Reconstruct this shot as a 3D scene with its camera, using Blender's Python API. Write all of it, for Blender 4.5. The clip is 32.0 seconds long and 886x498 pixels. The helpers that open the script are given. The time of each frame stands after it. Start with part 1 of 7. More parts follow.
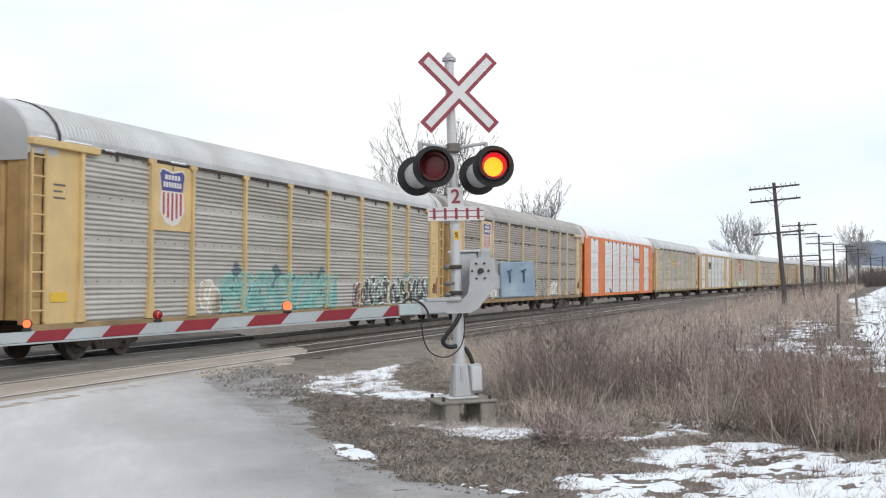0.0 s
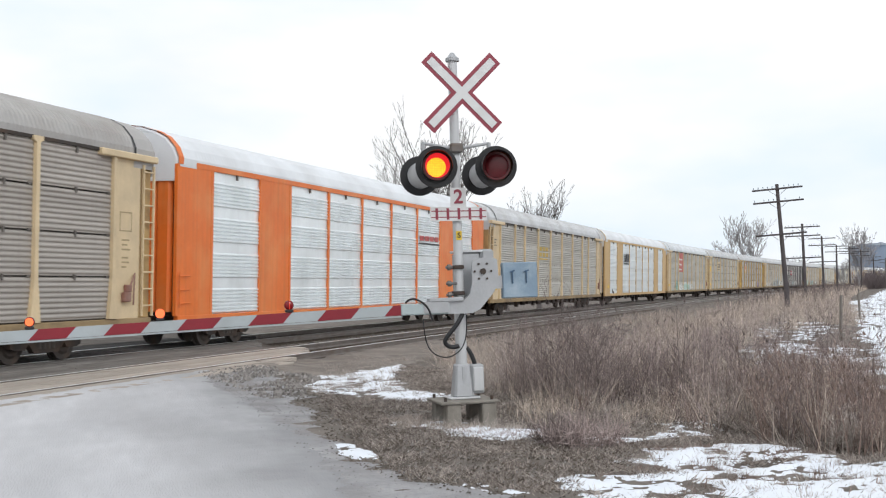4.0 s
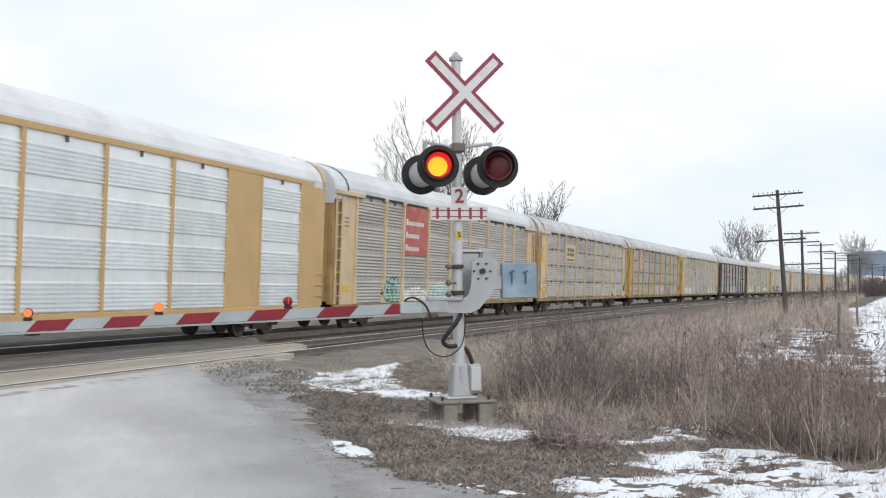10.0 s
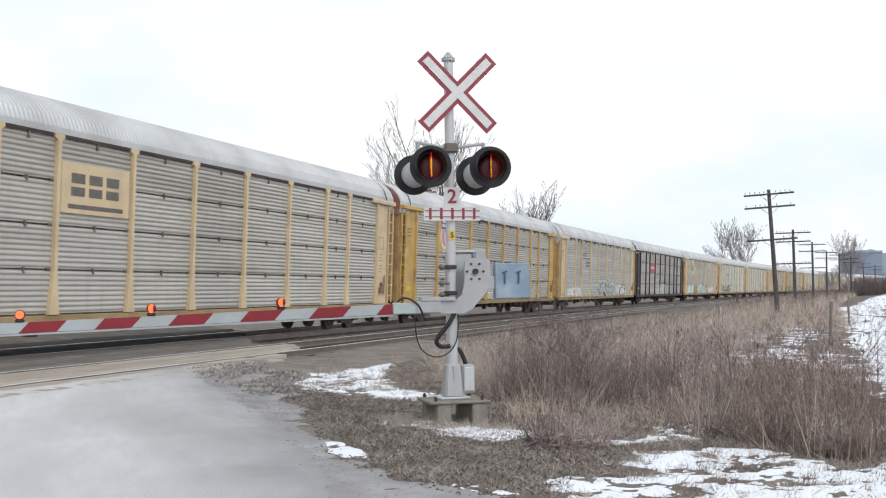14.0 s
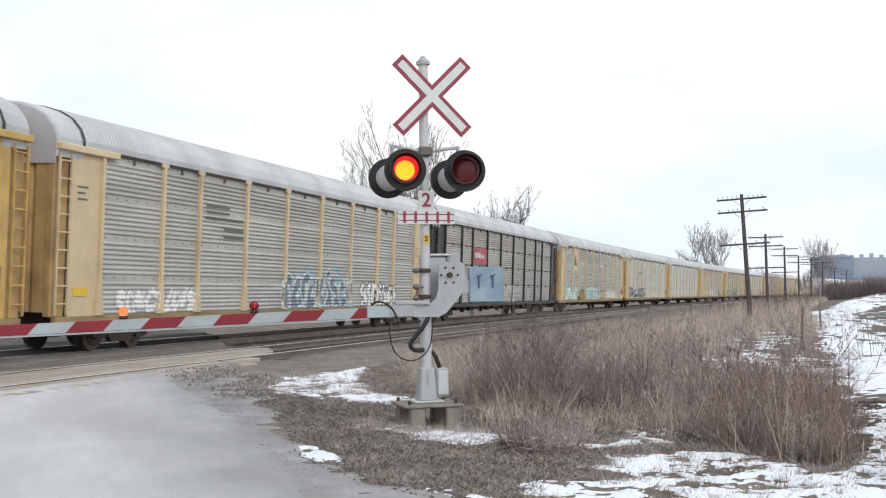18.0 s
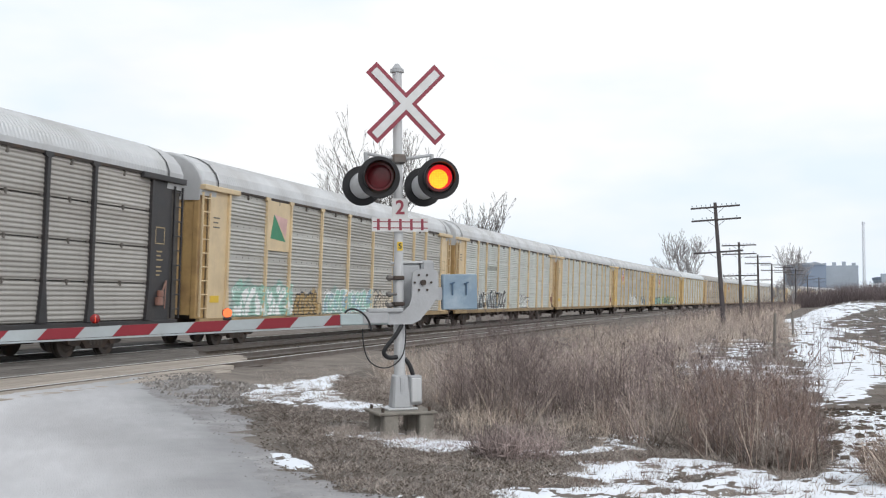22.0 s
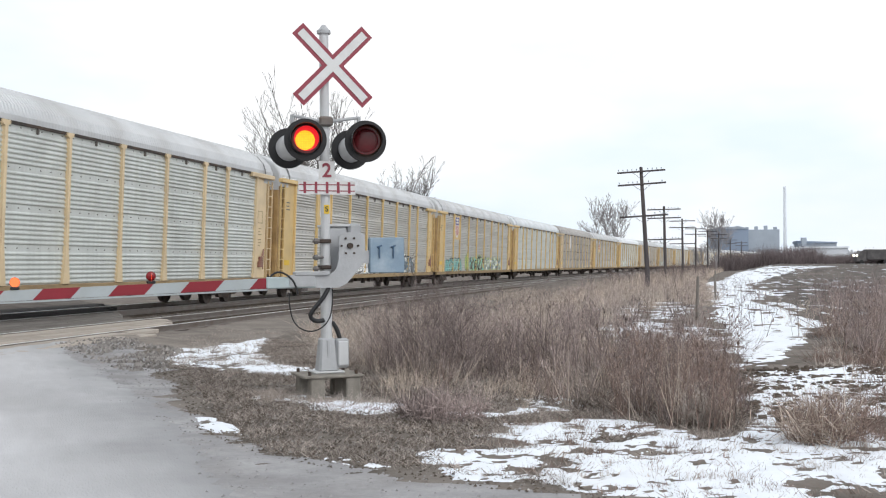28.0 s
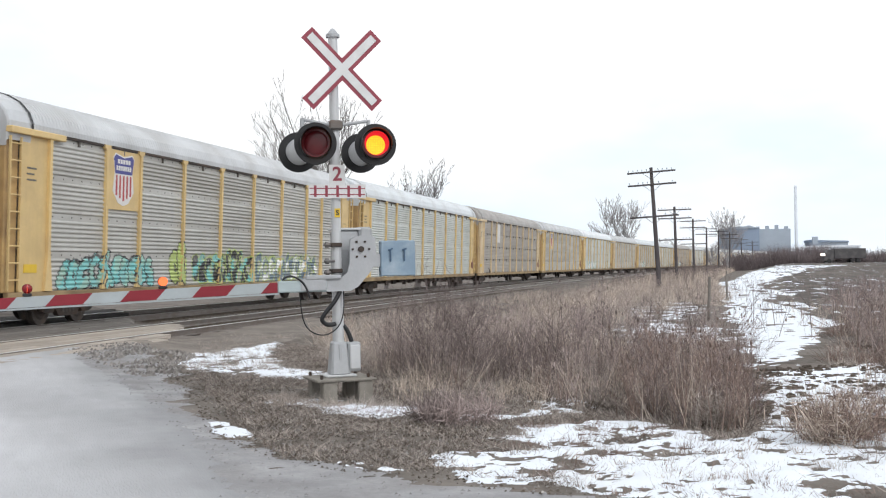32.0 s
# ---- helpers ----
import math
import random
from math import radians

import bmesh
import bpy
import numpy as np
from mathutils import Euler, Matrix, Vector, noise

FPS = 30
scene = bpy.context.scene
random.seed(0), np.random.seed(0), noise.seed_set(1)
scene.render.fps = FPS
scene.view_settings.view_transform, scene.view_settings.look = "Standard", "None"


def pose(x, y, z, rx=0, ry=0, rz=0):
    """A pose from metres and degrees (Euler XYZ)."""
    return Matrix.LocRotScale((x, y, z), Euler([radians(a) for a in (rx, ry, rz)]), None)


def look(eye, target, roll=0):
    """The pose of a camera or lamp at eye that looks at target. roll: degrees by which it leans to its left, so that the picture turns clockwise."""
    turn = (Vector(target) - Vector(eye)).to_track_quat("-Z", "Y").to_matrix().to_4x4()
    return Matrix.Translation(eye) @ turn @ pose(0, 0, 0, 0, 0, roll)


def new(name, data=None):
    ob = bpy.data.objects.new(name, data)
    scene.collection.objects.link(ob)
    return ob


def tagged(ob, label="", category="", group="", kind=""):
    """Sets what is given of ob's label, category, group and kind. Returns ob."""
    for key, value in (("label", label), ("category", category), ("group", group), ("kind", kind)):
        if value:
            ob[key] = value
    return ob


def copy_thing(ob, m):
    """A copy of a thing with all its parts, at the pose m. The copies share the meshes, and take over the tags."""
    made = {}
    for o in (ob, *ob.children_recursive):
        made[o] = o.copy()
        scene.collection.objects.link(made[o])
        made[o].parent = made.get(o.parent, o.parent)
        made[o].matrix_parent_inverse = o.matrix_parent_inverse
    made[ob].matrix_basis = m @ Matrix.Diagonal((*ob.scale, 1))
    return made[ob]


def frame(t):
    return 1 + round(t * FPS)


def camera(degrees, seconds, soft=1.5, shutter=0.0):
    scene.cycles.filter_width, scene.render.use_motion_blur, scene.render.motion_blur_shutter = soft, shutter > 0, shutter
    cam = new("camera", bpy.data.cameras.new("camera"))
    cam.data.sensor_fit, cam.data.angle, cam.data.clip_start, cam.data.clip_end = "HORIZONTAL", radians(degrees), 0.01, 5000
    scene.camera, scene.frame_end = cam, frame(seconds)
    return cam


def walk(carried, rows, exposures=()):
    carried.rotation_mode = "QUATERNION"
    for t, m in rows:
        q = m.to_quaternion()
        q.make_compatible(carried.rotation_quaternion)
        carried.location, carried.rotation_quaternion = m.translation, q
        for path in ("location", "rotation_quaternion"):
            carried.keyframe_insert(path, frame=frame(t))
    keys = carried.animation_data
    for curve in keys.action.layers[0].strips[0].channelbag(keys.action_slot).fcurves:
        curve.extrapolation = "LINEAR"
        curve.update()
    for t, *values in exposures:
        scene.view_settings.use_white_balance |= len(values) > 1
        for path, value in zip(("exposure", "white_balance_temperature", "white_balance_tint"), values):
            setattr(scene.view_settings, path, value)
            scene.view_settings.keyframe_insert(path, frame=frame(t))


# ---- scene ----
# ---- camera and its walk ----
EYE = 1.323
SEEN = (
    (0, 17.02, 2.05, -1.51, 0.00, 0.00), (0.5, 16.97, 2.06, -1.33, -0.01, 0.01), (1, 16.95, 2.01, -1.37, -0.01, -0.00), (1.5, 16.86, 2.03, -1.47, 0.00, -0.01),
    (2, 16.88, 2.28, -1.67, -0.00, -0.01), (2.5, 16.84, 2.42, -1.72, -0.01, 0.01), (3, 16.84, 2.44, -1.94, -0.00, 0.00), (3.5, 17.05, 2.24, -1.42, -0.00, -0.00),
    (5.5, 17.26, 1.78, -1.06, 0.01, -0.00), (6, 17.20, 1.79, -0.65, -0.00, -0.01), (6.5, 16.76, 1.61, -0.37, -0.00, -0.00), (7, 16.52, 1.86, -0.17, 0.00, -0.01),
    (7.5, 16.46, 1.96, -0.07, -0.02, -0.02), (8, 16.65, 1.91, 0.16, -0.02, -0.01), (8.5, 16.85, 1.81, 0.08, -0.02, 0.01), (9, 17.02, 1.98, -0.02, -0.02, 0.00),
    (9.5, 17.07, 2.02, -0.22, -0.02, -0.01), (10, 17.10, 2.02, -0.13, -0.01, -0.00), (10.5, 17.07, 1.95, -0.26, -0.01, -0.00), (11, 17.03, 1.89, -0.27, -0.02, -0.00),
    (11.5, 17.06, 1.77, -0.17, -0.02, -0.01), (12, 16.70, 2.01, -0.14, -0.03, -0.01), (12.5, 16.72, 2.05, -0.44, -0.02, -0.00), (13, 16.71, 2.03, -0.27, -0.02, -0.00),
    (13.5, 16.73, 2.05, -0.27, -0.02, 0.00), (15.5, 16.53, 1.95, -0.38, -0.03, 0.00), (16, 16.46, 1.93, -0.25, -0.03, 0.02), (16.5, 15.97, 2.04, -0.30, -0.03, 0.03),
    (17, 15.74, 2.07, -0.30, -0.02, 0.02), (17.5, 15.62, 2.05, -0.38, -0.02, 0.03), (18, 15.45, 2.21, -0.20, -0.02, 0.01), (18.5, 15.09, 2.33, -0.29, -0.02, 0.01),
    (19, 15.00, 2.49, -0.29, -0.01, 0.00), (19.5, 14.82, 2.36, -0.34, -0.01, 0.00), (20, 14.75, 2.02, -0.09, -0.00, 0.02), (20.5, 14.79, 1.99, -0.12, -0.01, 0.02),
    (21, 14.74, 2.20, -0.30, -0.01, 0.00), (21.5, 14.37, 2.30, -0.25, -0.01, 0.01), (22, 14.24, 2.57, -0.14, 0.01, -0.01), (22.5, 13.00, 2.28, -0.30, 0.01, -0.02),
    (23, 11.72, 1.47, -0.47, 0.02, -0.02), (23.5, 10.46, 1.06, -0.75, 0.04, -0.03), (24, 9.97, 0.98, -0.71, 0.05, -0.04), (24.5, 10.11, 0.98, -0.48, 0.04, -0.02),
    (25, 10.00, 1.04, -0.48, 0.04, -0.03), (25.5, 10.05, 1.12, -0.40, 0.04, -0.02), (27.5, 10.32, 0.88, -0.18, 0.03, -0.03), (28, 10.72, 0.75, -0.13, 0.03, -0.01),
    (28.5, 11.04, 1.07, 0.01, 0.01, -0.01), (29, 11.23, 1.04, -0.23, 0.02, -0.03), (29.5, 11.27, 0.83, -0.32, 0.02, -0.01), (30, 11.10, 0.82, -0.45, 0.01, -0.01),
    (30.5, 11.02, 0.78, -0.62, 0.02, 0.00), (31, 11.02, 0.87, -0.62, 0.02, -0.01), (31.5, 11.07, 0.83, -0.54, 0.01, 0.00), (32, 11.23, 0.88, -0.67, 0.02, -0.00),
)
def aim(yaw, pitch, roll, x, y):
    a, p = radians(yaw), radians(pitch)
    way = Vector((-math.sin(a) * math.cos(p), math.cos(a) * math.cos(p), math.sin(p)))
    eye = Vector((x, y, EYE))
    return look(eye, eye + way, roll)


cam = camera(41.8, 32.0, soft=1.15, shutter=0.12)
walk(cam, [(t, aim(*q)) for t, *q in SEEN],
     exposures=((0, 0.02), (3.5, -0.02), (6, -0.04), (8, -0.01), (11, -0.05), (13, 0.02), (16, 0.0), (18, 0.02), (20, -0.04), (22.5, -0.03), (25, 0.01), (28, 0.03), (30, 0.05), (32, 0.08)))

# ---- world and sun: a bright thin overcast ----
world = bpy.data.worlds.new("sky")
scene.world = world
world.use_nodes = True
wn, wl = world.node_tree.nodes, world.node_tree.links
wn.clear()
w_out, w_bg, w_bg2, w_mix = wn.new("ShaderNodeOutputWorld"), wn.new("ShaderNodeBackground"), wn.new("ShaderNodeBackground"), wn.new("ShaderNodeMixShader")
w_sky = wn.new("ShaderNodeTexSky")
w_sky.sky_type, w_sky.sun_disc = "NISHITA", False
w_sky.sun_elevation, w_sky.sun_rotation = radians(32), radians(150)
w_bg.inputs["Strength"].default_value = 0.12
w_bg2.inputs["Color"].default_value = (0.955, 0.98, 1.0, 1)
w_bg2.inputs["Strength"].default_value = 1.07
w_tint, w_haze = wn.new("ShaderNodeTexNoise"), wn.new("ShaderNodeValToRGB")
w_tint.inputs["Scale"].default_value, w_tint.inputs["Detail"].default_value = 2.3, 5
w_haze.color_ramp.elements[0].position, w_haze.color_ramp.elements[0].color = 0.38, (0.80, 0.90, 1.0, 1)
w_haze.color_ramp.elements[1].position, w_haze.color_ramp.elements[1].color = 0.52, (0.975, 0.985, 1.0, 1)
w_co, w_map, w_noise, w_ramp = wn.new("ShaderNodeTexCoord"), wn.new("ShaderNodeMapping"), wn.new("ShaderNodeTexNoise"), wn.new("ShaderNodeValToRGB")
w_map.inputs["Scale"].default_value = (1.0, 1.0, 2.6)
w_noise.inputs["Scale"].default_value, w_noise.inputs["Detail"].default_value = 1.7, 4
w_ramp.color_ramp.elements[0].position, w_ramp.color_ramp.elements[0].color = 0.36, (0.72, 0.72, 0.72, 1)
w_ramp.color_ramp.elements[1].position, w_ramp.color_ramp.elements[1].color = 0.55, (1, 1, 1, 1)
wl.new(w_co.outputs["Generated"], w_map.inputs["Vector"])
wl.new(w_map.outputs[0], w_noise.inputs["Vector"])
wl.new(w_noise.outputs["Fac"], w_ramp.inputs[0])
wl.new(w_map.outputs[0], w_tint.inputs["Vector"])
wl.new(w_tint.outputs["Fac"], w_haze.inputs[0])
wl.new(w_haze.outputs[0], w_bg2.inputs["Color"])
wl.new(w_sky.outputs[0], w_bg.inputs["Color"])
wl.new(w_ramp.outputs[0], w_mix.inputs[0])
wl.new(w_bg.outputs[0], w_mix.inputs[1])
wl.new(w_bg2.outputs[0], w_mix.inputs[2])
wl.new(w_mix.outputs[0], w_out.inputs[0])
sun_data = bpy.data.lights.new("sun", "SUN")
sun_data.energy, sun_data.angle, sun_data.color = 1.05, radians(24), (1.0, 0.985, 0.965)
sun = new("sun", sun_data)
sun.matrix_world = look((0, 0, 60), (-32, 24, 30))


# ---- materials ----
def mat(name, color, rough=0.6, metal=0.0, spread=0.12, scale=3.0, dirt=None, dirt_amount=0.4, dirt_scale=1.2, bump=0.15, bump_scale=40.0, rand=0.0, stretch=(1, 1, 1), streak=0.0, island=0.0, turn=0.0):
    """A surface with variation at two scales, dirt patches, fine bump and, for pieces, a random tone."""
    m = bpy.data.materials.new(name)
    m.use_nodes = True
    n, l = m.node_tree.nodes, m.node_tree.links
    b = n["Principled BSDF"]
    b.inputs["Roughness"].default_value, b.inputs["Metallic"].default_value = rough, metal
    if rough > 0.84:
        b.inputs["Specular IOR Level"].default_value = 0.12
    co, mp = n.new("ShaderNodeTexCoord"), n.new("ShaderNodeMapping")
    mp.inputs["Scale"].default_value = stretch
    if turn:
        mp.vector_type = "TEXTURE"
    mp.inputs["Rotation"].default_value = (0, 0, radians(turn))
    l.new(co.outputs["Object"], mp.inputs["Vector"])

    def noisy(s, detail):
        t = n.new("ShaderNodeTexNoise")
        t.inputs["Scale"].default_value, t.inputs["Detail"].default_value = s, detail
        l.new(mp.outputs[0], t.inputs["Vector"])
        return t.outputs["Fac"]

    def blend(fac, a, c):
        x = n.new("ShaderNodeMix")
        x.data_type = "RGBA"
        for sock, v in ((x.inputs[0], fac), (x.inputs[6], a), (x.inputs[7], c)):
            if isinstance(v, (tuple, float)):
                sock.default_value = v
            else:
                l.new(v, sock)
        return x.outputs[2]

    def ramp(src, lo, hi, top=1.0):
        r = n.new("ShaderNodeMapRange")
        r.inputs["From Min"].default_value, r.inputs["From Max"].default_value, r.inputs["To Max"].default_value = lo, hi, top
        l.new(src, r.inputs["Value"])
        return r.outputs[0]

    lo = tuple(c * (1 - spread) for c in color) + (1,)
    hi = tuple(min(1, c * (1 + spread)) for c in color) + (1,)
    out = blend(ramp(noisy(scale, 6), 0.3, 0.7), lo, hi)
    out = blend(ramp(noisy(scale * 9, 3), 0.35, 0.75, 0.35), out, tuple(c * (1 - 1.6 * spread) for c in color) + (1,))
    if dirt:
        out = blend(ramp(noisy(dirt_scale, 8), 0.45, 0.72, dirt_amount), out, tuple(dirt) + (1,))
    if streak:
        mp2, t = n.new("ShaderNodeMapping"), n.new("ShaderNodeTexNoise")
        mp2.inputs["Scale"].default_value = (6, 6, 0.25)
        l.new(co.outputs["Object"], mp2.inputs["Vector"])
        l.new(mp2.outputs[0], t.inputs["Vector"])
        t.inputs["Scale"].default_value, t.inputs["Detail"].default_value = 1.0, 5
        out = blend(ramp(t.outputs["Fac"], 0.48, 0.75, streak), out, tuple(c * 0.35 for c in (dirt or color)) + (1,))
    if rand or island:
        info, mul = n.new("ShaderNodeObjectInfo") if rand else n.new("ShaderNodeNewGeometry"), n.new("ShaderNodeHueSaturation")
        r = n.new("ShaderNodeMapRange")
        r.inputs["To Min"].default_value, r.inputs["To Max"].default_value = 1 - rand - island, 1 + rand + island
        l.new(info.outputs["Random" if rand else "Random Per Island"], r.inputs["Value"])
        l.new(r.outputs[0], mul.inputs["Value"])
        l.new(out, mul.inputs["Color"])
        out = mul.outputs[0]
    l.new(out, b.inputs["Base Color"])
    if bump:
        bp = n.new("ShaderNodeBump")
        bp.inputs["Strength"].default_value, bp.inputs["Distance"].default_value = bump, 0.02
        l.new(noisy(bump_scale, 5), bp.inputs["Height"])
        l.new(bp.outputs[0], b.inputs["Normal"])
    return m


def glow(name, color, strength):
    m = bpy.data.materials.new(name)
    m.use_nodes = True
    b = m.node_tree.nodes["Principled BSDF"]
    b.inputs["Base Color"].default_value = (*[c * 0.3 for c in color], 1)
    b.inputs["Emission Color"].default_value = (*color, 1)
    b.inputs["Emission Strength"].default_value = strength
    return m


def lens_glow(name, bright, dim, strength, cell):
    """A lit lens: small bright facets with darker joints between them."""
    m = glow(name, bright, strength)
    n, l = m.node_tree.nodes, m.node_tree.links
    co, vo, ramp = n.new("ShaderNodeTexCoord"), n.new("ShaderNodeTexVoronoi"), n.new("ShaderNodeValToRGB")
    vo.inputs["Scale"].default_value, vo.inputs["Randomness"].default_value = 1 / cell, 0.15
    ramp.color_ramp.elements[0].position, ramp.color_ramp.elements[0].color = 0.3, (*bright, 1)
    ramp.color_ramp.elements[1].position, ramp.color_ramp.elements[1].color = 0.62, (*dim, 1)
    l.new(co.outputs["Object"], vo.inputs["Vector"])
    l.new(vo.outputs["Distance"], ramp.inputs[0])
    l.new(ramp.outputs[0], n["Principled BSDF"].inputs["Emission Color"])
    return m


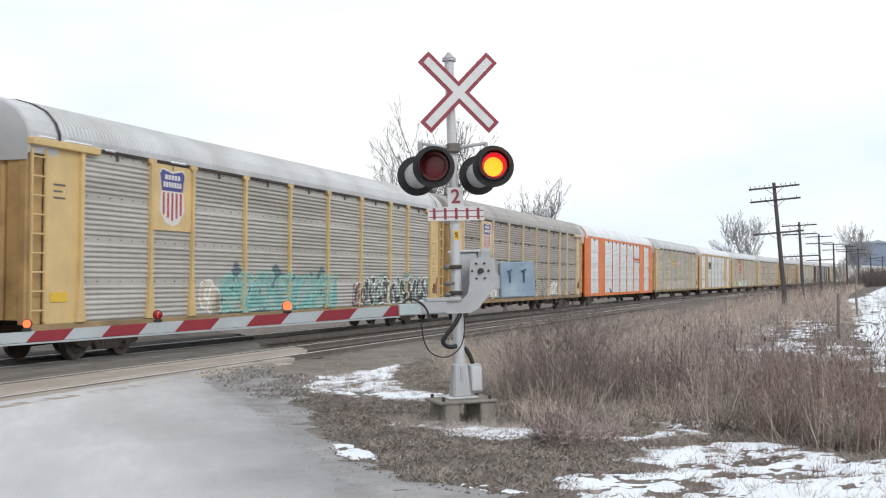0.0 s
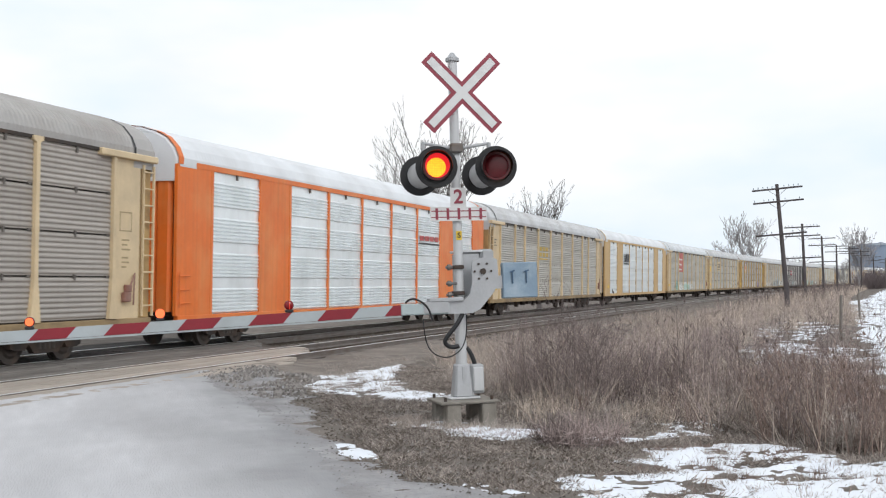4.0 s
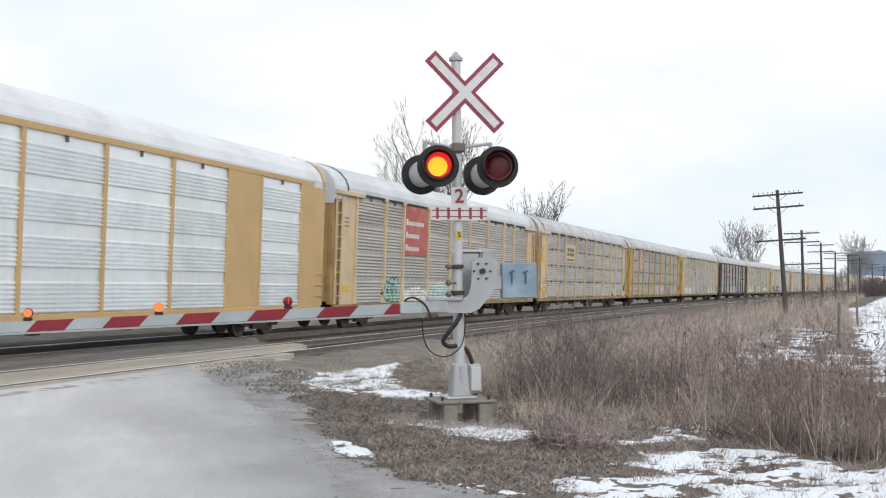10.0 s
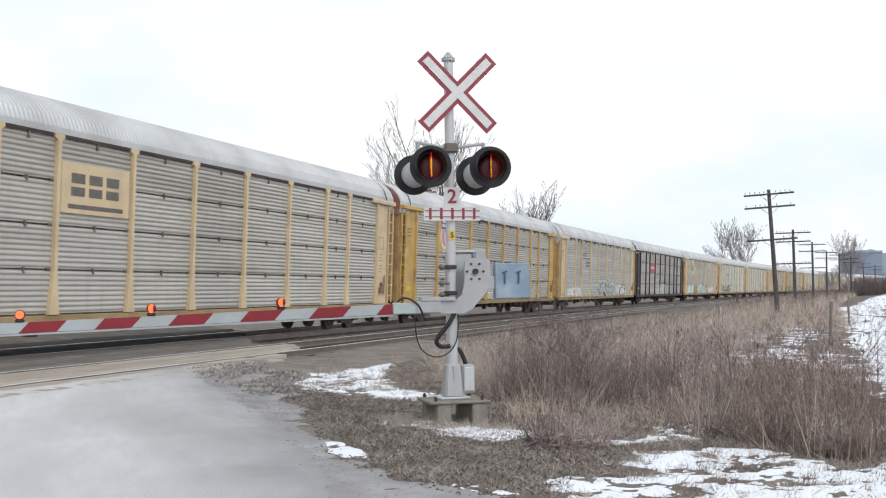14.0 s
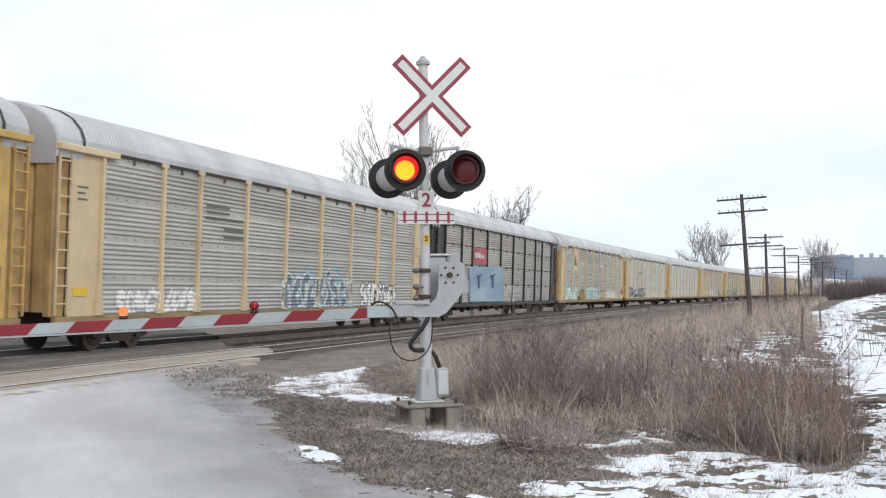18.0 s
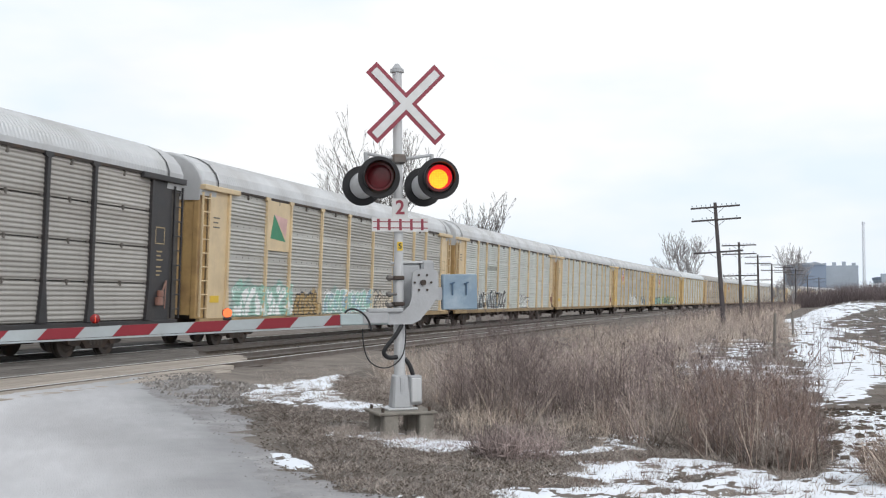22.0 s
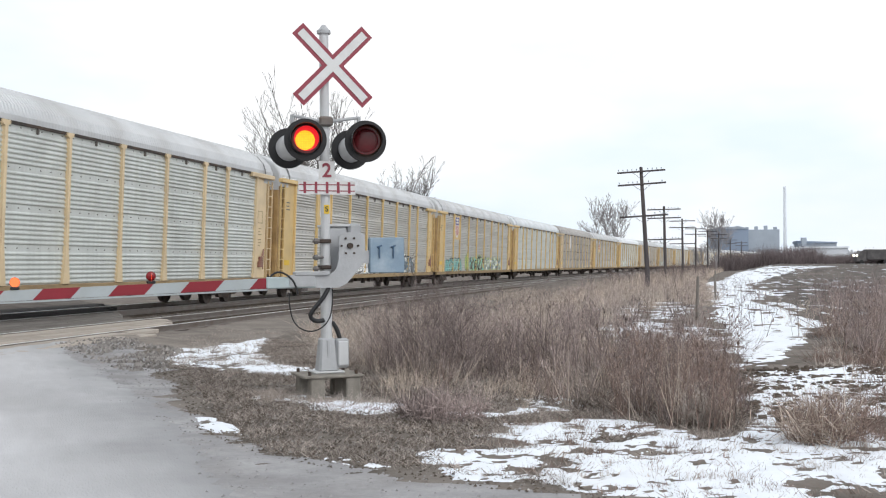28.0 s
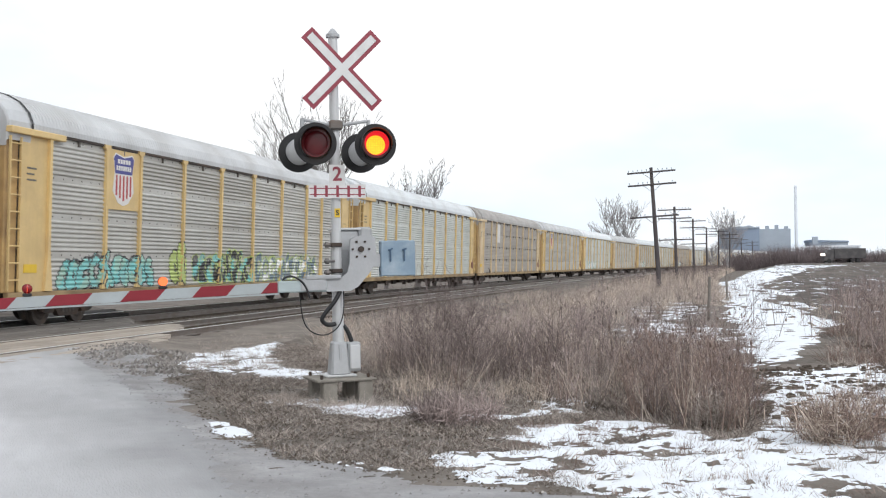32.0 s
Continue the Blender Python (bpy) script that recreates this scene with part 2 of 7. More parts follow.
RUST = (0.16, 0.085, 0.045)
M = {
    "road": mat("gravel_road", (0.53, 0.53, 0.542), 0.9, 0, 0.14, 0.7, (0.37, 0.365, 0.37), 0.8, 0.55, 0.5, 60, 0, (1.0, 5.0, 1), 0, 0, 32),
    "soil": mat("soil", (0.17, 0.148, 0.13), 0.95, 0, 0.35, 2.2, (0.26, 0.235, 0.21), 0.7, 0.9, 1.0, 24),
    "snow": mat("snow", (0.835, 0.875, 0.935), 0.75, 0, 0.03, 1.5, (0.6, 0.58, 0.55), 0.25, 1.5, 0.6, 14),
    "ballast": mat("ballast", (0.088, 0.08, 0.074), 0.95, 0, 0.3, 6, (0.055, 0.047, 0.041), 0.6, 0.8, 1.0, 22),
    "shoulder": mat("shoulder_gravel", (0.36, 0.355, 0.36), 0.95, 0, 0.2, 2.0, (0.25, 0.235, 0.225), 0.6, 0.9, 0.9, 45),
    "stones": mat("track_stones", (0.125, 0.115, 0.108), 0.9, 0, 0.35, 3, bump=0.3),
    "heap": mat("heap_stones", (0.29, 0.272, 0.258), 0.9, 0, 0.3, 5, (0.13, 0.115, 0.105), 0.6, 2.0, bump=0.3, island=0.4),
    "pebble": mat("pebbles", (0.33, 0.32, 0.32), 0.9, 0, 0.35, 7, bump=0.3),
    # Dark asphalt, with the shade below the train mixed into its colour.
    "asphalt": mat("shaded_crossing_asphalt", (0.085, 0.08, 0.076), 0.9, 0, 0.15, 1.0, (0.12, 0.112, 0.105), 0.65, 0.5, 0.5, 60, 0.08),
    "field": mat("field_soil", (0.118, 0.104, 0.095), 0.95, 0, 0.35, 1.4, (0.19, 0.165, 0.145), 0.6, 0.5, 0.9, 14, 0, (1.0, 0.35, 1)),
    "clod": mat("turned_soil", (0.10, 0.082, 0.068), 0.95, 0, 0.3, 3, (0.17, 0.14, 0.11), 0.5, 1.5, 0.6, 40),
    "straw": mat("straw", (0.45, 0.395, 0.355), 0.85, 0, 0.25, 2.0, bump=0, island=0.4),
    "grass_dark": mat("dead_leaf", (0.15, 0.122, 0.105), 0.9, 0, 0.25, 2.0, bump=0, island=0.4),
    "weed_dark": mat("weed_stalk", (0.20, 0.162, 0.155), 0.85, 0, 0.25, 0.8, (0.32, 0.265, 0.245), 0.6, 0.5, bump=0, island=0.5),
    "weed_red": mat("red_stalk", (0.375, 0.305, 0.29), 0.85, 0, 0.25, 0.8, (0.50, 0.42, 0.395), 0.6, 0.5, bump=0, island=0.5),
    "weed_tan": mat("tan_stalk", (0.62, 0.525, 0.445), 0.85, 0, 0.25, 0.6, (0.47, 0.385, 0.325), 0.5, 0.35, bump=0, island=0.45),
    "weed_rust": mat("rusty_stalk", (0.245, 0.18, 0.155), 0.85, 0, 0.25, 0.8, (0.35, 0.265, 0.225), 0.6, 0.5, bump=0, island=0.5),
    "scrub": mat("scrub_twigs", (0.215, 0.18, 0.18), 0.9, 0, 0.25, 0.2, bump=0, island=0.3),
    # Distant woods: haze is mixed into the base colour as pale blue-grey.
    "far_wood": mat("haze_tinted_woods", (0.50, 0.52, 0.55), 0.9, 0, 0.08, 0.05, bump=0),
    # Far buildings: own blue, grey and white, each lightened by painted haze.
    "far_blue": mat("haze_tinted_blue_cladding", (0.24, 0.295, 0.38), 0.7, 0, 0.06, 0.2, bump=0),
    "far_grey": mat("haze_tinted_grey_cladding", (0.35, 0.395, 0.45), 0.7, 0, 0.06, 0.2, bump=0),
    "far_pale": mat("haze_tinted_concrete", (0.66, 0.69, 0.73), 0.7, 0, 0.05, 0.2, bump=0),
    "glass_blue": mat("insulator_glass", (0.25, 0.3, 0.34), 0.2, 0, 0.1, 6, bump=0),
    "door_rust": mat("stained_door", (0.50, 0.33, 0.14), 0.6, 0, 0.12, 1.4, RUST, 0.55, 1.6, 0.08, 30, 0.05, streak=0.12),
    "head_glow": glow("headlamp_glow", (1.0, 0.93, 0.75), 6.0),
    "truck_paint": mat("truck_paint", (0.075, 0.07, 0.073), 0.6, 0, 0.1, 1.0, (0.2, 0.19, 0.18), 0.4, 1.0),
    "core": mat("car_inner", (0.10, 0.09, 0.08), 0.8, 0, 0.2, 1.0),
    "galv_light": mat("pale_panel", (0.62, 0.645, 0.62), 0.42, 0.2, 0.08, 1.0, (0.45, 0.46, 0.43), 0.55, 0.9, 0.1, 30, 0.05, streak=0.15),
    "roof_light": mat("pale_roof", (0.66, 0.69, 0.71), 0.45, 0.25, 0.07, 0.7, (0.48, 0.48, 0.48), 0.5, 0.6, 0.1, 25),
    "worn_mark": mat("worn_lettering", (0.33, 0.34, 0.31), 0.7, 0, 0.2, 8, (0.5, 0.5, 0.46), 0.5, 4, bump=0),
    "faded_mark": mat("faded_stencil", (0.40, 0.31, 0.18), 0.7, 0, 0.2, 8, bump=0),
    "grime": mat("faded_marking", (0.15, 0.14, 0.125), 0.7, 0, 0.2, 8, bump=0),
    "sign_red_pale": mat("faded_red", (0.52, 0.10, 0.08), 0.55, 0, 0.12, 1.5, (0.5, 0.3, 0.27), 0.5, 1.5, bump=0, streak=0.3),
    "logo_plate_red": mat("plate_red", (0.42, 0.07, 0.09), 0.55, 0, 0.12, 1.5, (0.5, 0.3, 0.27), 0.4, 1.5, bump=0),
    "logo_yellow": mat("logo_yellow", (0.62, 0.42, 0.08), 0.55, 0, 0.12, 3, (0.4, 0.36, 0.3), 0.5, 3, bump=0),
    "logo_green": mat("logo_green", (0.05, 0.26, 0.14), 0.55, 0, 0.12, 3, bump=0),
    "logo_pink": mat("logo_pink", (0.66, 0.42, 0.40), 0.55, 0, 0.12, 3, bump=0),
    "lens": mat("dark_red_lens", (0.11, 0.008, 0.012), 0.25, 0, 0.1, 20, bump=0.1, bump_scale=120),
    "lens_bright": mat("red_lens", (0.20, 0.008, 0.012), 0.2, 0, 0.1, 20, bump=0),
    "lamp_yellow": lens_glow("lamp_yellow", (1.0, 0.66, 0.03), (1.0, 0.40, 0.01), 1.2, 0.021),
    "lamp_red": glow("lamp_red", (1.0, 0.012, 0.02), 0.75),
    "lamp_orange": glow("lamp_orange", (1.0, 0.07, 0.03), 1.2),
    "lamp_core": glow("lamp_core", (1.0, 0.17, 0.05), 1.4),
    "lamp_tip": glow("lamp_tip", (1.0, 0.10, 0.04), 1.25),
    "blue_dark": mat("hook_blue", (0.08, 0.14, 0.22), 0.5, 0.2, 0.1, 8, bump=0),
    "adapter": mat("adapter_paint", (0.42, 0.49, 0.50), 0.5, 0.15, 0.08, 6, (0.3, 0.32, 0.32), 0.5, 5, 0.1, 30),
    "arm_red": mat("arm_red", (0.24, 0.012, 0.024), 0.45, 0, 0.08, 4, bump=0.05),
    "arm_white": mat("arm_white", (0.40, 0.44, 0.455), 0.45, 0, 0.06, 4, (0.3, 0.3, 0.29), 0.4, 3, bump=0.05),
    "paint_cream": mat("paint_cream", (0.62, 0.55, 0.45), 0.6, 0, 0.12, 2.5, (0.34, 0.32, 0.29), 0.35, 2.0, bump=0),
    "paint_white": mat("paint_white", (0.84, 0.85, 0.84), 0.6, 0, 0.08, 2.5, (0.45, 0.43, 0.40), 0.2, 2.0, bump=0),
    "paint_teal": mat("paint_teal", (0.19, 0.44, 0.42), 0.6, 0, 0.15, 2.5, (0.42, 0.42, 0.39), 0.5, 1.6, bump=0),
    "paint_teal2": mat("paint_teal_pale", (0.34, 0.48, 0.45), 0.6, 0, 0.15, 2.5, (0.42, 0.40, 0.37), 0.7, 1.2, bump=0),
    "paint_teal_dark": mat("paint_teal_dark", (0.085, 0.21, 0.22), 0.6, 0, 0.2, 2.5, (0.25, 0.16, 0.24), 0.6, 2.2, bump=0),
    "paint_teal_bright": mat("paint_turquoise", (0.22, 0.56, 0.55), 0.6, 0, 0.15, 2.5, (0.34, 0.40, 0.38), 0.4, 1.6, bump=0),
    "paint_lime": mat("paint_lime", (0.48, 0.58, 0.20), 0.6, 0, 0.15, 2.5, (0.36, 0.36, 0.28), 0.4, 1.6, bump=0),
    "paint_green_grey": mat("paint_green_grey", (0.24, 0.36, 0.30), 0.6, 0, 0.2, 2.5, (0.20, 0.14, 0.16), 0.6, 1.8, bump=0),
    "gable_rust": mat("rusted_end", (0.25, 0.11, 0.08), 0.8, 0, 0.25, 2.0, (0.45, 0.38, 0.33), 0.5, 1.5, 0.2, 30),
    "gable_brown": mat("stained_end", (0.46, 0.38, 0.30), 0.6, 0, 0.12, 1.4, RUST, 0.5, 1.4, 0.1, 30),
    "sill_paint": mat("grimy_sill", (0.38, 0.27, 0.14), 0.7, 0, 0.2, 1.6, (0.12, 0.08, 0.05), 0.85, 1.7, 0.15, 30, 0.1, (1, 0.4, 1), 0.05),
    "clip": mat("dark_clip", (0.17, 0.155, 0.14), 0.7, 0.2, 0.2, 5, bump=0),
    "snow_crust": mat("snow_crust", (0.80, 0.82, 0.85), 0.8, 0, 0.04, 3, bump=0.3),
    "paint_green": mat("paint_green", (0.22, 0.42, 0.2), 0.6, 0, 0.12, 2.5, (0.34, 0.32, 0.29), 0.35, 2.0, bump=0),
    "paint_black": mat("paint_black", (0.03, 0.03, 0.035), 0.6, 0, 0.12, 2.5, (0.34, 0.32, 0.29), 0.35, 2.0, bump=0),
    "paint_maroon": mat("paint_maroon", (0.16, 0.09, 0.1), 0.6, 0, 0.12, 2.5, (0.34, 0.32, 0.29), 0.35, 2.0, bump=0),
    "paint_sky": mat("paint_sky", (0.33, 0.48, 0.56), 0.6, 0, 0.12, 2.5, (0.34, 0.32, 0.29), 0.35, 2.0, bump=0),
    "paint_blue": mat("paint_blue", (0.07, 0.18, 0.36), 0.6, 0, 0.12, 2.5, (0.34, 0.32, 0.29), 0.35, 2.0, bump=0),
    "paint_mint": mat("paint_mint", (0.35, 0.58, 0.5), 0.6, 0, 0.12, 2.5, (0.34, 0.32, 0.29), 0.35, 2.0, bump=0),
    "paint_mauve": mat("paint_mauve", (0.33, 0.27, 0.4), 0.6, 0, 0.12, 2.5, (0.34, 0.32, 0.29), 0.35, 2.0, bump=0),
    "paint_slate": mat("paint_slate", (0.16, 0.22, 0.27), 0.6, 0, 0.12, 2.5, (0.34, 0.32, 0.29), 0.35, 2.0, bump=0),
    "paint_grey": mat("paint_grey", (0.45, 0.46, 0.45), 0.6, 0, 0.12, 2.5, (0.34, 0.32, 0.29), 0.35, 2.0, bump=0),
    "paint_gold": mat("paint_gold", (0.45, 0.31, 0.13), 0.6, 0, 0.12, 2.5, (0.34, 0.32, 0.29), 0.35, 2.0, bump=0),
    "rail": mat("rail_steel", (0.30, 0.27, 0.25), 0.4, 0.8, 0.1, 4, RUST, 0.4, 3),
    "rail_top": mat("rail_top", (0.80, 0.80, 0.80), 0.35, 0.6, 0.05, 2),
    "timber": mat("crossing_timber", (0.45, 0.40, 0.35), 0.85, 0, 0.16, 1.2, (0.27, 0.235, 0.205), 0.65, 0.6, 0.5, 30, 0.1, (6, 1, 6)),
    "deck_dirt": mat("muddy_planks", (0.205, 0.19, 0.176), 0.9, 0, 0.2, 1.0, (0.13, 0.117, 0.105), 0.7, 0.7, 0.4, 40, 0.1, (3, 1, 3)),
    "apron": mat("trodden_dirt", (0.25, 0.222, 0.198), 0.95, 0, 0.3, 1.6, (0.17, 0.148, 0.13), 0.7, 0.8, 0.8, 30),
    "tie": mat("sleeper", (0.09, 0.075, 0.06), 0.9, 0, 0.2, 4),
    "yellow": mat("yellow_paint", (0.70, 0.51, 0.235), 0.5, 0, 0.07, 1.4, (0.42, 0.29, 0.17), 0.35, 1.3, 0.05, 30, 0.06, streak=0.05),
    "gold": mat("golden_paint", (0.62, 0.41, 0.12), 0.5, 0, 0.1, 1.4, (0.30, 0.17, 0.09), 0.75, 1.3, 0.05, 30, 0.05, streak=0.08),
    "tan": mat("tan_paint", (0.70, 0.55, 0.345), 0.5, 0, 0.08, 1.4, (0.42, 0.33, 0.23), 0.4, 1.3, 0.05, 30, 0.05, streak=0.05),
    "ochre": mat("ochre_paint", (0.60, 0.40, 0.18), 0.5, 0, 0.06, 1.0, (0.46, 0.31, 0.16), 0.4, 0.8, 0.08, 30, streak=0.05),
    "orange": mat("orange_paint", (0.80, 0.18, 0.025), 0.45, 0, 0.07, 1.0, (0.82, 0.33, 0.12), 0.6, 0.9, 0.08, 30, streak=0.2),
    "brown": mat("black_paint", (0.032, 0.031, 0.034), 0.5, 0, 0.15, 1.4, (0.08, 0.06, 0.05), 0.3, 1.3),
    "galv": mat("galvanised_panel", (0.525, 0.515, 0.485), 0.45, 0.2, 0.12, 1.0, (0.33, 0.31, 0.28), 0.85, 0.9, 0.06, 30, 0.06, (1, 0.14, 1.5), 0.10),
    "galv_dark": mat("weathered_panel", (0.52, 0.50, 0.465), 0.5, 0.12, 0.12, 1.0, (0.31, 0.285, 0.25), 0.85, 0.9, 0.06, 30, 0.08, (1, 0.14, 1.5), 0.12),
    "galv_brown": mat("brown_weathered_panel", (0.42, 0.385, 0.35), 0.5, 0.1, 0.12, 1.0, (0.27, 0.24, 0.215), 0.75, 0.9, 0.06, 30, 0.08, (1, 0.14, 1.5), 0.12),
    "galv_mid": mat("dull_panel", (0.46, 0.44, 0.41), 0.45, 0.1, 0.14, 1.0, (0.28, 0.25, 0.22), 0.85, 0.9, 0.06, 30, 0.08, (1, 0.14, 1.5), 0.12),
    "white_panel": mat("bright_panel", (0.88, 0.925, 0.945), 0.3, 0.35, 0.05, 1.0, (0.62, 0.66, 0.66), 0.4, 0.9, 0.08, 30, 0.04, streak=0.06),
    "roof": mat("galvanised_roof", (0.57, 0.58, 0.59), 0.45, 0.3, 0.08, 0.7, (0.38, 0.37, 0.36), 0.6, 0.6, 0.1, 25),
    "roof_white": mat("white_roof", (0.76, 0.785, 0.81), 0.5, 0.1, 0.05, 0.7, (0.5, 0.5, 0.5), 0.4, 0.6, 0.1, 25),
    "roof_dirty": mat("stained_roof", (0.43, 0.415, 0.40), 0.55, 0.15, 0.12, 0.9, (0.28, 0.245, 0.22), 0.7, 0.7, 0.1, 25),
    "under": mat("underframe_grime", (0.055, 0.045, 0.04), 0.8, 0.1, 0.2, 2, RUST, 0.4, 2),
    "wheel": mat("wheel_steel", (0.10, 0.085, 0.075), 0.55, 0.5, 0.2, 3, RUST, 0.4, 3),
    "mast": mat("aluminium_paint", (0.60, 0.61, 0.62), 0.45, 0.2, 0.05, 3, (0.4, 0.4, 0.4), 0.4, 2.5, 0.1, 30),
    "grey_metal": mat("grey_casting", (0.44, 0.45, 0.465), 0.5, 0.25, 0.07, 5, (0.3, 0.3, 0.3), 0.4, 3, 0.12, 30),
    "blue_box": mat("blue_grey_weight", (0.24, 0.33, 0.42), 0.55, 0.1, 0.08, 5, (0.50, 0.57, 0.62), 0.75, 3.2, 0.12, 30),
    "under_grey": mat("dull_clamp", (0.17, 0.165, 0.16), 0.6, 0.3, 0.15, 6, RUST, 0.4, 5),
    "black": mat("matt_black", (0.016, 0.016, 0.018), 0.5, 0, 0.1, 5),
    "red": mat("sign_red", (0.29, 0.045, 0.07), 0.4, 0, 0.06, 6, bump=0),
    "white": mat("sign_white", (0.72, 0.72, 0.72), 0.45, 0, 0.05, 6, (0.5, 0.48, 0.46), 0.3, 5, bump=0),
    "sign_yellow": mat("sign_yellow", (0.75, 0.5, 0.04), 0.45, 0, 0.05, 6, bump=0),
    "concrete": mat("concrete", (0.27, 0.25, 0.22), 0.9, 0, 0.2, 6, (0.16, 0.14, 0.12), 0.6, 4, 0.5, 60),
    "pole_wood": mat("pole_wood", (0.105, 0.095, 0.10), 0.9, 0, 0.2, 3, (0.15, 0.13, 0.11), 0.5, 2, 0.5, 30, 0, (3, 3, 0.4)),
    "post_wood": mat("post_wood", (0.22, 0.2, 0.18), 0.9, 0, 0.2, 4, bump=0.3),
    # The same bark for far trees, paled in colour to imitate haze.
    "bark_far": mat("haze_tinted_bark", (0.36, 0.345, 0.35), 0.9, 0, 0.15, 6, bump=0.2),
    "bark": mat("bark", (0.17, 0.155, 0.15), 0.9, 0, 0.2, 6, bump=0.3),
    "blue_paint": mat("logo_blue", (0.07, 0.07, 0.27), 0.5, 0, 0.08, 4, bump=0),
    "logo_red": mat("logo_red", (0.45, 0.06, 0.06), 0.5, 0, 0.1, 4, (0.5, 0.25, 0.2), 0.4, 3, bump=0),
    "logo_white": mat("logo_white", (0.72, 0.70, 0.68), 0.5, 0, 0.06, 4, bump=0),
}


# ---- mesh helpers ----
def mesh_of(name, bm, material):
    me = bpy.data.meshes.new(name)
    bm.normal_update()
    bm.to_mesh(me)
    bm.free()
    for m in material if isinstance(material, (list, tuple)) else [material]:
        me.materials.append(m)
    return me


def part(name, bm, material, parent=None, label=""):
    ob = new(name, bm if isinstance(bm, bpy.types.Mesh) else mesh_of(name, bm, material))
    if parent:
        ob.parent = parent
    return tagged(ob, label)


def empty(name, label, category, group="", kind=""):
    ob = new(name)
    ob.empty_display_size = 0.2
    return tagged(ob, label, category, group, kind)


def box(bm, x0, x1, y0, y1, z0, z1, bevel=0.0):
    r = bmesh.ops.create_cube(bm, size=1, matrix=Matrix.LocRotScale(((x0 + x1) / 2, (y0 + y1) / 2, (z0 + z1) / 2), None, (abs(x1 - x0), abs(y1 - y0), abs(z1 - z0))))
    if bevel:
        es = list({e for v in r["verts"] for e in v.link_edges})
        bmesh.ops.bevel(bm, geom=es, offset=bevel, segments=1, affect="EDGES")


def boxed(*dims, bevel=0.0):
    bm = bmesh.new()
    box(bm, *dims, bevel=bevel)
    return bm


def rod(bm, a, b, r, r2=None, seg=10, caps=True):
    a, b = Vector(a), Vector(b)
    d = b - a
    m = Matrix.Translation((a + b) / 2) @ d.to_track_quat("Z", "Y").to_matrix().to_4x4()
    bmesh.ops.create_cone(bm, cap_ends=caps, segments=seg, radius1=r, radius2=r if r2 is None else r2, depth=d.length, matrix=m)


def rodded(*spans, seg=10):
    bm = bmesh.new()
    for a, b, r in spans:
        rod(bm, a, b, r, seg=seg)
    return bm


def prism(outline, axis, lo, hi):
    """A flat outline (2D points) pushed along an axis from lo to hi."""
    bm = bmesh.new()
    put = {"x": lambda p, w: (w, p[0], p[1]), "y": lambda p, w: (p[0], w, p[1]), "z": lambda p, w: (p[0], p[1], w)}[axis]
    rings = [[bm.verts.new(put(p, w)) for p in outline] for w in (lo, hi)]
    n = len(outline)
    for i in range(n):
        bm.faces.new((rings[0][i], rings[0][(i + 1) % n], rings[1][(i + 1) % n], rings[1][i]))
    bm.faces.new(rings[0][::-1])
    bm.faces.new(rings[1])
    bmesh.ops.recalc_face_normals(bm, faces=bm.faces)
    return bm


def raw_mesh(name, verts, faces, material):
    me = bpy.data.meshes.new(name)
    me.from_pydata(verts, [], faces)
    me.materials.append(material)
    me.update()
    return me


# ---- the lie of the land ----
K, CANT, AXIS, SPACING = 0.000482, 2.0, -16.75, 3.85


def track_x(y):
    return AXIS + (K * y * y / 2 if y > 0 else 0.0)


def on_track(y, u=0.0, z=0.0):
    """A pose on the train's track at y, u metres to its right."""
    turn = -math.degrees(math.atan(K * y)) if y > 0 else 0.0
    return pose(track_x(y), y, 0, 0, CANT, turn) @ pose(u, 0, z)


def smooth(a, b, v):
    s = min(1, max(0, (v - a) / (b - a)))
    return s * s * (3 - 2 * s)


def crossing_end(u):
    """How far along the track the planked crossing reaches at u."""
    return 24.0 + 1.58 * (5.7 - u)


def land(x, y):
    u = x - track_x(y)
    bed = -0.19 - 0.035 * u
    s = smooth(6.0, 8.6, u)
    side = -0.32 + 0.06 * noise.noise(Vector((x * 0.35, y * 0.35, 0)))
    ditch = -0.35 * smooth(8.0, 10.0, u) * (1 - smooth(10.5, 13.5, u)) * smooth(24, 34, y)
    z = bed * (1 - s) + (side + ditch) * s
    if u < -2.6:
        z = -0.1 - 0.7 * smooth(-2.6, -6, u)
    lane = smooth(-3.0, 0.0, y) * (1 - smooth(-1.6, 1.2, y - crossing_end(u))) * smooth(-9, -6, u) * (1 - smooth(6.0, 10.0, u))
    z = z * (1 - lane) + (-0.045 - 0.035 * u) * lane
    return z + 1.5 * smooth(90, 262, y) * smooth(16, 26, u)


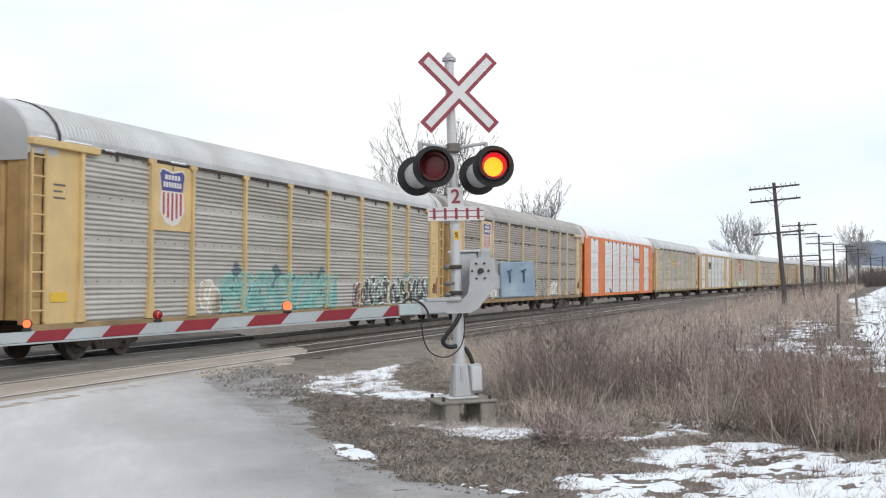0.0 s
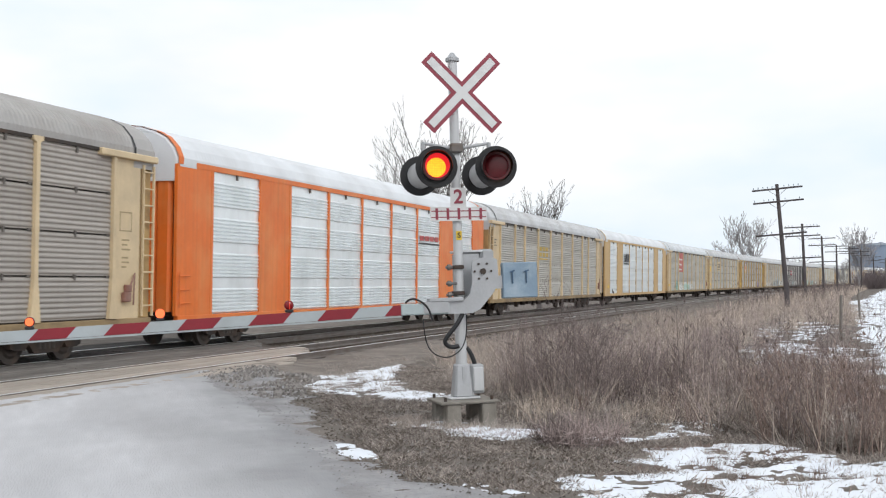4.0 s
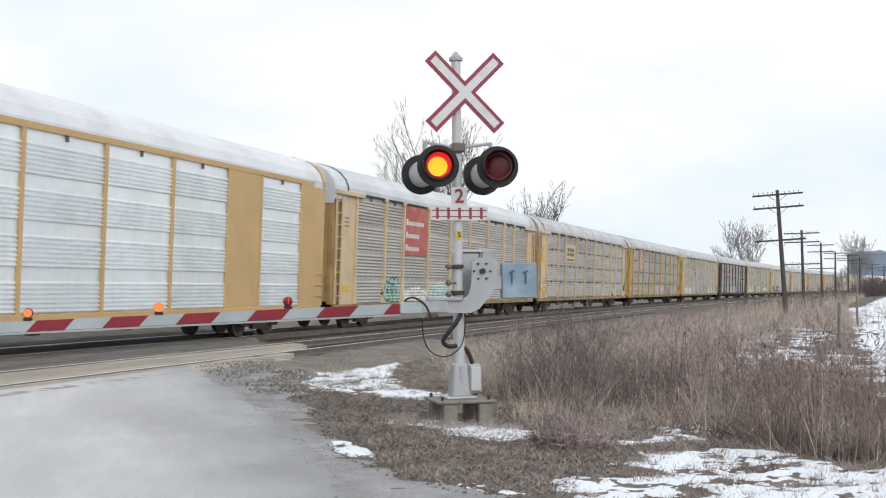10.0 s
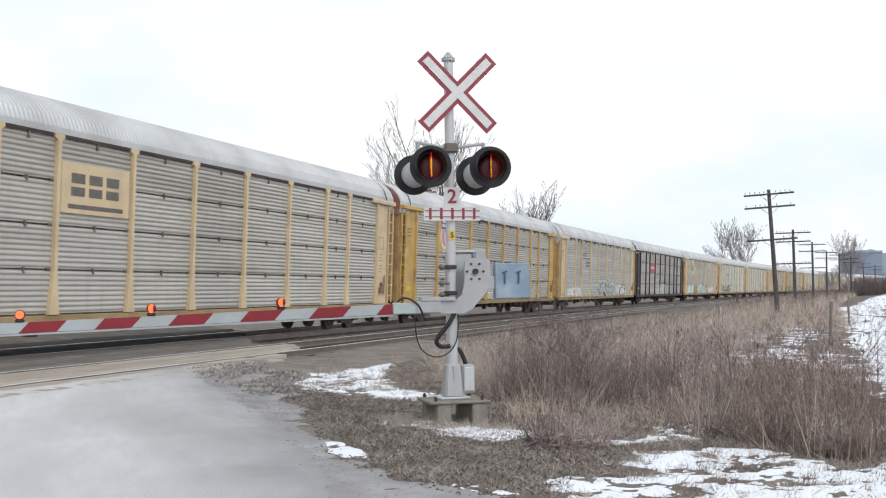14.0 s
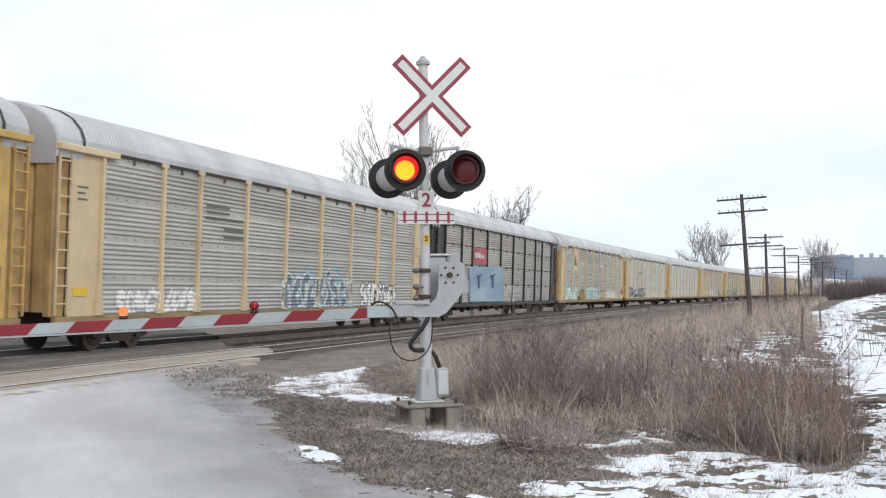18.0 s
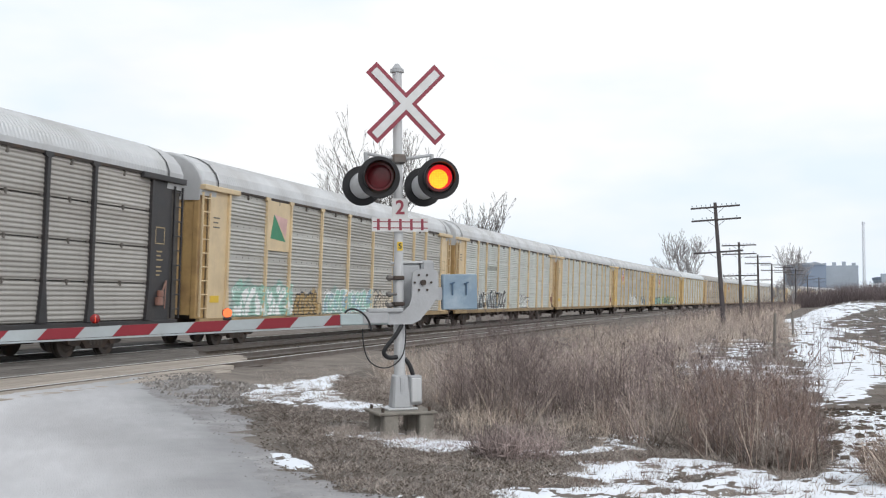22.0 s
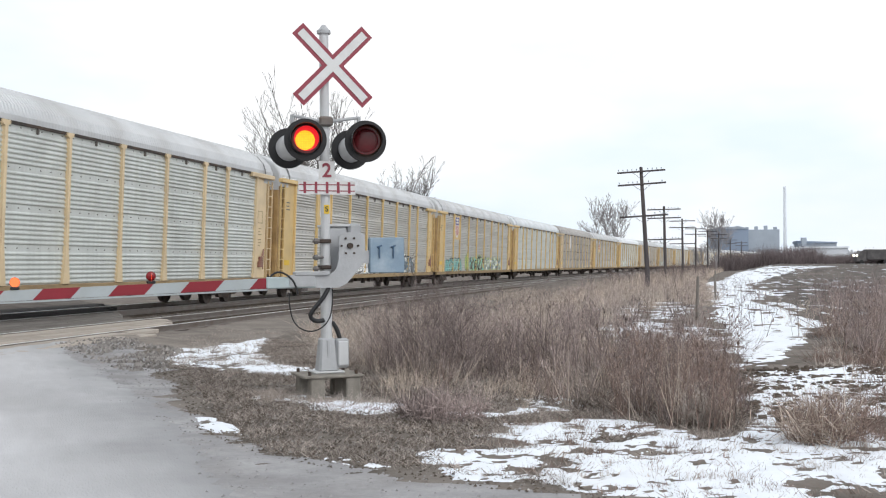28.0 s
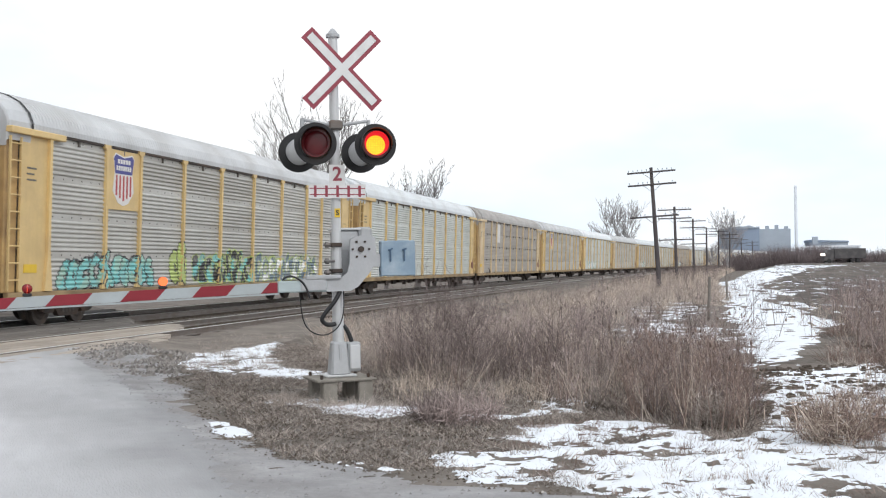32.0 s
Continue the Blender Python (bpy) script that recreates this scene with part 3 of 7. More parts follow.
def rutted(m):
    """Dark loose dirt along the road's edge and pale wheel tracks, both running with the road."""
    n, l = m.node_tree.nodes, m.node_tree.links
    b = n["Principled BSDF"]
    src = b.inputs["Base Color"].links[0].from_socket
    co, dot, nz, add = n.new("ShaderNodeTexCoord"), n.new("ShaderNodeVectorMath"), n.new("ShaderNodeTexNoise"), n.new("ShaderNodeMath")
    dot.operation = "DOT_PRODUCT"
    dot.inputs[1].default_value = (0.851, 0.526, 0)
    nz.inputs["Scale"].default_value, nz.inputs["Detail"].default_value = 0.9, 7
    l.new(co.outputs["Object"], dot.inputs[0])
    l.new(co.outputs["Object"], nz.inputs["Vector"])
    add.operation = "MULTIPLY_ADD"
    add.inputs[1].default_value = 1.5
    l.new(nz.outputs["Fac"], add.inputs[0])
    l.new(dot.outputs["Value"], add.inputs[2])
    ramp = n.new("ShaderNodeValToRGB")
    span = n.new("ShaderNodeMapRange")
    span.inputs["From Min"].default_value, span.inputs["From Max"].default_value = -6.0, 2.6
    l.new(add.outputs[0], span.inputs["Value"])
    l.new(span.outputs[0], ramp.inputs[0])
    stops = ((0.0, 0.95), (0.18, 1.12), (0.30, 0.92), (0.45, 1.02), (0.60, 1.14), (0.76, 1.06), (0.90, 0.86), (1.0, 0.58))
    for i, (p, v) in enumerate(stops):
        e = ramp.color_ramp.elements[i] if i < 2 else ramp.color_ramp.elements.new(p)
        e.position, e.color = p, (v / 1.2, v / 1.2, v / 1.2, 1)
    mul = n.new("ShaderNodeVectorMath")
    mul.operation = "MULTIPLY"
    scale = n.new("ShaderNodeVectorMath")
    scale.operation = "SCALE"
    scale.inputs["Scale"].default_value = 1.2
    l.new(ramp.outputs[0], mul.inputs[0])
    l.new(src, mul.inputs[1])
    l.new(mul.outputs[0], scale.inputs[0])
    l.new(scale.outputs[0], b.inputs["Base Color"])


rutted(M["road"])


def inside(poly, x, y):
    """Signed distance to a closed outline, positive inside."""
    best, odd, n = 1e9, False, len(poly)
    for i in range(n):
        (ax, ay), (bx, by) = poly[i], poly[(i + 1) % n]
        if (ay > y) != (by > y) and x < (bx - ax) * (y - ay) / (by - ay) + ax:
            odd = not odd
        dx, dy = bx - ax, by - ay
        s = min(1, max(0, ((x - ax) * dx + (y - ay) * dy) / (dx * dx + dy * dy)))
        best = min(best, math.hypot(x - ax - s * dx, y - ay - s * dy))
    return best if odd else -best


def fbm(x, y, s, seed=0.0):
    return noise.noise(Vector((x * s, y * s, seed))) + 0.5 * noise.noise(Vector((x * s * 2.3, y * s * 2.3, seed + 7))) + 0.25 * noise.noise(Vector((x * s * 5.1, y * s * 5.1, seed + 13)))


# ---- ground ----
def axis_steps(near, far, fine):
    out, v, s = [0.0], 0.0, fine
    while v < far:
        if v > near:
            s *= 1.16
        v += s
        out.append(v)
    return out


def build_ground():
    xs = [-4 - v for v in axis_steps(14, 2500, 0.35)][::-1] + [-4 + v for v in axis_steps(12, 2500, 0.35)][1:]
    ys = [6 - v for v in axis_steps(4, 2500, 0.6)][::-1] + [6 + v for v in axis_steps(30, 3500, 0.4)][1:]
    verts = [(x, y, land(x, y)) for y in ys for x in xs]
    w = len(xs)
    faces = [(j * w + i, j * w + i + 1, (j + 1) * w + i + 1, (j + 1) * w + i) for j in range(len(ys) - 1) for i in range(w - 1)]
    me = raw_mesh("ground", verts, faces, M["soil"])
    me.polygons.foreach_set("use_smooth", [True] * len(faces))
    tagged(new("ground", me), "brown winter soil with matted dead grass", "ground", kind="structure")


def sheet(name, poly, material, lift, step, rough, seed, label, category, kind, thick=0.0, streak=None):
    """A thin irregular sheet that lies on the land inside an outline."""
    x0, x1, y0, y1 = min(p[0] for p in poly) - 0.5, max(p[0] for p in poly) + 0.5, min(p[1] for p in poly) - 0.5, max(p[1] for p in poly) + 0.5
    nx, ny = int((x1 - x0) / step) + 1, int((y1 - y0) / step) + 1
    verts, faces, index = [], [], {}

    def depth(i, j):
        x, y = x0 + i * step, y0 + j * step
        d = inside(poly, x, y)
        if d < -1.2:
            return -1
        d = min(d, 0.6) + rough * fbm(x, y, 1.3, seed)
        if streak:
            d = min(d, streak(x, y))
        return d

    field = [[depth(i, j) for i in range(nx)] for j in range(ny)]

    def vert(i, j):
        if (i, j) not in index:
            x, y = x0 + i * step, y0 + j * step
            if step < 0.3:
                x, y = x + 0.3 * step * noise.noise(Vector((i * 1.7, j * 1.3, seed))), y + 0.3 * step * noise.noise(Vector((i * 1.3, j * 1.9, seed + 3)))
            d = field[j][i]
            z = land(x, y) + (lift + thick * smooth(0, 0.35, d) + 0.3 * thick * fbm(x, y, 4.0, seed) if d > 0 else -0.02)
            index[(i, j)] = len(verts)
            verts.append((x, y, z))
        return index[(i, j)]

    for j in range(ny - 1):
        for i in range(nx - 1):
            if max(field[j][i], field[j][i + 1], field[j + 1][i], field[j + 1][i + 1]) > 0:
                faces.append((vert(i, j), vert(i + 1, j), vert(i + 1, j + 1), vert(i, j + 1)))
    me = raw_mesh(name, verts, faces, material)
    me.polygons.foreach_set("use_smooth", [True] * len(faces))
    return tagged(new(name, me), label, category, kind=kind)


ROAD = ((-11.9, 22.3), (-10.3, 18.9), (-8.4, 16.7), (-6.9, 14.4), (-5.7, 12.7), (-4.7, 11.0), (-4.0, 9.7), (-3.4, 8.6), (-2.9, 7.8), (2.2, -0.5), (14.0, -19.0), (4.0, -19.0), (-8.0, 1.0), (-11.9, 7.5))
SHOULDER = ((-11.7, 24.2), (-9.6, 20.4), (-8.0, 17.6), (-6.1, 13.9), (-4.7, 11.3), (-3.9, 10.2), (-3.0, 9.35), (-2.0, 8.85), (-0.6, 8.3), (1.6, 6.0), (6.0, -2.0), (1.0, -1.0), (-3.8, 7.0), (-5.6, 9.6), (-10.0, 16.4), (-12.4, 20.5))

FIELD = ((3.2, 19.5), (3.4, 28.0), (4.6, 40.0), (12.0, 150.0), (16.0, 257.0), (150.0, 257.0), (110.0, 120.0), (60.0, 40.0), (30.0, 16.0), (8.0, 17.0))
ROAD_EDGE = ((-8.8, 17.4), (-6.6, 13.9), (-4.6, 10.7), (-3.3, 8.5), (-1.8, 6.2), (-2.6, 6.0), (-4.0, 8.4), (-5.3, 10.7), (-7.3, 13.7), (-9.5, 16.8))


def crumble(x, y, level):
    """Ragged melt pattern: broad bays, small holes and fine crumbs."""
    def n(k, e, s):
        return noise.noise(Vector((x * k, y * e, s)))
    return 0.26 * n(1.1, 0.8, 31.0) + 0.30 * n(3.1, 2.4, 17.0) + 0.26 * n(8, 6.5, 5.0) + 0.20 * n(19, 16, 2.0) + level


def build_roads():
    sheet("road", ROAD, M["road"], 0.016, 0.11, 0.12, 5, "pale grey worn gravel road with faint wheel tracks", "road", "structure", 0.02,
          lambda x, y: crumble(x, y, 0.5) + 1.2 * max(0.0, 1.5 - 0.851 * x - 0.526 * y))
    sheet("field", FIELD, M["field"], 0.012, 0.9, 0.5, 91, "dark winter field with old furrows", "field", "structure", 0.01)
    sheet("gravel_shoulder", SHOULDER, M["shoulder"], 0.006, 0.09, 0.35, 9, "grey crushed stone at the edge of the road", "road", "structure", 0.012, lambda x, y: crumble(x, y, 0.32))
    sheet("dirt_apron", APRON, M["apron"], 0.035, 0.12, 0.5, 15, "trodden brown dirt beside the near rail", "dirt", "structure", 0.02, lambda x, y: crumble(x, y, 0.3))


SNOW = (
    (((-10.1, 23.1), (-10.9, 25.6), (-10.6, 28.2), (-9.2, 27.2), (-8.6, 24.6), (-7.6, 21.4), (-6.9, 19.4), (-6.2, 18.1), (-5.2, 17.4), (-5.3, 16.6), (-6.2, 16.9), (-7.2, 17.6), (-8.3, 18.6)), 0.07, 0.35),
    (((-4.75, 13.5), (-4.3, 13.8), (-3.6, 13.55), (-2.9, 13.4), (-2.85, 12.95), (-3.1, 12.4), (-3.6, 12.55), (-4.0, 12.95), (-4.4, 13.0)), 0.04, 0.35),
    (((-4.97, 11.7), (-4.74, 11.75), (-4.15, 11.15), (-3.98, 10.64), (-4.3, 10.76), (-4.7, 11.28)), 0.04, 0.12),
    (((-1.95, 9.8), (-1.5, 10.3), (-1.5, 11.8), (-1.25, 12.3), (-0.85, 12.55), (-0.3, 12.3), (0.1, 11.9), (0.4, 11.0), (0.7, 11.2), (0.95, 12.2), (1.1, 15.2), (1.6, 17.6), (2.1, 17.0), (1.9, 12.3), (2.3, 10.4), (4.5, 9.4), (4.5, 7.5), (1.5, 7.6), (-0.4, 8.3), (-0.9, 9.0), (-1.5, 8.95)), 0.045, 0.4),
    (((1.2, 19.2), (1.2, 23.0), (1.6, 30.0), (2.0, 38.0), (3.6, 37.0), (3.6, 30.0), (3.3, 27.0), (2.5, 23.5), (1.8, 19.6)), 0.14, 0.4),
    (((-2.2, 42.0), (-0.6, 50.0), (0.9, 50.0), (1.0, 41.0), (0.2, 34.0), (-0.8, 35.0)), 0.2, 1.0),
    (((-3.1, 25.6), (-1.8, 24.6), (-0.4, 24.4), (0.9, 22.6), (1.4, 27.4), (1.3, 30.5), (0.3, 33.0), (-0.8, 33.0), (-2.0, 29.0)), 0.12, 0.5),
    (((-2.9, 9.3), (-2.7, 9.5), (-2.1, 9.15), (-2.3, 9.05)), 0.05, 0.06),
    (((-2.5, 12.4), (-2.3, 13.0), (-1.8, 12.9), (-1.2, 13.7), (-1.1, 13.4), (-1.6, 12.6), (-2.0, 12.1), (-2.3, 11.8)), 0.04, 0.3),
    (((-1.9, 14.2), (-1.2, 14.6), (-0.9, 13.6), (-1.4, 13.7)), 0.05, 0.3),
)
SNOW_FAR = ((1.7, 33.0), (2.4, 53.0), (3.4, 96.0), (5.6, 112.0), (11.2, 178.0), (17.7, 207.0), (30.0, 206.0), (20.0, 176.0), (10.5, 122.0), (6.1, 91.0), (4.3, 53.0), (3.7, 36.0))
FURROWS = ((3.4, 34.0), (5.5, 60.0), (12.0, 150.0), (16.0, 257.0), (120.0, 257.0), (60.0, 90.0), (24.0, 34.0), (10.0, 26.0), (5.0, 26.0))
NEAR_FURROWS = ((3.2, 29.0), (4.2, 52.0), (6.0, 90.0), (12.0, 118.0), (38.0, 118.0), (22.0, 60.0), (10.0, 27.0))
ROUGH = ((0.9, 13.2), (1.1, 16.0), (1.4, 18.6), (3.0, 19.6), (6.0, 19.0), (6.0, 13.5), (3.0, 13.4), (1.6, 12.4))


APRON = ((-11.7, 23.5), (-11.9, 28.0), (-12.0, 37.0), (-11.0, 37.0), (-9.8, 32.0), (-9.0, 28.0), (-8.7, 24.0), (-9.6, 22.0), (-10.4, 21.8))


def build_snow():
    for i, (poly, step, rough) in enumerate(SNOW):
        sheet("snow_patch", poly, M["snow"], 0.008, step, rough, 20 + 5 * i, "patch of melting white snow on dead grass", "snow", "stuff", 0.022,
              lambda x, y, i=i: crumble(x, y, {0: 0.10, 3: 0.085, 5: -0.04, 6: -0.02, 8: 0.02, 9: -0.05}.get(i, 0.11)))
    sheet("snow_track", SNOW_FAR, M["snow"], 0.02, 0.2, 0.8, 61, "strip of snow along the field edge", "snow", "stuff", 0.06,
          lambda x, y: 0.35 * noise.noise(Vector((x * 0.9, y * 0.16, 8.0))) + 0.3 * noise.noise(Vector((x * 2.6, y * 0.7, 4.0))) + 0.22 * noise.noise(Vector((x * 6, y * 1.8, 4.0))) + 0.06)
    sheet("snow_streaks", FURROWS, M["snow"], 0.02, 0.6, 0.3, 71, "thin snow left in the furrows of a field", "snow", "stuff", 0.04,
          lambda x, y: 0.25 * noise.noise(Vector((x * 0.55, y * 0.09, 3.0))) + 0.3 * noise.noise(Vector((x * 1.7, y * 0.3, 9.0))) - 0.12)
    sheet("snow_streaks", NEAR_FURROWS, M["snow"], 0.02, 0.28, 0.3, 75, "thin snow left in the furrows of a field", "snow", "stuff", 0.04,
          lambda x, y: 0.36 * noise.noise(Vector(((x + 0.03 * y) * 1.1, y * 0.10, 3.0))) + 0.30 * noise.noise(Vector((x * 2.4, y * 0.35, 9.0))) + 0.15 * noise.noise(Vector((x * 5, y * 1.2, 9.0))) - 0.10 - 0.006 * max(0.0, x - 0.06 * y - 3))
    sheet("snow_streaks", ROUGH, M["snow"], 0.012, 0.06, 0.3, 81, "thin snow between dark clods of turned soil", "snow", "stuff", 0.03,
          lambda x, y: 0.4 * noise.noise(Vector((x * 1.2 + y * 1.6, (y - x) * 3.4, 5.0))) + 0.22 * noise.noise(Vector((x * 6, y * 6, 2.0))) + 0.06)


def build_clods():
    v, f = [], []
    while len(v) < 8 * 4200:
        x, y = random.uniform(0.9, 9.0), random.uniform(12.2, 24.0)
        if inside(ROUGH, x, y) < -0.2 and not (x > 3.5 and random.random() < 0.5):
            continue
        if fbm(x + y * 1.3, (y - x) * 2, 0.7, 5) < -0.1:
            continue
        r, z, b = random.uniform(0.015, 0.055), land(x, y), len(v)
        for k in range(8):
            s = (1, -1)[k & 1], (1, -1)[k >> 1 & 1], (1, -0.4)[k >> 2]
            g = 0.62 if k < 4 else 1.0
            v.append((x + s[0] * r * g * random.uniform(0.6, 1.4), y + s[1] * r * g * random.uniform(0.6, 1.4), z + s[2] * r * random.uniform(0.5, 0.9)))
        f += [(b, b + 1, b + 3, b + 2), (b, b + 4, b + 5, b + 1), (b + 1, b + 5, b + 7, b + 3), (b + 3, b + 7, b + 6, b + 2), (b + 2, b + 6, b + 4, b)]
    tagged(new("soil_clods", raw_mesh("soil_clods", v, f, M["clod"])), "dark clods of turned winter soil", "soil", kind="stuff")


build_ground()
build_clods()
build_roads()
build_snow()


# ---- railway ----
RAIL = ((-0.07, -0.17), (0.07, -0.17), (0.07, -0.15), (0.012, -0.13), (0.012, -0.045), (0.036, -0.035), (0.036, -0.004), (0.028, 0.0), (-0.028, 0.0), (-0.036, -0.004), (-0.036, -0.035), (-0.012, -0.045), (-0.012, -0.13), (-0.07, -0.15))


def along(y0, y1):
    out, y = [], y0
    while y < y1:
        out.append(y)
        y += 3.0 if -10 < y < 120 else 12.0
    return out + [y1]


def swept(profile, us, y0, y1, cap=True):
    """A profile (u, z) swept along the track."""
    verts, faces, n = [], [], len(profile)
    for k, y in enumerate(along(y0, y1)):
        m = on_track(y)
        verts += [tuple(m @ Vector((us + p[0], 0, p[1]))) for p in profile]
        if k:
            a, b = (k - 1) * n, k * n
            faces += [(a + i, a + (i + 1) % n, b + (i + 1) % n, b + i) for i in range(n)]
    return verts, faces


def build_railway():
    bed = ((-3.4, -0.75), (-2.3, -0.2), (6.3, -0.2), (7.9, -0.62))
    v, f = swept(bed, 0, -260, 760)
    tagged(new("ballast_bed", raw_mesh("ballast_bed", v, f, M["ballast"])), "dark oily crushed stone bed under two tracks", "ballast", kind="structure")
    for us in (0.0, SPACING):
        for side in (-0.755, 0.755):
            v, f = swept(RAIL, us + side, -260, 760)
            me = raw_mesh("rail", v, f, M["rail"])
            me.materials.append(M["rail_top"])
            for p in me.polygons:
                if p.index % len(RAIL) in (6, 7, 8):
                    p.material_index = 1
            tagged(new("rail", me), "worn steel rail with a bright running surface", "rail", "rails of the two tracks", "structure")
    tie_me = mesh_of("sleeper", boxed(-1.3, 1.3, -0.115, 0.115, -0.33, -0.165, bevel=0.015), M["tie"])
    for us in (0.0, SPACING):
        row = empty("sleepers", "dark timber sleepers set in the ballast", "sleeper", "sleepers of the two tracks", "structure")
        for i in range(96):
            y = 24.0 + us * 1.55 + i * 0.56
            ob = part("sleeper", tie_me, None, row)
            ob.matrix_world = on_track(y, us) @ pose(random.uniform(-0.03, 0.03), 0, 0, 0, 0, random.uniform(-1, 1))
    # rough stones along the near edge of the bed
    v, f = [], []
    for i in range(5200):
        y = random.uniform(8, 90) ** 1.0
        u = random.uniform(-1.9, 7.2)
        if 3.0 < y < 23.5 + 1.55 * (6.3 - u):
            continue
        c = on_track(y, u, -0.19 - 0.25 * smooth(6.2, 7.4, u)).translation
        r = random.uniform(0.025, 0.055)
        b = len(v)
        for dx, dy, dz in ((1, 0.2, 0), (-0.4, 0.9, 0), (-0.6, -0.9, 0), (0.1, 0, 1.0)):
            v.append((c.x + r * dx * random.uniform(0.7, 1.3), c.y + r * dy * random.uniform(0.7, 1.3), c.z + r * dz))
        f += [(b, b + 1, b + 3), (b + 1, b + 2, b + 3), (b + 2, b, b + 3)]
    tagged(new("ballast_stones", raw_mesh("ballast_stones", v, f, M["stones"])), "loose dark crushed stone on the track bed", "stones", kind="stuff")


def build_crossing():
    deck = empty("crossing_deck", "worn pale timber crossing planks between the rails", "level crossing", kind="structure")
    rows = [(-2.0, -0.84), (-0.66, 0.66), (0.84, 1.9), (1.92, 3.0), (3.19, 4.51), (4.69, 5.65)]
    for u0, u1 in rows:
        n = max(1, round((u1 - u0) / 0.3))
        for i in range(n):
            a, b = u0 + (u1 - u0) * i / n + 0.006, u0 + (u1 - u0) * (i + 1) / n - 0.006
            far, y = crossing_end((a + b) / 2) + random.uniform(-0.5, 0.35) + (1.4 if u0 > 3 and b < 4.6 else 0.0), -1.0
            while y < far - 0.5:
                l = min(random.uniform(3.6, 5.2), far - y)
                bm = bmesh.new()
                box(bm, a, b, -l / 2 + 0.008, l / 2 - 0.008, -0.12, -0.012 + random.uniform(-0.006, 0.006), bevel=0.012)
                ob = part("plank", bm, M["timber"] if u0 > 3 else (M["deck_dirt"] if u0 > 0.8 else M["asphalt"]), deck)
                ob.matrix_world = on_track(y + l / 2)
                y += l


# ---- plants ----
def ribbons(name, base, tip, width, bend, material, segs=2, label="", category="", spread=0.0):
    """Many thin tapering blades, each from base to tip with a sideways bend."""
    n = len(base)
    d = tip - base
    side = np.cross(d, np.random.normal(size=(n, 3)) + np.array([0, 0, 0.01]))
    side /= np.linalg.norm(side, axis=1, keepdims=True) + 1e-9
    bow = np.cross(d, side)
    bow /= np.linalg.norm(bow, axis=1, keepdims=True) + 1e-9
    pts = []
    for k in range(segs + 1):
        s = k / segs
        c = base + d * s + bow * (bend * s * s)[:, None]
        w = (width * (1 - 0.8 * s))[:, None] / 2
        pts += [c - side * w, c + side * w]
    v = np.stack(pts, 1).reshape(-1, 3)
    m = 2 * (segs + 1)
    o = (np.arange(n) * m)[:, None]
    f = np.concatenate([np.stack([o + 2 * k, o + 2 * k + 1, o + 2 * k + 3, o + 2 * k + 2], -1).reshape(-1, 4) for k in range(segs)])
    me = bpy.data.meshes.new(name)
    me.vertices.add(len(v))
    me.vertices.foreach_set("co", v.astype(np.float32).ravel())
    me.loops.add(f.size)
    me.loops.foreach_set("vertex_index", f.astype(np.int32).ravel())
    me.polygons.add(len(f))
    me.polygons.foreach_set("loop_start", np.arange(0, f.size, 4, dtype=np.int32))
    me.materials.append(material)
    me.update(calc_edges=True)
    return tagged(new(name, me), label, category, kind="stuff")


def scatter(poly, count, keep=None):
    x0, x1, y0, y1 = min(p[0] for p in poly), max(p[0] for p in poly), min(p[1] for p in poly), max(p[1] for p in poly)
    out = []
    while len(out) < count:
        x, y = random.uniform(x0, x1), random.uniform(y0, y1)
        if inside(poly, x, y) > 0 and (keep is None or keep(x, y)):
            out.append((x, y, land(x, y)))
    return np.array(out)


def stems(name, poly, count, tall, lean, width, material, label, branches=0, keep=None, category="weeds"):
    p = scatter(poly, count, keep)
    h = tall * np.random.uniform(0.4, 1.2, count)
    if tall > 0.3:
        h *= 0.8 + 0.65 * np.array([noise.noise(Vector((q[0] * 0.7, q[1] * 0.5, 4))) for q in p])
    d = np.random.normal(0, lean, (count, 3))
    d[:, 2] = 1
    tip = p + d * h[:, None]
    bases, tips, ws = [p], [tip], [np.full(count, width) * np.random.uniform(0.6, 1.3, count)]
    for b in range(branches):
        s = np.random.uniform(0.35, 0.95, count)[:, None]
        q = p + (tip - p) * s
        out = np.random.normal(0, 0.55, (count, 3))
        out[:, 2] = np.random.uniform(0.5, 1.0, count)
        bases.append(q)
        tips.append(q + out * (h * np.random.uniform(0.12, 0.3, count))[:, None])
        ws.append(np.full(count, width * 0.6))
    base, tip, w = np.concatenate(bases), np.concatenate(tips), np.concatenate(ws)
    return ribbons(name, base, tip, w, np.random.normal(0, 0.08, len(base)) * np.linalg.norm(tip - base, axis=1), material, 2, label, category)


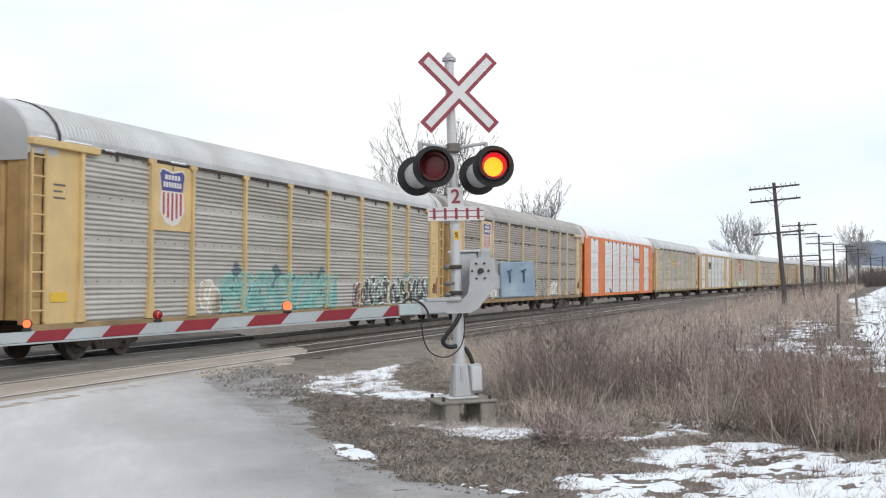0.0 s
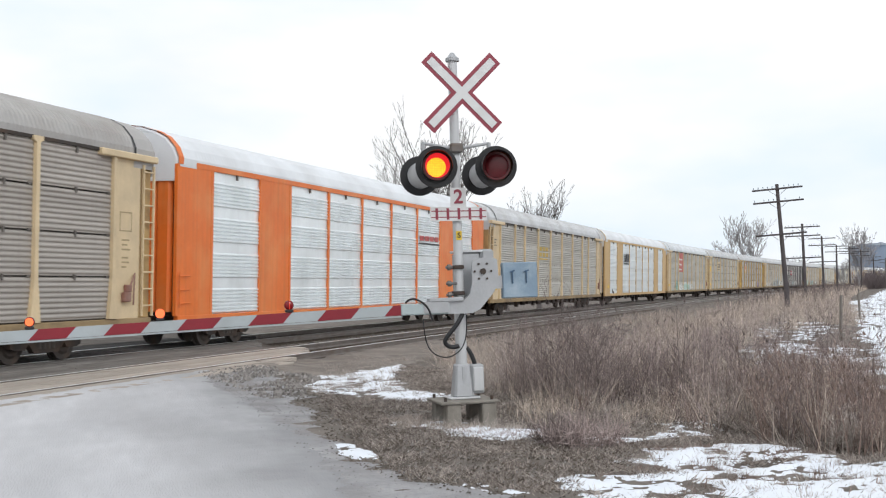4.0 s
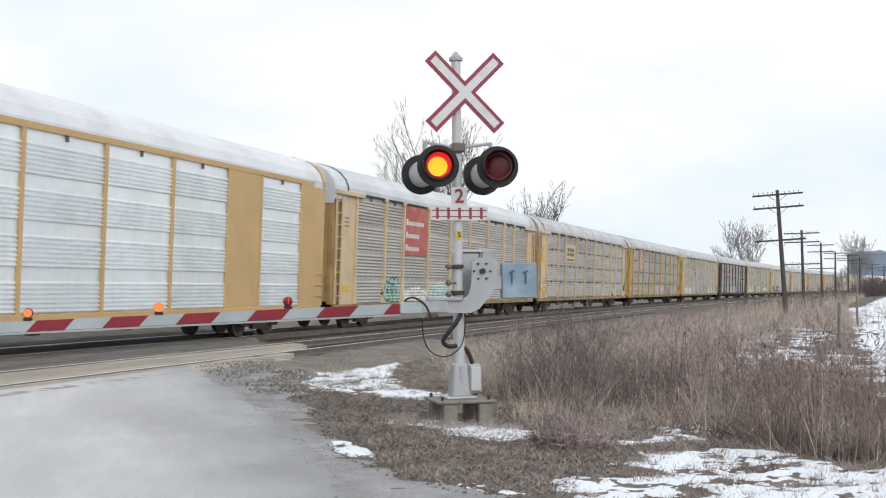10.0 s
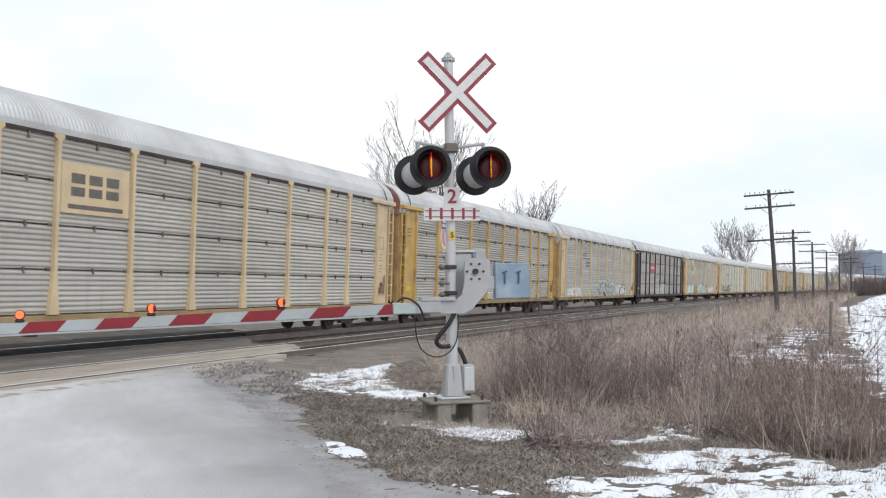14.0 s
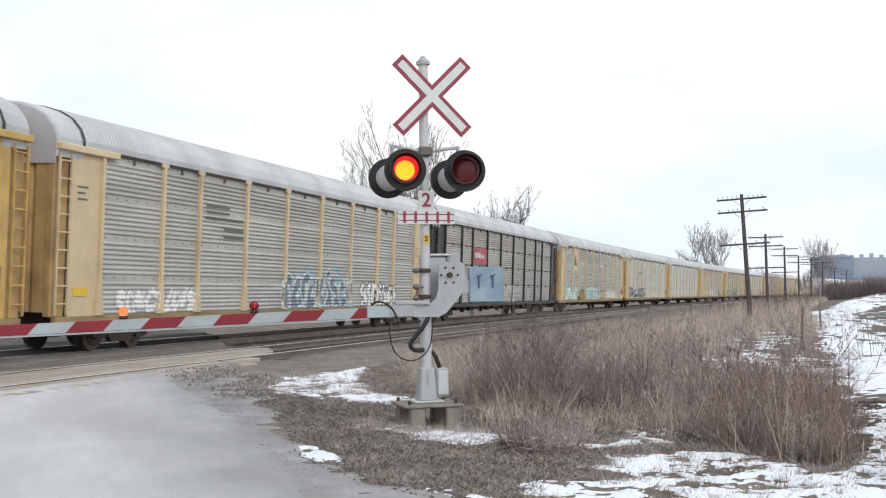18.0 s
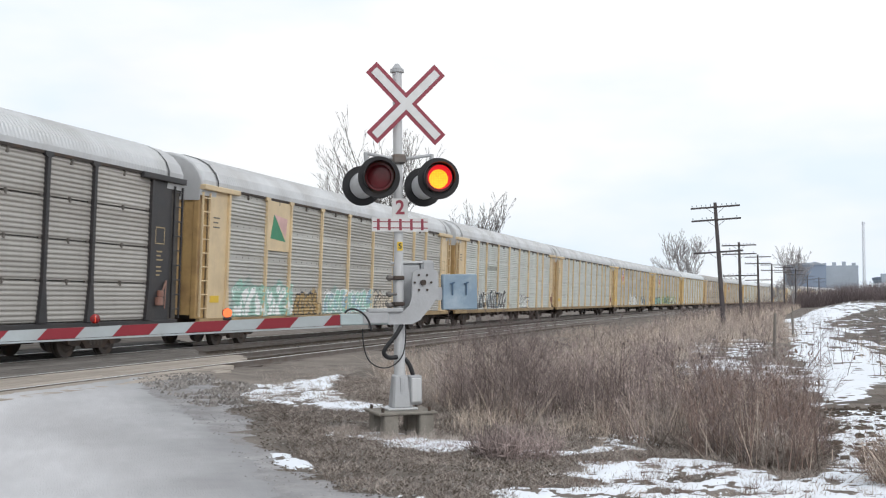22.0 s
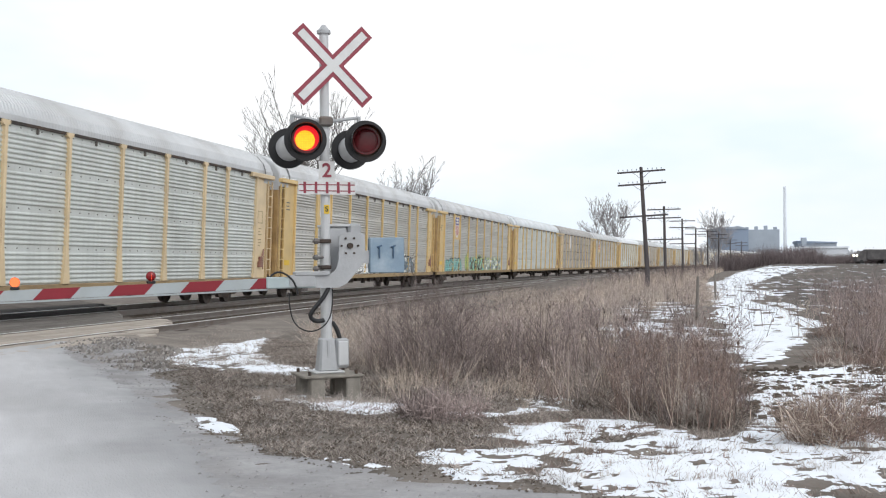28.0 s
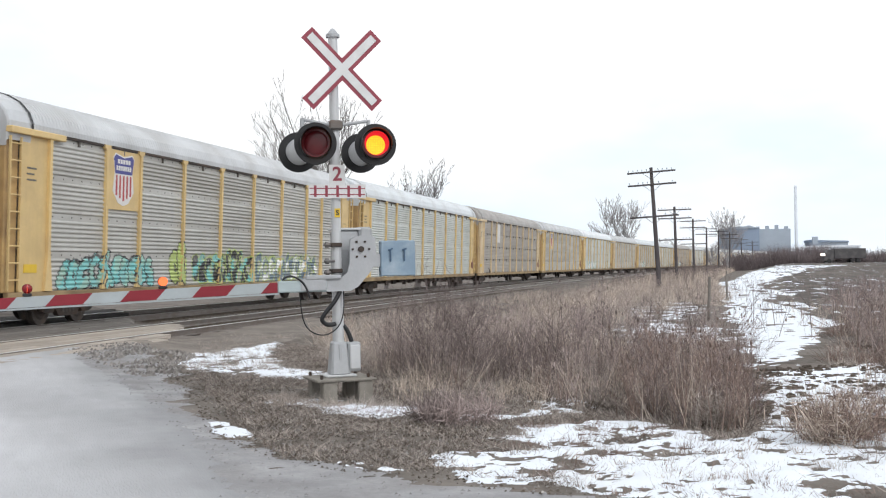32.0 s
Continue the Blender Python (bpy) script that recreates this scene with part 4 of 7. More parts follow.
def weeds(name, poly, count, tall, material, label, per=5, twigs=8, lean=0.16, width=0.007, keep=None, category="weeds", seed=4, fine=0.5):
    """Clumps of dead stalks: several stems rise from each root and carry short rising twigs in their upper part."""
    roots = scatter(poly, count, keep)
    size = tall * np.random.uniform(0.55, 1.1, count) * (0.85 + 0.7 * np.array([fbm(q[0], q[1], 0.55, seed) for q in roots])).clip(0.35, 1.5)
    n = count * per
    p = np.repeat(roots, per, 0) + np.random.normal(0, 0.05, (n, 3)) * (1, 1, 0)
    p[:, 2] -= 0.02
    h = np.repeat(size, per) * np.random.uniform(0.45, 1.05, n)
    d = np.repeat(np.random.normal(0, lean * 0.9, (count, 3)), per, 0) + np.random.normal(0, lean * 1.1, (n, 3))
    broken = np.random.uniform(0, 1, n) < 0.12
    d[broken] *= 2.0
    d[:, 2] = np.where(broken, 0.5, 1.0)
    d *= h[:, None]
    bend = np.random.normal(0, 0.10, n) * h
    bases, tips, ws, bends = [p], [p + d], [np.random.uniform(0.5, 1.15, n) * width], [bend]
    for b in range(twigs):
        s = np.random.uniform(0.25, 1.0, n)[:, None]
        q = p + d * s
        a = np.random.uniform(0, 2 * np.pi, n)
        reach = np.random.uniform(0.06, 0.24, n) * h * (1.25 - 0.6 * s[:, 0])
        out = np.stack([np.cos(a) * reach * 0.85, np.sin(a) * reach * 0.85, reach * np.random.uniform(0.1, 1.2, n)], 1)
        bases.append(q)
        tips.append(q + out)
        ws.append(np.random.uniform(0.5, 1.0, n) * width * fine)
        bends.append(np.random.normal(0, 0.15, n) * reach)
    return ribbons(name, np.concatenate(bases), np.concatenate(tips), np.concatenate(ws), np.concatenate(bends), material, 2, label, category)


def branched(name, poly, count, tall, material, label, limbs=10, twigs=5, width=0.009, keep=None, seed=4, heads=0.0):
    """Single branching dead weeds: a crooked stem, rising limbs along it and fine twigs on each limb, some with small dry seed heads."""
    root = scatter(poly, count, keep)
    h = tall * np.random.uniform(0.6, 1.1, count) * (0.95 + 0.5 * np.array([fbm(q[0], q[1], 0.6, seed) for q in root])).clip(0.5, 1.35)
    way = np.concatenate([np.random.normal(0, 0.10, (count, 2)), np.ones((count, 1))], 1) * h[:, None]
    root[:, 2] -= 0.02
    bases, tips, ws = [root], [root + way], [width * np.random.uniform(0.7, 1.3, count)]
    for k in range(limbs):
        s = (0.18 + 0.78 * (k + np.random.uniform(0, 1, count)) / limbs)
        a = np.random.uniform(0, 2 * np.pi, count)
        reach = h * np.random.uniform(0.16, 0.42, count) * (1.12 - 0.8 * s)
        rise = np.random.uniform(0.7, 1.6, count)
        p = root + way * s[:, None]
        d = np.stack([np.cos(a) * reach, np.sin(a) * reach, reach * rise], 1)
        bases.append(p), tips.append(p + d), ws.append(width * 0.55 * np.random.uniform(0.7, 1.2, count))
        for t in range(twigs):
            q = p + d * np.random.uniform(0.25, 1.0, count)[:, None]
            e = d * np.random.uniform(0.25, 0.5, count)[:, None] + np.random.normal(0, 0.30, (count, 3)) * reach[:, None]
            bases.append(q), tips.append(q + e), ws.append(width * 0.36 * np.random.uniform(0.7, 1.2, count))
            if heads and t == 0:
                m = np.random.uniform(0, 1, count) < heads
                up = np.random.normal(0, 0.012, (count, 3)) + np.array([0, 0, 0.05])
                bases.append((q + e)[m]), tips.append((q + e + up)[m]), ws.append(np.full(m.sum(), 0.026))
    base, tip, w = np.concatenate(bases), np.concatenate(tips), np.concatenate(ws)
    return ribbons(name, base, tip, w, np.random.normal(0, 0.07, len(base)) * np.linalg.norm(tip - base, axis=1), material, 2, label, "weeds")


def tussocks(name, poly, count, tall, material, label, per=40, width=0.006, keep=None, category="grass", spread=0.09):
    """Tufts of dead grass whose blades arch outward and lie over one another."""
    roots = scatter(poly, count, keep)
    n = count * per
    size = np.repeat(tall * np.random.uniform(0.4, 1.3, count), per)
    a = np.random.uniform(0, 2 * np.pi, n)
    r = np.abs(np.random.normal(0, 1, n))
    p = np.repeat(roots, per, 0) + np.stack([np.cos(a) * r * spread, np.sin(a) * r * spread, np.full(n, -0.01)], 1)
    wind = np.repeat(np.random.normal(0, 0.35, (count, 2)), per, 0)
    d = np.stack([np.cos(a) * r * 0.45 + wind[:, 0], np.sin(a) * r * 0.45 + wind[:, 1], np.random.uniform(0.25, 1.1, n)], 1) * (size * np.random.uniform(0.5, 1.1, n))[:, None]
    return ribbons(name, p, p + d, np.random.uniform(0.6, 1.3, n) * width, np.random.normal(0, 0.22, n) * size, material, 3, label, category)


VERGE = ((-9.0, 20.0), (-7.4, 17.2), (-5.6, 13.6), (-4.3, 11.2), (-3.3, 9.5), (-1.8, 9.1), (0.5, 8.0), (4.5, 7.4), (5.0, 14.0), (1.0, 17.0), (-3.0, 17.0), (-5.0, 20.0), (-8.0, 24.0), (-10.4, 26.0))
THICKET = ((-2.9, 14.9), (-1.9, 15.2), (-1.4, 13.6), (-0.6, 13.0), (0.1, 12.3), (0.5, 11.7), (0.85, 12.6), (0.9, 15.2), (0.9, 19.0), (0.8, 25.0), (-1.0, 27.0), (-4.0, 27.0), (-5.2, 21.0), (-4.6, 17.5))
BANK = ((-4.6, 17.0), (-3.2, 16.0), (-1.0, 20.0), (0.9, 26.0), (1.0, 34.0), (2.0, 48.0), (3.2, 80.0), (1.0, 95.0), (-5.8, 90.0), (-7.6, 60.0), (-8.6, 40.0), (-9.2, 31.0), (-8.4, 27.5), (-6.2, 20.5))
FARBANK = ((3.0, 78.0), (4.0, 110.0), (8.0, 180.0), (13.0, 256.0), (14.0, 300.0), (6.0, 300.0), (0.5, 200.0), (-5.0, 110.0), (-6.0, 85.0))
FRONT = ((-0.5, 12.6), (0.2, 11.9), (0.65, 11.6), (0.95, 12.6), (0.9, 14.6), (-0.2, 15.0))
SLOPE = ((-8.9, 28.0), (-6.4, 20.5), (-4.8, 17.4), (-3.2, 18.0), (-4.0, 26.0), (-6.0, 40.0), (-8.2, 40.0))
FIELDWEED = ((3.4, 18.6), (6.0, 18.0), (9.0, 26.0), (18.0, 50.0), (9.0, 60.0), (4.8, 40.0), (3.6, 28.0))


LITTER = ((-9.6, 19.6), (-7.9, 17.2), (-5.9, 13.6), (-4.6, 11.0), (-3.6, 9.6), (-2.6, 8.9), (0.0, 7.9), (3.0, 7.2), (3.4, 9.0), (0.0, 10.4), (-1.6, 12.4), (-2.0, 14.4), (-5.0, 16.6), (-8.6, 20.0))


def near_mast(x, y):
    return math.hypot(x + 4.05, y - 13.6) > 0.5


PILE = ((-11.5, 20.6), (-11.6, 22.9), (-10.4, 22.7), (-9.2, 21.4), (-8.3, 18.8), (-7.6, 16.9), (-8.0, 16.5), (-9.4, 18.2), (-10.6, 19.4))
GAP = ((-1.3, 24.0), (0.4, 21.0), (1.3, 20.0), (1.7, 46.0), (0.0, 46.0), (-1.0, 34.0))


def open_ground(keep, out=GAP):
    return lambda x, y: inside(out, x, y) < 0 and keep(x, y)


def clumped(seed, level, s=1.1):
    return lambda x, y: near_mast(x, y) and fbm(x, y, s, seed) > level


def build_plants():
    def litter(x, y):
        return near_mast(x, y) and fbm(x, y, 0.9, 31) > -0.35 and (max(inside(q[0], x, y) for q in SNOW[:4] + SNOW[8:9]) < 0.03 or fbm(x, y, 1.8, 44) > 0.42)

    stems("matted_grass", VERGE, 30000, 0.065, 1.0, 0.005, M["straw"], "short matted dead grass along the road", category="grass", keep=litter)
    stems("matted_grass", VERGE, 24000, 0.055, 1.1, 0.006, M["grass_dark"], "flattened brown grass and leaf litter", category="grass", keep=litter)
    tussocks("verge_grass", VERGE, 1900, 0.06, M["straw"], "short dead grass tufts on the verge", 34, 0.007, lambda x, y: litter(x, y) and fbm(x, y, 1.2, 63) > -0.1, spread=0.09)
    tussocks("verge_grass", VERGE, 1200, 0.05, M["grass_dark"], "dark matted tufts on the verge", 34, 0.008, lambda x, y: litter(x, y) and fbm(x, y, 1.2, 66) > -0.2, spread=0.11)
    weeds("weed_thicket", THICKET, 120, 0.85, M["weed_rust"], "leafless brown weed stalks with fine side twigs", 5, 9, width=0.011, keep=lambda x, y: y < 19 + 3 * fbm(x, y, 0.5, 2) and clumped(3, -0.05, 0.8)(x, y))
    weeds("weed_thicket", THICKET, 140, 0.78, M["weed_red"], "reddish brown weed stalks leaning into one another", 5, 8, 0.22, 0.011, keep=lambda x, y: y < 20 + 3 * fbm(x, y, 0.5, 3) and clumped(5, -0.1, 0.8)(x, y), seed=9)
    weeds("weed_thicket", THICKET, 300, 0.74, M["weed_tan"], "tan dead weed stalks among darker ones", 5, 7, 0.2, 0.010, keep=open_ground(clumped(8, -0.1, 0.8)), seed=14)
    tussocks("matted_grass", THICKET, 420, 0.3, M["grass_dark"], "collapsed brown grass under the weeds", 40, 0.006, clumped(33, -0.3))
    tussocks("matted_grass", ((-4.75, 13.15), (-3.3, 12.95), (-3.2, 13.4), (-4.1, 13.35), (-4.7, 13.7)), 70, 0.15, M["straw"], "dead grass round the concrete footing", 34, 0.006, spread=0.07)
    tussocks("matted_grass", THICKET, 260, 0.34, M["straw"], "collapsed straw coloured grass under the weeds", 36, 0.006, clumped(37, -0.1))
    weeds("weed_thicket", FRONT, 40, 1.0, M["weed_rust"], "tall reddish brown weed clump by the snow", 6, 11, 0.13, 0.011, seed=2)
    weeds("weed_thicket", FRONT, 26, 0.85, M["weed_dark"], "dark weed stalks by the snow", 5, 9, 0.2, 0.012, seed=3)
    weeds("weed_thicket", FRONT, 30, 0.9, M["weed_tan"], "tan weed stalks by the snow", 5, 10, 0.2, 0.010, seed=6)
    weeds("seed_heads", ((0.15, 12.0), (0.5, 11.8), (0.6, 12.4), (0.2, 12.6)), 12, 0.85, M["straw"], "pale dry seed heads among the weeds", 4, 26, 0.14, 0.008, fine=1.3)
    weeds("weed_thicket", ((-4.6, 17.2), (-3.0, 15.6), (-1.6, 16.0), (-1.4, 19.0), (-4.0, 21.0)), 260, 0.95, M["weed_dark"], "branching grey-brown weeds behind the signal", 4, 9, 0.2, 0.012, clumped(12, -0.1, 0.8))
    weeds("weed_thicket", ((-3.6, 13.9), (-2.4, 13.3), (-1.4, 13.2), (-1.0, 15.5), (-3.6, 15.8)), 120, 0.5, M["weed_tan"], "short tan weeds beside the signal", 5, 6, 0.28, keep=clumped(16, -0.1, 0.9))
    tussocks("dead_grass", BANK, 1300, 0.55, M["weed_tan"], "tall tan dead grass on the railway bank", 26, 0.010, open_ground(clumped(21, -0.35, 0.4)), spread=0.22)
    tussocks("dead_grass", BANK, 600, 0.5, M["straw"], "matted straw coloured grass on the railway bank", 26, 0.010, open_ground(clumped(23, -0.2, 0.4)), spread=0.25)
    weeds("dead_grass", GAP, 26, 0.6, M["weed_red"], "sparse brown weeds standing in snow", 5, 8, 0.16, 0.012)
    tussocks("dead_grass", GAP, 40, 0.3, M["straw"], "straw tufts standing in snow", 30, 0.010, spread=0.14)
    weeds("dead_grass", BANK, 260, 0.95, M["weed_red"], "brown weed stalks on the railway bank", 5, 7, 0.2, 0.015, open_ground(clumped(25, -0.05, 0.4)))
    tussocks("dead_grass", SLOPE, 520, 0.36, M["straw"], "short straw coloured grass below the track", 30, 0.008, clumped(28, -0.25, 0.8), spread=0.14)
    weeds("dead_grass", SLOPE, 130, 0.7, M["weed_tan"], "thin tan weeds below the track", 5, 6, 0.22, 0.008, clumped(29, 0.0, 0.8))
    stems("dead_grass", FARBANK, 12000, 1.0, 0.22, 0.03, M["weed_tan"], "pale dead grass along the distant track", 0, None, "grass")
    stems("dead_grass", FARBANK, 1500, 1.9, 0.2, 0.03, M["weed_dark"], "thin brown saplings along the distant track", 7)
    weeds("field_weeds", FIELDWEED, 620, 1.35, M["weed_red"], "reddish brown weeds at the edge of a field", 5, 9, 0.13, 0.016, clumped(43, 0.0, 0.5))
    weeds("field_weeds", ((2.2, 16.0), (7.0, 15.0), (16.0, 40.0), (4.4, 46.0), (3.0, 30.0)), 230, 0.85, M["weed_tan"], "scattered tan weeds along the field", 4, 8, 0.18, 0.011)
    weeds("field_weeds", ((3.4, 13.0), (3.8, 19.0), (7.0, 24.0), (9.0, 16.0), (5.0, 12.0)), 200, 0.62, M["weed_red"], "reddish weeds on dark turned soil", 6, 8, 0.24, 0.010, clumped(41, 0.05))
    tussocks("matted_grass", ((3.0, 10.5), (3.4, 19.0), (8.0, 24.0), (8.0, 10.0)), 380, 0.26, M["grass_dark"], "brown matted grass on turned soil", 40, 0.006, clumped(46, 0.0))
    stems("field_weeds", ((3.2, 19.0), (3.6, 28.0), (5.0, 36.0), (26.0, 40.0), (14.0, 19.0)), 7000, 0.16, 0.5, 0.014, M["weed_dark"], "low dark stubble on bare soil", 1)
    stems("field_weeds", ((4.0, 34.0), (11.0, 90.0), (60.0, 120.0), (26.0, 34.0)), 9000, 0.4, 0.35, 0.04, M["weed_dark"], "low dead stubble in the field", 1)
    for cx, cy, r, tall, count, key in ((1.42, 10.95, 0.26, 0.40, 90, "weed_tan"), (1.48, 11.0, 0.32, 0.40, 150, "weed_rust"), (-2.2, 11.95, 0.36, 0.26, 200, "weed_red"), (-2.5, 12.15, 0.22, 0.2, 110, "weed_dark"), (3.3, 12.2, 0.4, 0.4, 240, "weed_dark")):
        a, q = np.random.uniform(0, 2 * np.pi, count), r * np.sqrt(np.random.uniform(0, 1, count))
        p = np.stack([cx + q * np.cos(a), cy + q * np.sin(a), np.full(count, land(cx, cy) - 0.02)], 1)
        d = np.stack([np.cos(a) * 0.3 + np.random.normal(0, 0.25, count), np.sin(a) * 0.3 + np.random.normal(0, 0.25, count), np.random.uniform(0.4, 1.1, count)], 1) * tall
        bases, tips = [p], [p + d]
        for b in range(5):
            s = np.random.uniform(0.2, 0.95, count)[:, None]
            bases.append(p + d * s)
            tips.append(p + d * s + np.random.normal(0, 0.12, (count, 3)) + np.array([0, 0, 0.08]))
        base, tip = np.concatenate(bases), np.concatenate(tips)
        ribbons("dry_shrub", base, tip, np.full(len(base), 0.007), np.random.normal(0, 0.03, len(base)), M[key], 2, "rounded clump of fine dry brown twigs", "shrub")
    tussocks("grass_tufts", SNOW[3][0], 130, 0.08, M["straw"], "dry straw tufts poking through the snow", 46, 0.006, clumped(51, -0.15, 1.4), spread=0.08)
    tussocks("grass_tufts", SNOW[3][0], 380, 0.075, M["weed_rust"], "brown tufts poking through the snow", 46, 0.006, clumped(53, -0.1, 1.4), spread=0.1)
    behind = ((-4.4, 16.6), (-3.2, 15.2), (-1.9, 15.2), (-1.2, 14.4), (-0.4, 15.0), (0.8, 16.0), (0.8, 24.0), (-2.0, 26.0), (-5.0, 21.0))
    branched("branching_weed", behind, 80, 1.25, M["weed_dark"], "tall dark branching weeds behind the signal", 10, 5, 0.011, open_ground(clumped(71, 0.0, 0.7)), heads=0.2)
    branched("branching_weed", behind, 110, 1.0, M["weed_red"], "reddish branching weeds in the thicket", 9, 5, 0.010, open_ground(clumped(73, 0.0, 0.7)), seed=7, heads=0.3)
    branched("branching_weed", ((-4.2, 16.2), (-3.1, 15.3), (-2.3, 15.4), (-2.3, 17.0), (-3.8, 18.4)), 34, 1.5, M["weed_dark"], "tall grey-brown twiggy weeds beside the signal", 12, 6, 0.012)
    branched("branching_weed", THICKET, 110, 0.8, M["weed_red"], "fine twiggy weeds at the edge of the thicket", 9, 6, 0.009, open_ground(clumped(75, 0.0, 0.8)), seed=11, heads=0.3)
    branched("branching_weed", FRONT, 38, 1.0, M["weed_rust"], "dense reddish twiggy weeds by the snow", 11, 7, 0.010, heads=0.5)
    branched("branching_weed", FRONT, 22, 0.9, M["weed_dark"], "dark twiggy weeds by the snow", 11, 6, 0.010, heads=0.2)
    branched("branching_weed", BANK, 150, 1.05, M["weed_red"], "brown branching weeds on the railway bank", 9, 4, 0.014, open_ground(clumped(77, 0.0, 0.35)), seed=15, heads=0.3)
    branched("branching_weed", GAP, 24, 0.9, M["weed_dark"], "dark seed-headed weeds standing in snow", 8, 4, 0.015, heads=0.9)
    branched("branching_weed", ((1.4, 24.0), (2.0, 44.0), (3.0, 60.0), (4.6, 60.0), (3.8, 36.0), (3.4, 24.0)), 34, 1.2, M["weed_dark"], "dark weeds along the snow track", 8, 4, 0.016, heads=0.6)
    branched("branching_weed", ((3.3, 17.0), (3.7, 28.0), (6.0, 50.0), (16.0, 50.0), (12.0, 22.0), (6.5, 15.0)), 210, 1.4, M["weed_dark"], "tall dark weeds at the edge of the field", 10, 4, 0.014, clumped(79, -0.2, 0.5), heads=0.3)
    branched("branching_weed", ((2.2, 12.4), (2.4, 16.5), (4.4, 20.0), (8.0, 20.0), (6.0, 12.0), (3.4, 11.0)), 230, 0.62, M["weed_rust"], "low reddish twiggy weeds on turned soil", 9, 6, 0.008, clumped(81, -0.05, 0.9), heads=0.3)
    branched("branching_weed", ((1.05, 10.95), (1.4, 10.7), (1.85, 10.9), (1.8, 11.5), (1.2, 11.5)), 44, 0.5, M["weed_rust"], "rounded reddish twiggy weeds in the snow", 10, 7, 0.007)
    branched("branching_weed", ((1.05, 10.95), (1.4, 10.7), (1.85, 10.9), (1.8, 11.5), (1.2, 11.5)), 16, 0.55, M["weed_tan"], "dry tan twiggy weeds in the snow", 9, 6, 0.007)
    tussocks("grass_tufts", SNOW[0][0], 150, 0.16, M["straw"], "straw tufts poking through the snow", 30, 0.007, clumped(55, 0.0, 0.9), spread=0.12)
    tussocks("grass_tufts", SNOW[1][0], 40, 0.10, M["weed_red"], "brown tufts poking through the snow", 30, 0.006, clumped(57, 0.05, 1.6), spread=0.08)
    tussocks("matted_grass", ((1.9, 10.8), (2.0, 14.5), (3.2, 15.5), (5.0, 14.0), (5.0, 10.2), (2.6, 10.2)), 260, 0.22, M["weed_rust"], "reddish brown grass clumps beside the snow", 40, 0.006, clumped(47, -0.15, 1.0), spread=0.12)
    edge = ((2.4, 19.2), (3.0, 23.0), (3.6, 29.0), (6.0, 34.0), (7.5, 22.0), (5.0, 18.5))
    tussocks("matted_grass", edge, 320, 0.28, M["weed_rust"], "brown grass clumps at the edge of the field", 36, 0.009, clumped(49, -0.25, 0.8), spread=0.16)
    tussocks("matted_grass", edge, 160, 0.25, M["straw"], "straw clumps at the edge of the field", 36, 0.009, clumped(50, -0.1, 0.8), spread=0.16)
    branched("branching_weed", edge, 70, 1.0, M["weed_rust"], "brown twiggy weeds at the edge of the field", 9, 5, 0.011, seed=21, heads=0.3)
    # leaf litter and crumbs of soil on the verge
    for key, count, label in (("clod", 3600, "dark crumbs of soil and leaf litter"), ("heap", 1800, "grey grit among the dead grass")):
        v, f = [], []
        for x, y, z in scatter(LITTER, count, lambda x, y: max(inside(q[0], x, y) for q in SNOW[:4] + SNOW[7:9]) < 0.0):
            r, b, a = random.uniform(0.005, 0.02), len(v), random.uniform(0, 6.3)
            for k, (q, up) in enumerate(((0, 0), (2.1, 0), (4.2, 0), (0, 1))):
                g = r * random.uniform(0.7, 1.4) * (1 - 0.7 * up)
                v.append((x + g * math.cos(q + a), y + g * math.sin(q + a), z + 0.018 + up * r * random.uniform(0.5, 1.1)))
            f += [(b, b + 1, b + 3), (b + 1, b + 2, b + 3), (b + 2, b, b + 3)]
        tagged(new("leaf_litter", raw_mesh("leaf_litter", v, f, M[key])), label, "litter", kind="stuff")
    # stones on the shoulder
    v, f = [], []
    for x, y, z in list(scatter(SHOULDER, 3000, lambda x, y: inside(ROAD, x, y) < 0.12 + 0.2 * fbm(x, y, 2.0, 3))) + list(scatter(ROAD_EDGE, 120)):
        r = random.uniform(0.004, 0.018)
        b = len(v)
        for dx, dy, dz in ((1, 0.2, 0.2), (-0.4, 0.9, 0.3), (-0.6, -0.9, 0.2), (0.1, 0, 1.1)):
            v.append((x + r * dx * random.uniform(0.7, 1.3), y + r * dy * random.uniform(0.7, 1.3), z + 0.025 + r * dz))
        f += [(b, b + 1, b + 3), (b + 1, b + 2, b + 3), (b + 2, b, b + 3)]
    tagged(new("loose_gravel", raw_mesh("loose_gravel", v, f, M["pebble"])), "loose grey stones on the road edge", "stones", kind="stuff")
    v, f = [], []
    for x, y, z in scatter(PILE, 1300, lambda x, y: fbm(x, y, 1.3, 7) > -0.15):
        r, b, high = random.uniform(0.015, 0.05), len(v), 0.05 * max(0.0, min(1.0, inside(PILE, x, y))) * random.random()
        for dx, dy, dz in ((1, 0.2, 0), (-0.4, 0.9, 0), (-0.6, -0.9, 0), (0.1, 0, 1.3)):
            v.append((x + r * dx * random.uniform(0.7, 1.3), y + r * dy * random.uniform(0.7, 1.3), z + high + r * dz))
        f += [(b, b + 1, b + 3), (b + 1, b + 2, b + 3), (b + 2, b, b + 3)]
    tagged(new("ballast_heap", raw_mesh("ballast_heap", v, f, M["heap"])), "low spread of coarse grey-brown stones beside the crossing", "stones", kind="stuff")


